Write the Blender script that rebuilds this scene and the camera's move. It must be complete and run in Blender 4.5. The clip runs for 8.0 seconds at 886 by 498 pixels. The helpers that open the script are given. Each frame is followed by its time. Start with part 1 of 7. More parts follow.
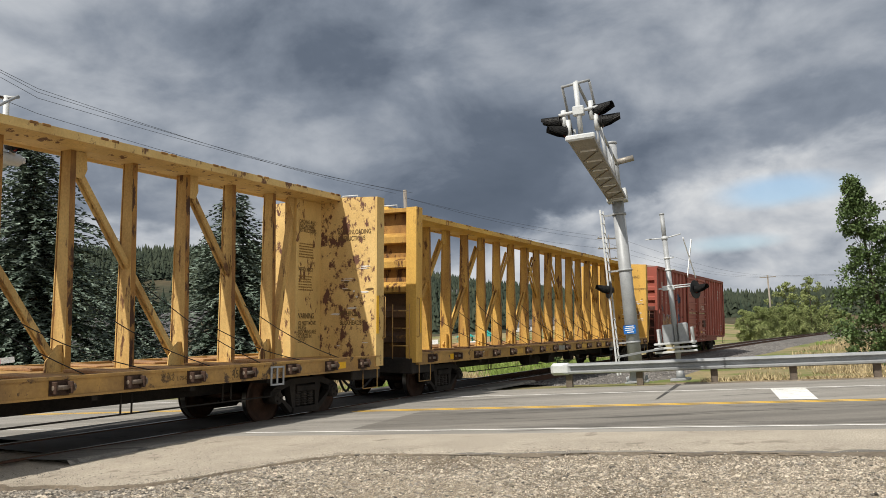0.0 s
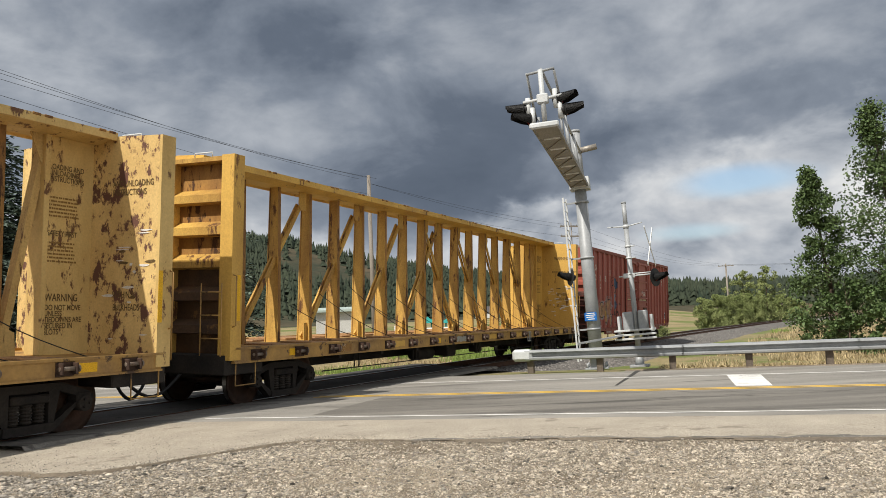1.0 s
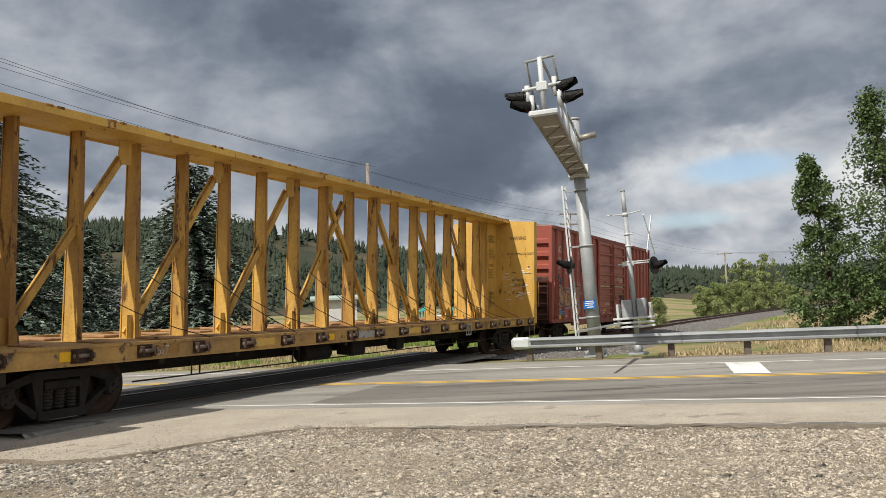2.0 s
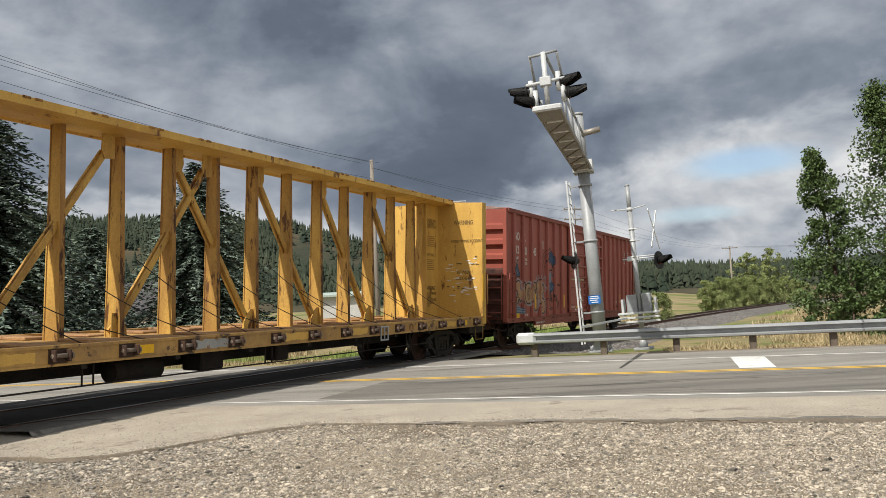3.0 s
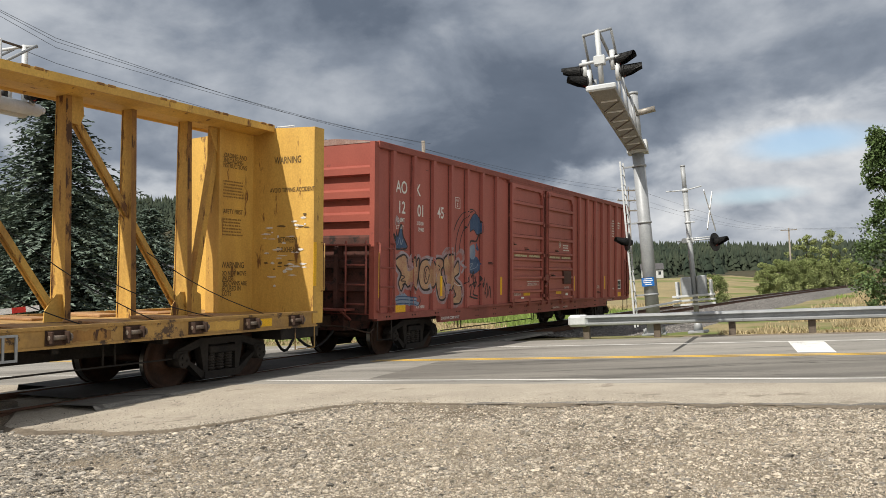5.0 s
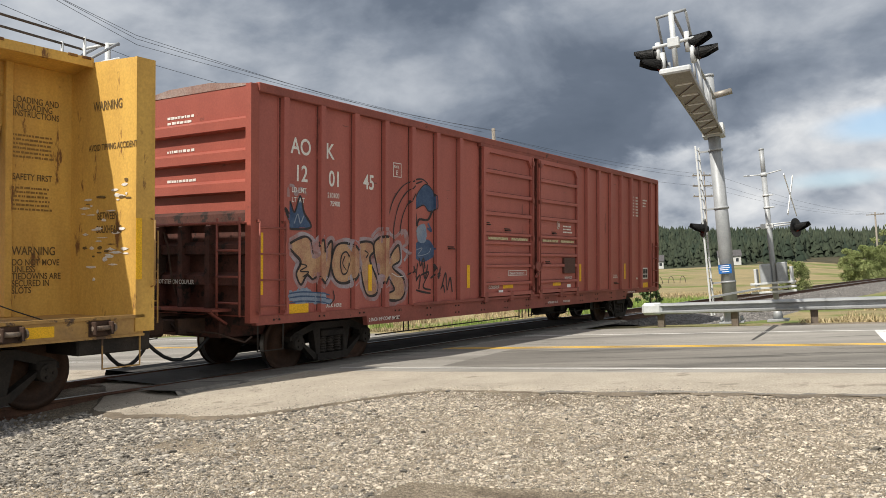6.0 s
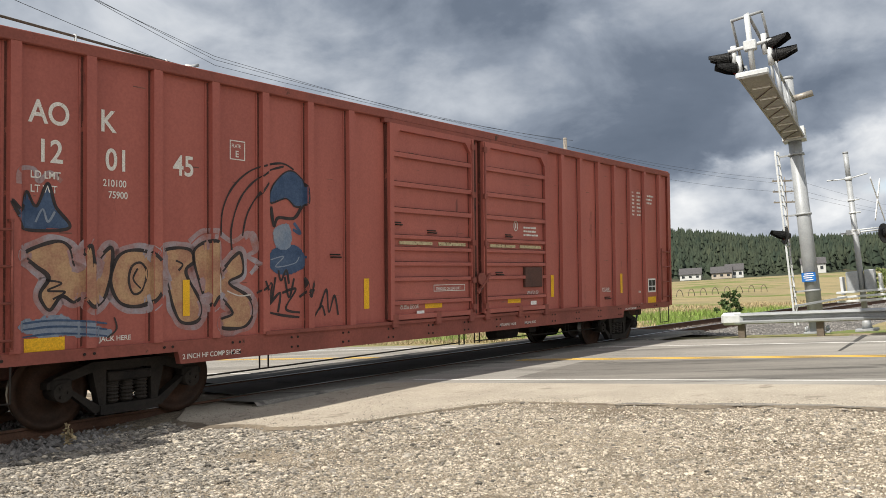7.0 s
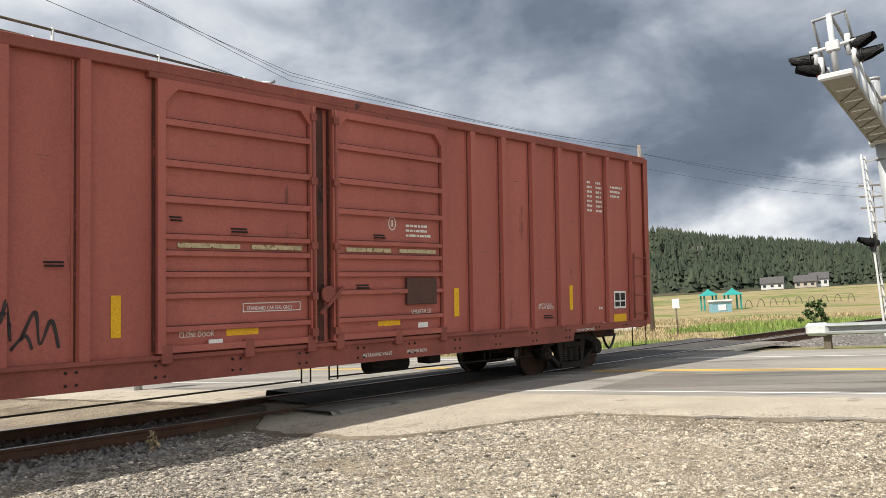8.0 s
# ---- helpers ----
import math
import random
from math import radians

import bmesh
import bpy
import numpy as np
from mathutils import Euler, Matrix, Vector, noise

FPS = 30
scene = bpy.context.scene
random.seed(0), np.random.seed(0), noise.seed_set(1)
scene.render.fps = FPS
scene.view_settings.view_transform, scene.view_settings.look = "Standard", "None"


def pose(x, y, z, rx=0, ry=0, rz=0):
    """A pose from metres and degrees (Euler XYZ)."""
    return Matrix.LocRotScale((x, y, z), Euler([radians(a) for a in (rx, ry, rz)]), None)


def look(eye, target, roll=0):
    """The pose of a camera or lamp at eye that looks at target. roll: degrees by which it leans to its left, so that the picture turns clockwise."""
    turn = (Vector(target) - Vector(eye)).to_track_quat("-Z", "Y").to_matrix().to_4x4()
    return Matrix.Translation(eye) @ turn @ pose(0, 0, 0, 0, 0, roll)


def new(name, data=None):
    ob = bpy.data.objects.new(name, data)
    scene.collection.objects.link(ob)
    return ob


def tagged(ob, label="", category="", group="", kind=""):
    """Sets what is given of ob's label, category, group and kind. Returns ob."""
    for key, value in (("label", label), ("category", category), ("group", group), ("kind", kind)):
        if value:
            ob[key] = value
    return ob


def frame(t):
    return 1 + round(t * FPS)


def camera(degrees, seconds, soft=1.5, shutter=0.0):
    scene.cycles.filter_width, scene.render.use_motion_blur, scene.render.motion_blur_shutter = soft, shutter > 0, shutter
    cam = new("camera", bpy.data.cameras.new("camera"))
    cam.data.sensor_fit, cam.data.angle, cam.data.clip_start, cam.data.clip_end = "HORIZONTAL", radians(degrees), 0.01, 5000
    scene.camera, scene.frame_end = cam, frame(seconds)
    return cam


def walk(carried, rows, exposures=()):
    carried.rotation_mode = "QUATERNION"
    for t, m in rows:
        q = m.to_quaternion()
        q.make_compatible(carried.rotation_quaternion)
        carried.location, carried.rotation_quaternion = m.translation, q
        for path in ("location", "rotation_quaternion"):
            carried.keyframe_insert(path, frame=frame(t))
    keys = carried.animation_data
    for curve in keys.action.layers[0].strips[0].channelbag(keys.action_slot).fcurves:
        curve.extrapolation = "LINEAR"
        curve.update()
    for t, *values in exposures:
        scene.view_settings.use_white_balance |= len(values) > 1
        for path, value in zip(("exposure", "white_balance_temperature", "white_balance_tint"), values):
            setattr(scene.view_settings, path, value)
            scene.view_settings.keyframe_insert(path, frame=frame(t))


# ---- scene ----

# ---------------------------------------------------------------- camera
EYE_Z = 1.235
TURNS = [(0.0, 0.0, 6.55, 2.84), (0.5, -1.81, 6.05, 2.78), (1.0, -2.58, 5.48, 2.6), (1.5, -2.7, 4.97, 2.57),
         (3.0, -2.31, 4.39, 2.93), (3.5, -1.98, 4.28, 2.9), (4.0, -1.47, 4.06, 2.79), (5.5, 3.49, 2.84, 2.49),
         (6.0, 6.16, 2.65, 2.64), (6.5, 8.73, 2.92, 2.82), (7.0, 11.2, 3.68, 3.07), (7.5, 13.48, 4.32, 3.18),
         (8.0, 16.25, 4.67, 3.16)]
cam = camera(56.34, 8.0, soft=0.65)
PATH = [(t, pose(0, 0, EYE_Z, 90 + p, r, y)) for t, y, p, r in TURNS]
walk(cam, PATH, exposures=[(0.0, -0.02), (4.5, 0.04), (6.0, 0.16), (7.0, 0.32), (8.0, 0.42)])

# ---------------------------------------------------------------- plan
# Track frame: s runs along the rails away from the camera, lat across them (+ is the far side).
TRACK_AZ = 27.3
TD = Vector((math.sin(radians(TRACK_AZ)), math.cos(radians(TRACK_AZ)), 0))
TN = Vector((-TD.y, TD.x, 0))
TRACK_YAW = math.degrees(math.atan2(TD.y, TD.x))
LINE = 10.92          # centre line of the track, metres from the camera
LEAN = 3.2            # the track leans to the inside of its curve
# Road frame: u runs along the road (+ to the west), n across it, away from the camera.
RU = Vector((-0.9402, 0.3407, 0))
RN = Vector((0.3407, 0.9402, 0))


def bend(s):
    return -0.0003 * max(0.0, s - 22) ** 2


def on_track(s, lat, z):
    return TD * s + TN * (LINE + lat + bend(s)) + Vector((0, 0, z + 0.035 + 0.04 * lat * (1 if abs(lat) < 1.6 else 1.6 / abs(lat))))


def on_road(u, n, z=0.0):
    return RU * u + RN * n + Vector((0, 0, z))


def bearing(az, dist, z=0.0):
    return Vector((math.sin(radians(az)) * dist, math.cos(radians(az)) * dist, z))


# ---------------------------------------------------------------- sky and sun
SUN_DIR = (TD * -0.80 + TN * 0.20 + Vector((0, 0, 1))).normalized()
sun = new("sun", bpy.data.lights.new("sun", "SUN"))
sun.data.energy, sun.data.angle, sun.data.color = 4.9, radians(0.6), (1.0, 0.94, 0.84)
sun.matrix_world = look(SUN_DIR * 50, (0, 0, 0))


def build_world():
    world = bpy.data.worlds.new("sky")
    scene.world = world
    world.use_nodes = True
    nt = world.node_tree
    nt.nodes.clear()
    N, L = nt.nodes.new, nt.links.new

    def maths(op, a, b=None, clamp=False):
        k = N("ShaderNodeMath")
        k.operation, k.use_clamp = op, clamp
        for i, v in enumerate((a, b)):
            if v is None:
                continue
            if isinstance(v, (int, float)):
                k.inputs[i].default_value = v
            else:
                L(v, k.inputs[i])
        return k.outputs[0]

    tc = N("ShaderNodeTexCoord")
    sep = N("ShaderNodeSeparateXYZ")
    L(tc.outputs["Generated"], sep.inputs[0])
    up = maths("MAXIMUM", sep.outputs[2], 0.0)
    com = N("ShaderNodeCombineXYZ")
    L(sep.outputs[0], com.inputs[0])
    L(sep.outputs[1], com.inputs[1])
    L(maths("MULTIPLY", up, 1.7), com.inputs[2])

    def fbm(scale, detail, rough, dist, off):
        mp = N("ShaderNodeMapping")
        mp.inputs["Location"].default_value = off
        L(com.outputs[0], mp.inputs[0])
        k = N("ShaderNodeTexNoise")
        k.inputs["Scale"].default_value, k.inputs["Detail"].default_value = scale, detail
        k.inputs["Roughness"].default_value, k.inputs["Distortion"].default_value = rough, dist
        L(mp.outputs[0], k.inputs["Vector"])
        return k.outputs["Fac"]

    def ease(value, lo, hi):
        k = N("ShaderNodeMapRange")
        k.interpolation_type = "SMOOTHSTEP"
        k.inputs["From Min"].default_value, k.inputs["From Max"].default_value = lo, hi
        L(value, k.inputs["Value"])
        return k.outputs[0]

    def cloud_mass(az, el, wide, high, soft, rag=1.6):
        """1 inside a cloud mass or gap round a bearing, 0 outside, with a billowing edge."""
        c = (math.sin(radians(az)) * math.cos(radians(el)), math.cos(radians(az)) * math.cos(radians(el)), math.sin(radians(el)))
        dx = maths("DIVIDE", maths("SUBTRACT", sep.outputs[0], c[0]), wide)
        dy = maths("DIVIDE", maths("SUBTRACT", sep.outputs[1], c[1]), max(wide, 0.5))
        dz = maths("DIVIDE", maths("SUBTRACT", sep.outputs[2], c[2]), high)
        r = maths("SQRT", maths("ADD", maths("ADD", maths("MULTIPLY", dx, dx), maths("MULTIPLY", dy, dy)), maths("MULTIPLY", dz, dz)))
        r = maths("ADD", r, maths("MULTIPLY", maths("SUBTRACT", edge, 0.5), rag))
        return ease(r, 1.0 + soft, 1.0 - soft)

    edge = fbm(4.2, 8, 0.56, 0.3, (2.3, 8.1, 1.0))
    big = fbm(2.6, 3, 0.45, 0.4, (0.6, 0.3, SKY_SEED))
    mid = fbm(5.6, 8, 0.54, 0.25, (3.1, 1.7, 0.4))
    off_mid, off_big = maths("SUBTRACT", mid, 0.5), maths("SUBTRACT", big, 0.5)
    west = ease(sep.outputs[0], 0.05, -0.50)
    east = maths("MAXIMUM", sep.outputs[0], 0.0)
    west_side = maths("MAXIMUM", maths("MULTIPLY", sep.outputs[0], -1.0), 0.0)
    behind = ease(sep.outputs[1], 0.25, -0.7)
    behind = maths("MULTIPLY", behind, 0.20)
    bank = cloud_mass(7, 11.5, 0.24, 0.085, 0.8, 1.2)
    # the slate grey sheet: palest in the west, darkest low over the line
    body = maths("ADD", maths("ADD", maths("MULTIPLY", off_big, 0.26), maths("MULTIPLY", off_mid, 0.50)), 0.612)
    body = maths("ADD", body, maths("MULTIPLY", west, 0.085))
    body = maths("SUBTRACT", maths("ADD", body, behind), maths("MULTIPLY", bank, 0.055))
    # the lighter broken cloud under the edge of the dark bank
    edge_el = maths("ADD", maths("ADD", maths("MULTIPLY", east, 0.27), maths("MULTIPLY", west_side, 0.20)), 0.098)
    edge_el = maths("ADD", edge_el, maths("MULTIPLY", maths("SUBTRACT", edge, 0.5), 0.20))
    under = ease(maths("SUBTRACT", edge_el, up), -0.016, 0.016)
    fluff = fbm(11.0, 7, 0.52, 0.3, (0.7, 5.2, 2.2))
    pale = maths("ADD", maths("ADD", maths("MULTIPLY", off_mid, 0.45), maths("MULTIPLY", maths("SUBTRACT", fluff, 0.5), 0.55)), 0.705)
    pale = maths("ADD", pale, behind)
    blend = N("ShaderNodeMix")
    L(under, blend.inputs[0])
    L(body, blend.inputs[2])
    L(pale, blend.inputs[3])
    lightness = blend.outputs[0]
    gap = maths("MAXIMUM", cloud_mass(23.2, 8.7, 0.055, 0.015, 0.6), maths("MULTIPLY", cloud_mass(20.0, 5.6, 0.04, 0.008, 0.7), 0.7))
    ramp = N("ShaderNodeValToRGB")
    cr = ramp.color_ramp
    cr.elements[0].position, cr.elements[0].color = 0.40, (0.092, 0.117, 0.158, 1)
    cr.elements[1].position, cr.elements[1].color = 0.90, (0.86, 0.86, 0.85, 1)
    for pos, col in ((0.52, (0.130, 0.159, 0.208, 1)), (0.60, (0.233, 0.268, 0.325, 1)), (0.70, (0.455, 0.485, 0.53, 1))):
        e = cr.elements.new(pos)
        e.color = col
    L(lightness, ramp.inputs[0])
    sky = N("ShaderNodeTexSky")
    sky.sky_type, sky.sun_disc = "NISHITA", False
    sky.sun_elevation = math.asin(SUN_DIR.z)
    sky.sun_rotation = math.atan2(SUN_DIR.x, SUN_DIR.y)
    blue = N("ShaderNodeMixRGB")
    blue.blend_type = "MULTIPLY"
    blue.inputs[0].default_value = 1.0
    blue.inputs[2].default_value = (0.13, 0.13, 0.13, 1)
    L(sky.outputs[0], blue.inputs[1])
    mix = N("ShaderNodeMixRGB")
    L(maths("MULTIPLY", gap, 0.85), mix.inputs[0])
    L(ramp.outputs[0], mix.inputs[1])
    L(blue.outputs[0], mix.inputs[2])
    bg = N("ShaderNodeBackground")
    bg.inputs["Strength"].default_value = 1.0
    L(mix.outputs[0], bg.inputs[0])
    out = N("ShaderNodeOutputWorld")
    L(bg.outputs[0], out.inputs[0])


SKY_SEED = 2.0
build_world()
scene.view_settings.exposure = 0.0


# ---------------------------------------------------------------- materials
def mat(name, a, b, rough=0.8, metal=0.0, scale=1.2, grain=25.0, bump=0.3, lo=0.35, hi=0.65, spots=None, spot_scale=3.0,
        spot_at=0.62, streak=0.0, per_island=False, per_object=False, depth=0.01, gv=0.2, turn=0.0, along=1.0, spec=0.25, spread=(0.55, 1.4), pebbles=0.0):
    """Two tones over a broad pattern, a fine grain, a bump and, where given, spots of a third tone (rust, dirt, chips)."""
    m = bpy.data.materials.new(name)
    m.use_nodes = True
    nt = m.node_tree
    N, L = nt.nodes.new, nt.links.new
    bsdf = nt.nodes["Principled BSDF"]
    tc = N("ShaderNodeTexCoord")
    src = tc.outputs["Object"]
    if streak:
        mp = N("ShaderNodeMapping")
        mp.inputs["Rotation"].default_value = (0, 0, turn)
        mp.inputs["Scale"].default_value = (along, 1, streak)
        L(src, mp.inputs[0])
        src = mp.outputs[0]
    broad = N("ShaderNodeTexNoise")
    broad.inputs["Scale"].default_value, broad.inputs["Detail"].default_value = scale, 6
    broad.inputs["Roughness"].default_value = 0.65
    L(src, broad.inputs["Vector"])
    mr = N("ShaderNodeMapRange")
    mr.inputs["From Min"].default_value, mr.inputs["From Max"].default_value = lo, hi
    L(broad.outputs["Fac"], mr.inputs["Value"])
    mix = N("ShaderNodeMixRGB")
    mix.inputs[1].default_value, mix.inputs[2].default_value = (*a, 1), (*b, 1)
    L(mr.outputs[0], mix.inputs[0])
    col = mix.outputs[0]
    fine = N("ShaderNodeTexNoise")
    fine.inputs["Scale"].default_value, fine.inputs["Detail"].default_value = grain, 4
    L(tc.outputs["Object"], fine.inputs["Vector"])
    fr = N("ShaderNodeMapRange")
    fr.inputs["From Min"].default_value, fr.inputs["From Max"].default_value = 0.3, 0.7
    fr.inputs["To Min"].default_value, fr.inputs["To Max"].default_value = 1 - gv, 1 + gv * 0.9
    L(fine.outputs["Fac"], fr.inputs["Value"])
    hsv = N("ShaderNodeHueSaturation")
    L(col, hsv.inputs["Color"])
    L(fr.outputs[0], hsv.inputs["Value"])
    col = hsv.outputs[0]
    if spots:
        sp = N("ShaderNodeTexNoise")
        sp.inputs["Scale"].default_value, sp.inputs["Detail"].default_value = spot_scale, 8
        sp.inputs["Roughness"].default_value = 0.7
        off = N("ShaderNodeMapping")
        off.inputs["Location"].default_value = (5.2, 1.3, 9.1)
        L(src, off.inputs[0])
        L(off.outputs[0], sp.inputs["Vector"])
        sr = N("ShaderNodeMapRange")
        sr.inputs["From Min"].default_value, sr.inputs["From Max"].default_value = spot_at, spot_at + 0.05
        L(sp.outputs["Fac"], sr.inputs["Value"])
        m2 = N("ShaderNodeMixRGB")
        m2.inputs[2].default_value = (*spots, 1)
        L(sr.outputs[0], m2.inputs[0])
        L(col, m2.inputs[1])
        col = m2.outputs[0]
    if per_island or per_object:
        src2 = N("ShaderNodeNewGeometry").outputs["Random Per Island"] if per_island else N("ShaderNodeObjectInfo").outputs["Random"]
        ir = N("ShaderNodeMapRange")
        ir.inputs["To Min"].default_value, ir.inputs["To Max"].default_value = spread
        L(src2, ir.inputs["Value"])
        h2 = N("ShaderNodeHueSaturation")
        L(ir.outputs[0], h2.inputs["Value"])
        L(col, h2.inputs["Color"])
        col = h2.outputs[0]
    height = fine.outputs["Fac"]
    if pebbles:
        cells = N("ShaderNodeTexVoronoi")
        cells.inputs["Scale"].default_value = pebbles
        L(tc.outputs["Object"], cells.inputs["Vector"])
        tone = N("ShaderNodeSeparateColor")
        L(cells.outputs["Color"], tone.inputs[0])
        tr = N("ShaderNodeMapRange")
        tr.inputs["To Min"].default_value, tr.inputs["To Max"].default_value = 0.5, 1.5
        L(tone.outputs[0], tr.inputs["Value"])
        h3 = N("ShaderNodeHueSaturation")
        L(tr.outputs[0], h3.inputs["Value"])
        L(col, h3.inputs["Color"])
        col = h3.outputs[0]
        rise = N("ShaderNodeMath")
        rise.operation = "SUBTRACT"
        rise.inputs[0].default_value = 1.0
        L(cells.outputs["Distance"], rise.inputs[1])
        height = rise.outputs[0]
    L(col, bsdf.inputs["Base Color"])
    bsdf.inputs["Roughness"].default_value, bsdf.inputs["Metallic"].default_value = rough, metal
    bsdf.inputs["Specular IOR Level"].default_value = spec
    if bump:
        bp = N("ShaderNodeBump")
        bp.inputs["Strength"].default_value, bp.inputs["Distance"].default_value = bump, depth
        L(height, bp.inputs["Height"])
        L(bp.outputs[0], bsdf.inputs["Normal"])
    return m


M = {}
M["yellow"] = mat("yellow_paint", (0.66, 0.41, 0.095), (0.46, 0.265, 0.065), 0.6, 0, 0.9, 30, 0.15, spots=(0.17, 0.08, 0.032), spot_scale=3.4, spot_at=0.60, streak=0.3, gv=0.10, spec=0.3)
M["yellow_worn"] = mat("worn_yellow_paint", (0.68, 0.49, 0.20), (0.52, 0.35, 0.13), 0.6, 0, 1.3, 30, 0.2, spots=(0.15, 0.075, 0.04), spot_scale=5.5, spot_at=0.57, streak=0.45, gv=0.08)
M["yellow_dirty"] = mat("grimy_yellow_paint", (0.47, 0.285, 0.09), (0.27, 0.165, 0.07), 0.7, 0, 1.6, 22, 0.3, spots=(0.095, 0.062, 0.042), spot_scale=2.5, spot_at=0.57, gv=0.1)
# Rust stains; on post sides and between bulkhead ribs also painted-in shade.
M["post_edge"] = mat("rust_stained_shaded_yellow", (0.40, 0.215, 0.06), (0.17, 0.085, 0.035), 0.7, 0, 2.2, 30, 0.2, spots=(0.07, 0.035, 0.02), spot_scale=5.0, spot_at=0.54, streak=0.3, gv=0.1)
# Two darker yellows: rust streaks, with the truss's shade put into the colour.
M["post_face"] = mat("rust_streaked_shaded_yellow", (0.60, 0.37, 0.09), (0.33, 0.18, 0.05), 0.62, 0, 1.6, 30, 0.2, spots=(0.12, 0.055, 0.025), spot_scale=4.0, spot_at=0.565, streak=0.25, gv=0.14)
M["post_face_worn"] = mat("rust_streaked_shaded_pale_yellow", (0.63, 0.44, 0.17), (0.36, 0.215, 0.075), 0.62, 0, 1.6, 30, 0.2, spots=(0.12, 0.06, 0.03), spot_scale=4.0, spot_at=0.56, streak=0.25, gv=0.14)
M["drum"] = mat("bare_winch_steel", (0.26, 0.22, 0.18), (0.14, 0.10, 0.075), 0.55, 0.3, 6, 40, 0.2)
M["primer"] = mat("grey_primer", (0.36, 0.36, 0.34), (0.26, 0.255, 0.24), 0.7, 0, 3.0, 30, 0.2, spots=(0.22, 0.11, 0.06), spot_scale=6, spot_at=0.58, gv=0.1)
M["peeling"] = mat("peeling_yellow_paint", (0.70, 0.50, 0.21), (0.54, 0.36, 0.14), 0.65, 0, 1.1, 30, 0.2, spots=(0.13, 0.062, 0.045), spot_scale=4.2, spot_at=0.525, streak=0.7, gv=0.10)
# Grime darkened further by the neighbouring car's shadow, painted in.
M["brown_grime_shade"] = mat("brown_grime_shade", (0.13, 0.075, 0.04), (0.07, 0.045, 0.03), 0.8, 0, 1.4, 25, 0.3, spots=(0.22, 0.12, 0.045), spot_scale=3, spot_at=0.6, gv=0.12)
M["deck_wood"] = mat("deck_planks", (0.42, 0.25, 0.12), (0.27, 0.15, 0.08), 0.85, 0, 2.0, 40, 0.4, spots=(0.10, 0.06, 0.04), spot_at=0.6)
M["red"] = mat("oxide_red_paint", (0.395, 0.118, 0.092), (0.31, 0.088, 0.070), 0.55, 0, 0.8, 35, 0.12, spots=(0.17, 0.055, 0.045), spot_scale=3.2, spot_at=0.64, streak=0.2, gv=0.10, spec=0.35)
M["red_end"] = mat("oxide_red_end", (0.33, 0.092, 0.066), (0.27, 0.074, 0.055), 0.5, 0, 0.8, 35, 0.12, spots=(0.16, 0.055, 0.04), spot_scale=3.5, spot_at=0.64, gv=0.08)
M["red_sill"] = mat("dusty_red_paint", (0.28, 0.086, 0.066), (0.20, 0.064, 0.050), 0.65, 0, 1.3, 30, 0.2, spots=(0.08, 0.04, 0.032), spot_at=0.62, gv=0.10)
# End grime, darkened to hold the shade of the lower end as well.
M["end_grime_shade"] = mat("grimy_shaded_end_paint", (0.115, 0.045, 0.035), (0.055, 0.028, 0.023), 0.75, 0, 1.8, 30, 0.3, spots=(0.025, 0.018, 0.016), spot_scale=3.0, spot_at=0.55, gv=0.15)
# Dark tone for strips that draw in shade along posts and doors.
M["seam"] = mat("shade_line_paint", (0.075, 0.028, 0.022), (0.12, 0.042, 0.032), 0.8, 0, 4, 40, 0.2, spots=(0.25, 0.08, 0.06), spot_scale=5.0, spot_at=0.58)
M["grime"] = mat("truck_grime", (0.018, 0.016, 0.015), (0.036, 0.030, 0.025), 0.8, 0.0, 2.5, 35, 0.4)
M["spring"] = mat("dusty_springs", (0.06, 0.052, 0.045), (0.03, 0.026, 0.023), 0.7, 0.2, 3, 40, 0.2)
M["wheel_face"] = mat("rusty_wheel", (0.075, 0.038, 0.023), (0.04, 0.026, 0.019), 0.6, 0.3, 3, 40, 0.2)
M["tread"] = mat("bright_tread", (0.35, 0.34, 0.33), (0.25, 0.24, 0.23), 0.3, 0.9, 3, 40, 0.1)
M["rail_rust"] = mat("rusty_rail", (0.13, 0.07, 0.045), (0.09, 0.05, 0.035), 0.8, 0.2, 3, 50, 0.3)
M["rail_head"] = mat("worn_rail_head", (0.42, 0.41, 0.40), (0.32, 0.31, 0.30), 0.28, 0.95, 3, 60, 0.1)
M["tie"] = mat("tarred_tie", (0.085, 0.065, 0.05), (0.05, 0.04, 0.033), 0.9, 0, 2, 30, 0.6, per_object=True)
M["asphalt"] = mat("sun_bleached_asphalt", (0.315, 0.298, 0.268), (0.205, 0.194, 0.175), 0.92, 0, 0.9, 70, 0.6, lo=0.36, hi=0.64, spots=(0.13, 0.122, 0.112), spot_scale=1.5, spot_at=0.585, depth=0.008, streak=1.0, turn=0.348, along=0.11, gv=0.3)
M["lane"] = mat("worn_lane_asphalt", (0.225, 0.21, 0.186), (0.13, 0.122, 0.11), 0.9, 0, 1.1, 60, 0.6, lo=0.38, hi=0.62, spots=(0.085, 0.08, 0.072), spot_scale=1.7, spot_at=0.57, depth=0.008, streak=1.0, turn=0.348, along=0.10, gv=0.3)
M["shoulder"] = mat("dusty_shoulder", (0.46, 0.41, 0.335), (0.335, 0.295, 0.24), 0.95, 0, 0.9, 60, 0.8, lo=0.3, hi=0.7, spots=(0.26, 0.225, 0.18), spot_scale=1.6, spot_at=0.58, gv=0.34, depth=0.02)
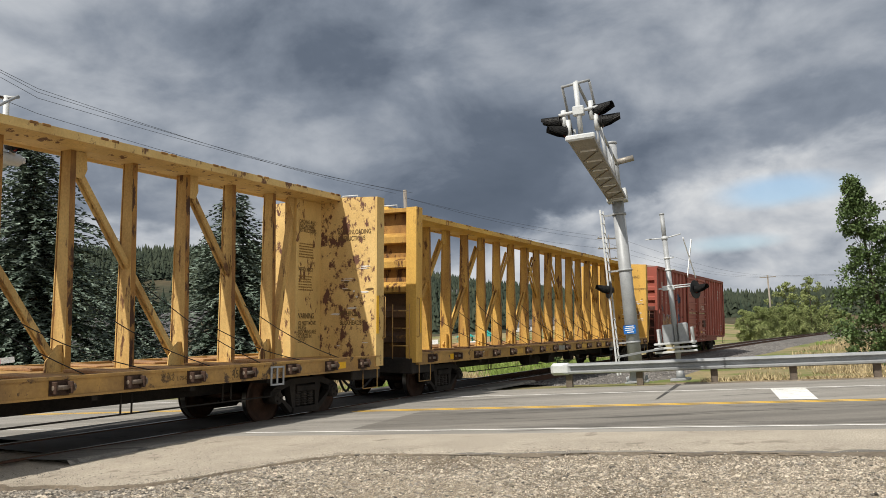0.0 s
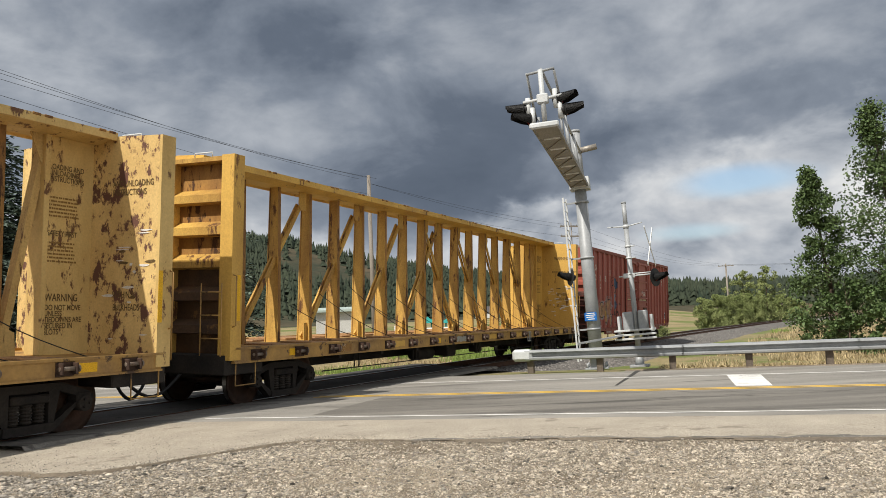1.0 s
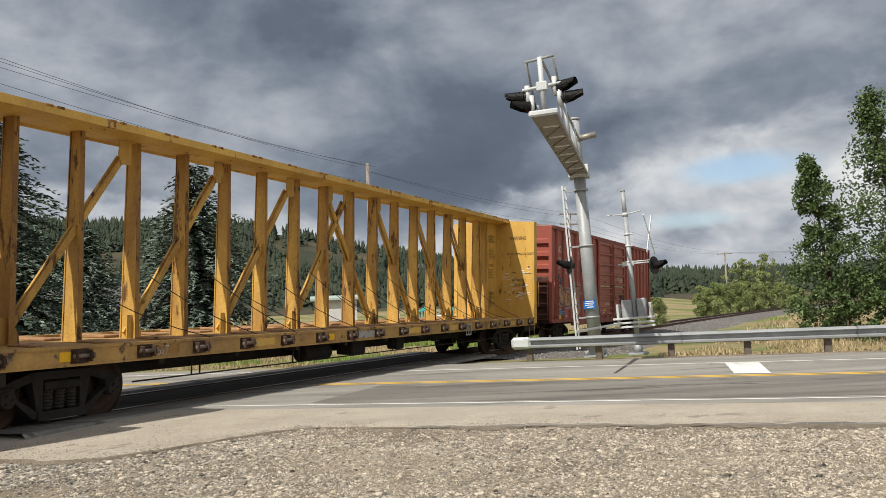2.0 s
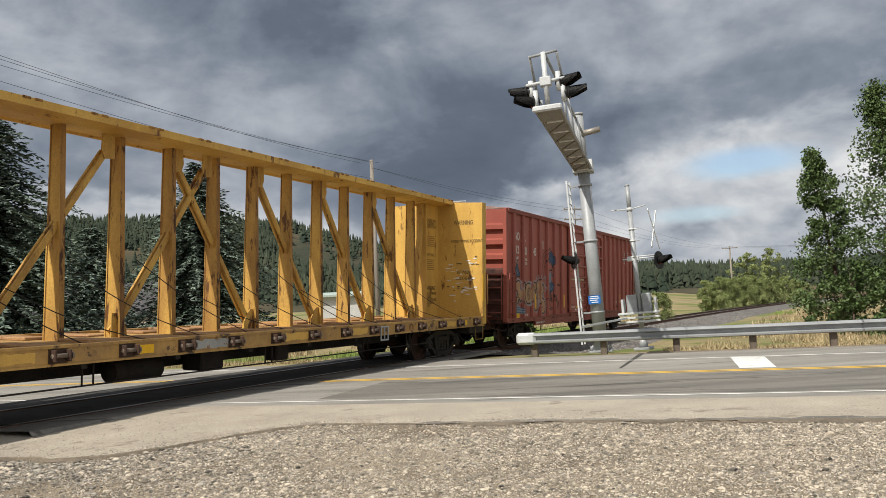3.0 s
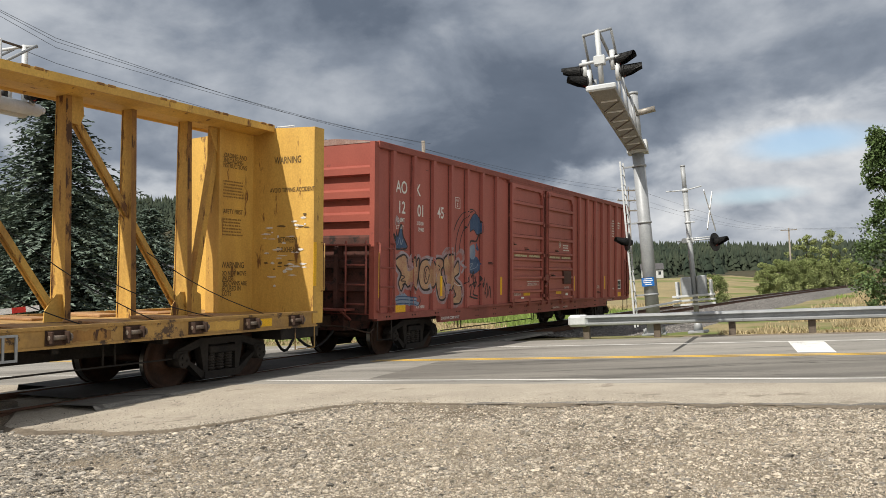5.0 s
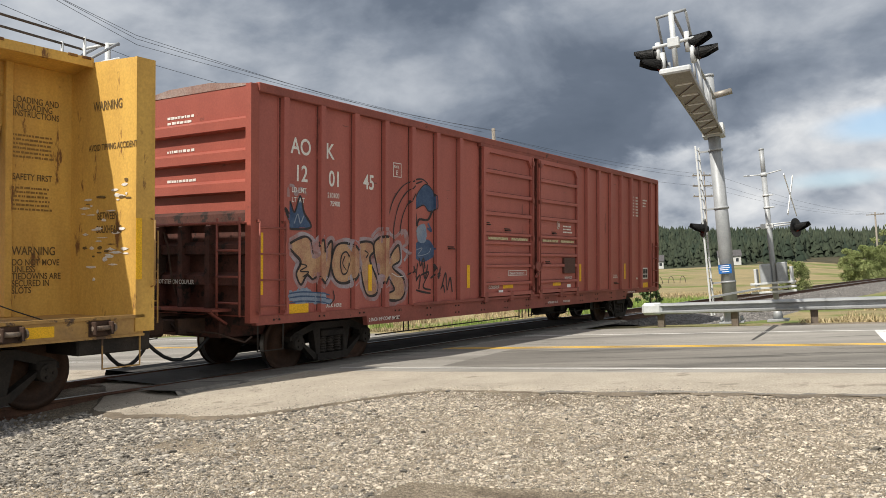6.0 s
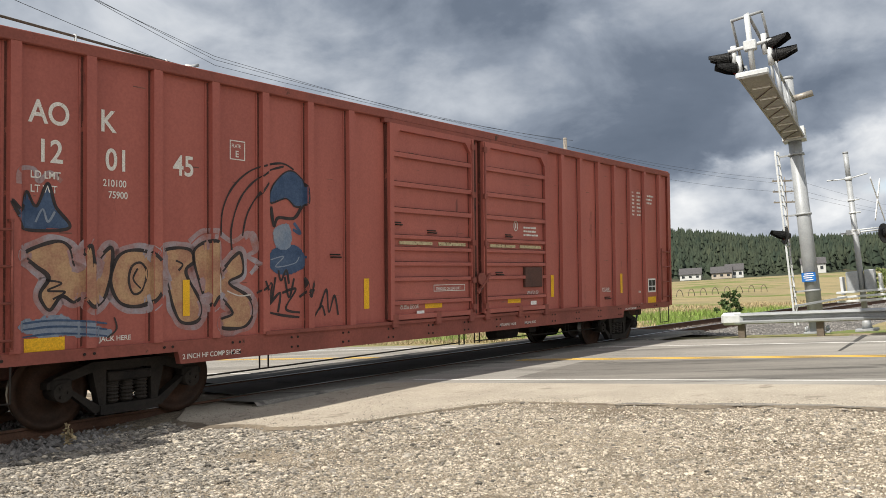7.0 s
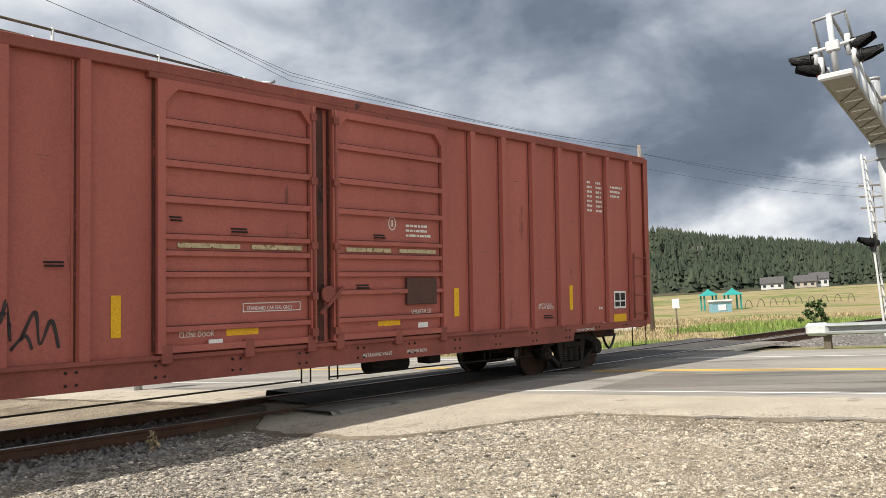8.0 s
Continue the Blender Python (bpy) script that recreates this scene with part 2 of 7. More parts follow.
M["gravel"] = mat("gravel_ground", (0.32, 0.268, 0.20), (0.19, 0.157, 0.115), 0.95, 0, 0.7, 42, 1.0, lo=0.35, hi=0.65, depth=0.012, spots=(0.16, 0.128, 0.092), spot_scale=0.9, spot_at=0.55, gv=0.3, pebbles=90.0)
M["stone"] = mat("gravel_stones", (0.55, 0.485, 0.395), (0.31, 0.27, 0.215), 0.9, 0, 9, 90, 0.3, per_island=True, spread=(0.40, 1.4))
M["stone_grey"] = mat("grey_gravel_stones", (0.36, 0.33, 0.285), (0.17, 0.155, 0.135), 0.9, 0, 9, 90, 0.3, per_island=True, spread=(0.30, 1.4))
M["verge"] = mat("brown_verge", (0.26, 0.215, 0.16), (0.15, 0.122, 0.092), 0.95, 0, 1.2, 26, 1.0, depth=0.012, spots=(0.30, 0.255, 0.19), spot_scale=2.5, spot_at=0.58, gv=0.3, pebbles=28.0)
M["soil"] = mat("dark_soil", (0.21, 0.175, 0.132), (0.11, 0.09, 0.07), 0.95, 0, 2.2, 40, 0.8, depth=0.02)
M["panel"] = mat("dark_crossing_asphalt", (0.085, 0.081, 0.077), (0.05, 0.048, 0.045), 0.9, 0, 1.2, 45, 0.5, spots=(0.035, 0.034, 0.032), spot_scale=2.0, spot_at=0.58, gv=0.2)
M["tar"] = mat("tar_seam", (0.05, 0.048, 0.045), (0.08, 0.076, 0.07), 0.8, 0, 3, 40, 0.3)
M["ballast"] = mat("ballast_bed", (0.19, 0.178, 0.165), (0.11, 0.104, 0.097), 0.95, 0, 1.2, 22, 1.0, depth=0.02, pebbles=24.0)
M["dry_grass"] = mat("dry_grass_ground", (0.33, 0.262, 0.14), (0.22, 0.19, 0.10), 0.95, 0, 0.12, 9, 0.8, lo=0.35, hi=0.65, spots=(0.14, 0.17, 0.05), spot_scale=0.06, spot_at=0.52, depth=0.1)
M["green_grass"] = mat("green_grass_ground", (0.15, 0.22, 0.05), (0.20, 0.24, 0.08), 0.95, 0, 0.3, 12, 0.8, depth=0.1)
M["white_paint"] = mat("road_white", (0.80, 0.79, 0.76), (0.68, 0.67, 0.64), 0.85, 0, 2.5, 40, 0.2, spots=(0.30, 0.29, 0.27), spot_scale=6, spot_at=0.62)
M["yellow_line"] = mat("road_yellow", (0.80, 0.50, 0.07), (0.70, 0.43, 0.08), 0.85, 0, 2.5, 40, 0.2, spots=(0.34, 0.26, 0.14), spot_scale=6, spot_at=0.66)
M["galv"] = mat("galvanised_steel", (0.37, 0.385, 0.40), (0.28, 0.295, 0.305), 0.5, 0.15, 2.0, 30, 0.04, gv=0.08)
M["galv_white"] = mat("silver_paint", (0.60, 0.62, 0.63), (0.48, 0.50, 0.51), 0.55, 0.1, 2.0, 30, 0.04, gv=0.06)
M["alu"] = mat("aluminium_walkway", (0.31, 0.285, 0.25), (0.24, 0.22, 0.195), 0.5, 0.4, 2.0, 30, 0.1)
# Near-white so that the rungs' sunlight is held in the colour.
M["rung"] = mat("sunlit_aluminium_paint", (0.80, 0.80, 0.79), (0.70, 0.70, 0.69), 0.4, 0.1, 3, 30, 0.04, gv=0.05)
M["black"] = mat("black_paint", (0.018, 0.018, 0.019), (0.026, 0.026, 0.026), 0.5, 0, 3, 40, 0.1)
M["red_lens"] = mat("red_lens", (0.28, 0.02, 0.015), (0.22, 0.015, 0.012), 0.15, 0, 8, 60, 0.05, spec=0.5)
M["post_wood"] = mat("weathered_post", (0.16, 0.13, 0.105), (0.09, 0.075, 0.06), 0.9, 0, 3, 30, 0.5, streak=0.2)
M["pole_wood"] = mat("grey_pole", (0.28, 0.25, 0.215), (0.20, 0.175, 0.15), 0.9, 0, 2, 30, 0.4, streak=0.1)
M["wire"] = mat("dark_cable", (0.035, 0.037, 0.04), (0.03, 0.03, 0.034), 0.6, 0, 2, 30, 0)
M["blue_sign"] = mat("blue_enamel", (0.02, 0.13, 0.42), (0.025, 0.15, 0.45), 0.35, 0, 5, 40, 0)
M["sign_white"] = mat("white_enamel", (0.78, 0.78, 0.77), (0.72, 0.72, 0.71), 0.4, 0, 5, 40, 0)
M["decal_white"] = mat("stencil_white", (0.72, 0.70, 0.66), (0.60, 0.57, 0.53), 0.6, 0, 14, 60, 0, spots=(0.28, 0.12, 0.09), spot_scale=16, spot_at=0.62)
M["decal_dark"] = mat("stencil_dark", (0.10, 0.066, 0.03), (0.17, 0.11, 0.045), 0.6, 0, 14, 60, 0)
M["reflector"] = mat("yellow_reflector", (0.80, 0.46, 0.02), (0.72, 0.40, 0.02), 0.35, 0, 4, 60, 0)
M["spruce"] = mat("spruce_needles", (0.048, 0.074, 0.052), (0.17, 0.21, 0.172), 0.8, 0, 0.9, 14, 0.3, per_island=True, spread=(0.4, 1.6))
M["poplar"] = mat("poplar_leaves", (0.060, 0.10, 0.032), (0.10, 0.145, 0.052), 0.55, 0, 0.6, 14, 0.1, per_island=True)
M["bush"] = mat("bush_leaves", (0.185, 0.23, 0.08), (0.27, 0.30, 0.125), 0.7, 0, 0.3, 14, 0.1, per_island=True, spread=(0.6, 1.3))
M["bark"] = mat("bark", (0.12, 0.09, 0.065), (0.08, 0.06, 0.045), 0.95, 0, 4, 30, 0.8, streak=0.3)
M["forest"] = mat("far_forest", (0.020, 0.032, 0.022), (0.046, 0.056, 0.034), 0.9, 0, 0.035, 0.5, 0, gv=0.3)
M["hill"] = mat("hill_ground", (0.035, 0.042, 0.026), (0.12, 0.088, 0.052), 0.95, 0, 0.012, 0.3, 0.4, lo=0.45, hi=0.7)
M["siding"] = mat("pale_siding", (0.60, 0.60, 0.58), (0.52, 0.52, 0.50), 0.7, 0, 1, 20, 0.1)
M["tan_siding"] = mat("tan_siding", (0.46, 0.40, 0.33), (0.38, 0.33, 0.27), 0.75, 0, 1, 20, 0.1)
M["roof_dark"] = mat("dark_shingles", (0.10, 0.095, 0.10), (0.07, 0.068, 0.07), 0.9, 0, 2, 10, 0.3)
M["teal"] = mat("teal_metal", (0.03, 0.30, 0.27), (0.03, 0.25, 0.23), 0.5, 0, 1, 20, 0.1)
M["teal_pale"] = mat("pale_green_metal", (0.42, 0.50, 0.46), (0.36, 0.43, 0.40), 0.6, 0, 1, 20, 0.1)
M["glass"] = mat("dark_window", (0.03, 0.035, 0.04), (0.04, 0.045, 0.05), 0.1, 0, 1, 20, 0, spec=0.5)


# ---------------------------------------------------------------- mesh helpers
def box(bm, x0, x1, y0, y1, z0, z1, bevel=0.0, mi=0):
    vs = [bm.verts.new((x, y, z)) for z in (z0, z1) for x, y in ((x0, y0), (x1, y0), (x1, y1), (x0, y1))]
    fs = [bm.faces.new([vs[i] for i in f]) for f in ((3, 2, 1, 0), (4, 5, 6, 7), (0, 1, 5, 4), (1, 2, 6, 5), (2, 3, 7, 6), (3, 0, 4, 7))]
    for f in fs:
        f.material_index = mi
    if bevel:
        es = {e for f in fs for e in f.edges}
        bmesh.ops.bevel(bm, geom=list(es), offset=bevel, segments=1, affect="EDGES")
    return vs


def prism(bm, outline, axis, a, b, mi=0):
    """Extrude a flat outline along an axis ('x', 'y', 'z') from a to b; outline points are the other two axes in order."""
    def at(p, q):
        return {"x": (q, p[0], p[1]), "y": (p[0], q, p[1]), "z": (p[0], p[1], q)}[axis]
    lo = [bm.verts.new(at(p, a)) for p in outline]
    hi = [bm.verts.new(at(p, b)) for p in outline]
    n = len(outline)
    fs = [bm.faces.new([lo[i], lo[(i + 1) % n], hi[(i + 1) % n], hi[i]]) for i in range(n)]
    fs += [bm.faces.new(lo[::-1]), bm.faces.new(hi)]
    for f in fs:
        f.material_index = mi
    return fs


def tube(bm, p, q, r, r2=None, seg=10, mi=0, caps=True):
    p, q = Vector(p), Vector(q)
    d = (q - p).normalized()
    a = d.orthogonal().normalized()
    b = d.cross(a)
    r2 = r if r2 is None else r2
    ring = []
    for c, rr in ((p, r), (q, r2)):
        ring.append([bm.verts.new(c + (a * math.cos(2 * math.pi * i / seg) + b * math.sin(2 * math.pi * i / seg)) * rr) for i in range(seg)])
    fs = [bm.faces.new([ring[0][i], ring[0][(i + 1) % seg], ring[1][(i + 1) % seg], ring[1][i]]) for i in range(seg)]
    for f in fs:
        f.smooth = True
    if caps:
        fs += [bm.faces.new(ring[0][::-1]), bm.faces.new(ring[1])]
    for f in fs:
        f.material_index = mi
    return ring


def beam(bm, p, q, w, hgt, side=(0, 1, 0), mi=0):
    """A straight bar of rectangular section from p to q; w along side, hgt across."""
    p, q = Vector(p), Vector(q)
    d = (q - p).normalized()
    a = Vector(side)
    a = (a - d * a.dot(d)).normalized()
    b = d.cross(a)
    c = [[bm.verts.new(o + a * i * w / 2 + b * k * hgt / 2) for i, k in ((-1, -1), (1, -1), (1, 1), (-1, 1))] for o in (p, q)]
    fs = [bm.faces.new([c[0][i], c[0][(i + 1) % 4], c[1][(i + 1) % 4], c[1][i]]) for i in range(4)]
    fs += [bm.faces.new(c[0][::-1]), bm.faces.new(c[1])]
    for f in fs:
        f.material_index = mi


def path_tube(bm, pts, r, seg=6, mi=0):
    """One bent round bar through the points."""
    pts = [Vector(p) for p in pts]
    rings = []
    a = None
    for i, p in enumerate(pts):
        d = (pts[min(i + 1, len(pts) - 1)] - pts[max(i - 1, 0)]).normalized()
        a = d.orthogonal().normalized() if a is None else (a - d * a.dot(d)).normalized()
        b = d.cross(a)
        rings.append([bm.verts.new(p + (a * math.cos(2 * math.pi * k / seg) + b * math.sin(2 * math.pi * k / seg)) * r) for k in range(seg)])
    for i in range(len(rings) - 1):
        for k in range(seg):
            f = bm.faces.new([rings[i][k], rings[i][(k + 1) % seg], rings[i + 1][(k + 1) % seg], rings[i + 1][k]])
            f.smooth, f.material_index = True, mi
    bm.faces.new(rings[0][::-1])
    bm.faces.new(rings[-1])


def make(name, bm, mats, m=None):
    bmesh.ops.recalc_face_normals(bm, faces=bm.faces)
    me = bpy.data.meshes.new(name)
    bm.to_mesh(me)
    bm.free()
    for k in mats if isinstance(mats, (list, tuple)) else [mats]:
        me.materials.append(k)
    ob = new(name, me)
    if m is not None:
        ob.matrix_world = m
    return ob


def part(name, bm, material, parent, label="", at=None):
    ob = make(name, bm, material)
    ob.parent = parent
    if at is not None:
        ob.matrix_local = at
    if label:
        ob["label"] = label
    return ob


def share(ob, parent, at, name=None):
    """Another part on the same mesh."""
    k = new(name or ob.name.split(".")[0], ob.data)
    k.parent = parent
    k.matrix_local = at
    return k


def B():
    return bmesh.new()


def raw(name, verts, faces, mats):
    me = bpy.data.meshes.new(name)
    me.from_pydata(verts, [], faces)
    for k in mats if isinstance(mats, (list, tuple)) else [mats]:
        me.materials.append(k)
    me.update()
    return new(name, me)


def strip(name, material, u0, u1, n0, n1, z, step=1.0, wob=0.0, thick=0.0):
    """A flat strip in road coordinates, its near edge uneven by wob."""
    k = max(1, int(abs(u1 - u0) / step))
    vs, fs = [], []
    for i in range(k + 1):
        u = u0 + (u1 - u0) * i / k
        e = wob * (noise.noise((u * 0.9, 3.1, 0)) + 0.5 * noise.noise((u * 3.7, 1.1, 0)))
        vs += [on_road(u, n0 + e, z), on_road(u, n1, z)]
        if i:
            fs.append((2 * i - 2, 2 * i - 1, 2 * i + 1, 2 * i))
    ob = raw(name, vs, fs, material)
    return ob


# ---------------------------------------------------------------- ground, road, track
def smooth(a, b, x):
    k = min(1.0, max(0.0, (x - a) / (b - a)))
    return k * k * (3 - 2 * k)


def ground_z(x, y):
    n = x * RN.x + y * RN.y
    d = math.hypot(x, y)
    z = -0.30
    z += 0.20 * smooth(7.0, 10.0, n)
    z -= 0.40 * smooth(21.5, 32.0, n)
    lat = x * TN.x + y * TN.y - LINE
    if n > 25:
        z += (4.6 * smooth(60, 320, d)) * smooth(25, 60, n) * smooth(2, 40, lat)
    return z + 0.05 * noise.noise((x * 0.15, y * 0.15, 0)) * smooth(22, 26, n)


def build_ground():
    rings = [0, 3, 6, 9, 12, 15, 18, 20, 22, 24, 26, 28, 30, 33, 36, 40, 45, 50, 56, 64, 75, 90, 110, 140, 180, 230, 300, 420, 700, 1500, 3500]
    k = 120
    vs, fs = [Vector((0, 0, ground_z(0, 0)))], []
    for r in rings[1:]:
        for i in range(k):
            a = 2 * math.pi * i / k
            vs.append(Vector((r * math.sin(a), r * math.cos(a), ground_z(r * math.sin(a), r * math.cos(a)))))
    for i in range(k):
        fs.append((0, 1 + i, 1 + (i + 1) % k))
    for j in range(len(rings) - 2):
        for i in range(k):
            a, b = 1 + j * k, 1 + (j + 1) * k
            fs.append((a + i, b + i, b + (i + 1) % k, a + (i + 1) % k))
    ob = raw("ground", vs, fs, M["dry_grass"])
    for f in ob.data.polygons:
        f.use_smooth = True
    tagged(ob, "dry summer grass ground with greener patches", "ground", kind="structure")


def lip_n(u):
    """Where the broken asphalt edge runs."""
    e = 0.22 * noise.noise((u * 0.5, 3.1, 0)) + 0.10 * noise.noise((u * 2.3, 1.1, 0)) + 0.05 * noise.noise((u * 6.3, 7.1, 0))
    return 9.05 + e - 1.9 * smooth(4.2, 6.6, u) * smooth(10.5, 8.0, u)


def apron_z(u, n):
    """Height of the dusty apron between the broken edge and the asphalt."""
    lip = lip_n(u)
    zl = max(-0.16, min(-0.008, lot_z(u, lip) + 0.028))
    return zl * (1 - min(1, max(0, (n - lip) / (10.95 - lip))))


def lot_z(u, n):
    return -0.02 - 0.16 * smooth(9.4, 5.5, n) + 0.012 * noise.noise((u * 0.8, n * 0.8, 2)) + 0.008 * noise.noise((u * 3, n * 3, 5))


def build_lot():
    vs, fs = [], []
    us = [-60 + 3 * i for i in range(17)] + [-9 + 0.25 * i for i in range(92)] + [14 + 3 * i for i in range(20)]
    ns = [-40, -20, -8, 0, 3, 5] + [5.2 + 0.2 * i for i in range(21)] + [9.35]
    for u in us:
        for n in ns:
            vs.append(on_road(u, n, lot_z(u, n) - 0.09 * smooth(0.1, 0.5, n - lip_n(u))))
    m = len(ns)
    for i in range(len(us) - 1):
        for j in range(m - 1):
            fs.append((i * m + j, (i + 1) * m + j, (i + 1) * m + j + 1, i * m + j + 1))
    ob = raw("gravel_lot", vs, fs, M["gravel"])
    for f in ob.data.polygons:
        f.use_smooth = True
    tagged(ob, "pale loose gravel verge beside the asphalt", "gravel", kind="structure")


def build_road():
    vs, fs = [], []
    us = [-400, -200, -100, -60, -40] + [-30 + 0.1 * i for i in range(600)] + [30, 45, 70, 120, 250, 400]
    for u in us:
        e = 0.22 * noise.noise((u * 0.5, 3.1, 0)) + 0.10 * noise.noise((u * 2.3, 1.1, 0)) + 0.05 * noise.noise((u * 6.3, 7.1, 0))
        lip = 9.05 + e - 1.9 * smooth(4.2, 6.6, u) * smooth(10.5, 8.0, u)
        zl = max(-0.16, min(-0.008, lot_z(u, lip) + 0.028))
        for n, z in ((lip - 0.06, zl - 0.07), (lip, zl), (10.95 + 0.3 * e, 0.0), (20.4, 0.0), (20.9, -0.02), (21.3, -0.14)):
            vs.append(on_road(u, n, z))
    for i in range(len(us) - 1):
        for j in range(5):
            fs.append((i * 6 + j, (i + 1) * 6 + j, (i + 1) * 6 + j + 1, i * 6 + j + 1))
    ob = raw("road", vs, fs, [M["asphalt"], M["shoulder"], M["soil"]])
    for i, f in enumerate(ob.data.polygons):
        f.material_index = (2, 1, 0, 0, 1)[i % 5]
    tagged(ob, "bleached grey asphalt road with a ragged broken edge", "road", kind="structure")

    vs, fs = [], []
    for i in range(420):
        u = -22 + 0.1 * i
        n0 = lip_n(u)
        w = max(0.0, 0.10 + 0.18 * noise.noise((u * 1.7, 4.4, 0)) + 0.10 * noise.noise((u * 7, 4.4, 2))) * (1 - smooth(2.0, 3.2, u) * smooth(6.3, 5.8, u))
        vs += [on_road(u, n0 - w, lot_z(u, n0 - w) + 0.006), on_road(u, n0 + 0.012, max(-0.16, min(-0.008, lot_z(u, n0) + 0.028)) + 0.006)]
        if i:
            fs.append((2 * i - 2, 2 * i, 2 * i + 1, 2 * i - 1))
    tagged(raw("broken_edge", vs, fs, M["soil"]), "dark crumbling soil along the broken asphalt edge", "soil", kind="structure")
    vs, fs = [], []
    for i in range(200):
        u = -32 + 0.19 * i
        vs += [on_road(u, n, 0.003) for n in (11.62 + 0.12 * noise.noise((u * 0.8, 5, 0)) + 0.05 * noise.noise((u * 4, 5, 0)), 14.72 + 0.08 * noise.noise((u * 1.1, 8, 0)))]
        if i:
            fs.append((2 * i - 2, 2 * i, 2 * i + 1, 2 * i - 1))
    tagged(raw("worn_lane", vs, fs, M["lane"]), "darker worn asphalt of the near lane", "road", kind="structure")
    vs, fs = [], []
    for i in range(420):
        u = -24 + 0.065 * i
        n0 = lip_n(u)
        w = max(0.01, 0.12 + 0.16 * noise.noise((u * 1.3, 6.1, 0)) + 0.10 * noise.noise((u * 6, 6.1, 2)))
        vs += [on_road(u, n0 - 0.015, apron_z(u, n0) + 0.001), on_road(u, n0 + w, apron_z(u, n0 + w) + 0.004)]
        if i:
            fs.append((2 * i - 2, 2 * i, 2 * i + 1, 2 * i - 1))
    tagged(raw("crumbled_margin", vs, fs, M["lane"]), "dark crumbled margin of the asphalt", "road", kind="structure")
    for k in range(90):
        rnd = random.Random(100 + k)
        u, n = rnd.uniform(-10, 6), rnd.choice((rnd.uniform(11.6, 14.6), rnd.uniform(12.6, 14.6), rnd.uniform(15.4, 18.2)))
        ln = rnd.uniform(0.4, 2.6)
        vs, fs = [], []
        for i in range(30):
            uu = u + ln * i / 29
            nn = n + 0.10 * noise.noise((uu * 1.5, k, 0)) + 0.03 * noise.noise((uu * 9, k, 0))
            w = 0.004 + 0.014 * abs(noise.noise((uu * 4, k, 5)))
            vs += [on_road(uu, nn - w, 0.007), on_road(uu, nn + w, 0.007)]
            if i:
                fs.append((2 * i - 2, 2 * i, 2 * i + 1, 2 * i - 1))
        tagged(raw("road_crack", vs, fs, M["tar"]), "dark tar-filled crack in the asphalt", "crack", group="cracks in the road", kind="structure")

    # Dark strip narrowing from the far road edge towards the centre line.
    vs = [on_road(1.50, 20.75, 0.004), on_road(1.63, 20.75, 0.004), on_road(1.65, 18.4, 0.004), on_road(1.68, 16.2, 0.004), on_road(1.63, 16.2, 0.004), on_road(1.56, 18.4, 0.004)]
    tagged(raw("dark_strip", vs, [(0, 1, 2, 5), (5, 2, 3, 4)], M["tar"]), "tapering dark strip across the far lane", "tar strip", kind="structure")

    # bare gravelly verge under the guardrail
    vs, fs = [], []
    us = [-40 + 0.4 * i for i in range(106)]
    for u in us:
        for j, n in enumerate((21.0, 21.8, 22.6, 23.4 + 0.5 * noise.noise((u * 0.7, 9, 1)))):
            q = on_road(u, n)
            vs.append(on_road(u, n, max(ground_z(q.x, q.y), -0.30) + (0.03 if j < 3 else -0.02)))
    for i in range(len(us) - 1):
        for j in range(3):
            fs.append((i * 4 + j, (i + 1) * 4 + j, (i + 1) * 4 + j + 1, i * 4 + j + 1))
    tagged(raw("verge", vs, fs, M["verge"]), "bare brown gravelly verge under the guardrail", "verge", kind="structure")

    def line(name, mt, u0, u1, n0, n1, label):
        tagged(strip(name, M[mt], u0, u1, n0, n1, 0.005, 0.5, 0.012), label, "road marking", kind="structure")
    # the lines break off at the crossing and go on a little farther over beyond it
    for u0, u1, dn in ((-200, 7.5, 0.0), (12.0, 200, 1.05)):
        line("edge_line_near", "white_paint", u0, u1, 11.35 + dn, 11.425 + dn, "thin worn white edge line")
    for u0, u1, dn in ((-200, 8.1, 0.0), (10.6, 200, 0.9)):
        line("edge_line_far", "white_paint", u0, u1, 18.30 + dn, 18.42 + dn, "white edge line on the asphalt")
    for u0, u1, dn in ((-200, 7.4, 0.0), (11.2, 200, 1.1)):
        line("centre_line", "yellow_line", u0, u1, 14.86 + dn, 14.97 + dn, "yellow centre line on the asphalt")
        line("centre_line", "yellow_line", u0, u1, 15.08 + dn, 15.19 + dn, "yellow centre line on the asphalt")
    bar = raw("stop_bar", [on_road(*p, 0.006) for p in ((-0.48, 15.46), (-1.08, 15.35), (-1.06, 18.2), (-0.40, 18.26))], [(0, 1, 2, 3)], M["white_paint"])
    tagged(bar, "broad white stop bar painted across the lane", "road marking", kind="structure")


def rail_mesh(s0, s1, lat):
    prof = [(-0.07, -0.165), (0.07, -0.165), (0.07, -0.145), (0.012, -0.125), (0.010, -0.045), (0.036, -0.035), (0.036, -0.004), (0.028, 0.0),
            (-0.028, 0.0), (-0.036, -0.004), (-0.036, -0.035), (-0.010, -0.045), (-0.012, -0.125), (-0.07, -0.145)]
    ss = []
    s = s0
    while s < s1:
        ss.append(s)
        s += 2.0 if s < 90 else 8.0
    vs, fs, head = [], [], []
    k = len(prof)
    for s in ss:
        vs += [on_track(s, lat + p[0], p[1] + 0.015) for p in prof]
    for i in range(len(ss) - 1):
        for j in range(k):
            fs.append((i * k + j, i * k + (j + 1) % k, (i + 1) * k + (j + 1) % k, (i + 1) * k + j))
            head.append(1 if j in (6, 7, 8) else 0)
    ob = raw("rail", vs, fs, [M["rail_rust"], M["rail_head"]])
    for f, h in zip(ob.data.polygons, head):
        f.material_index = h
    return ob


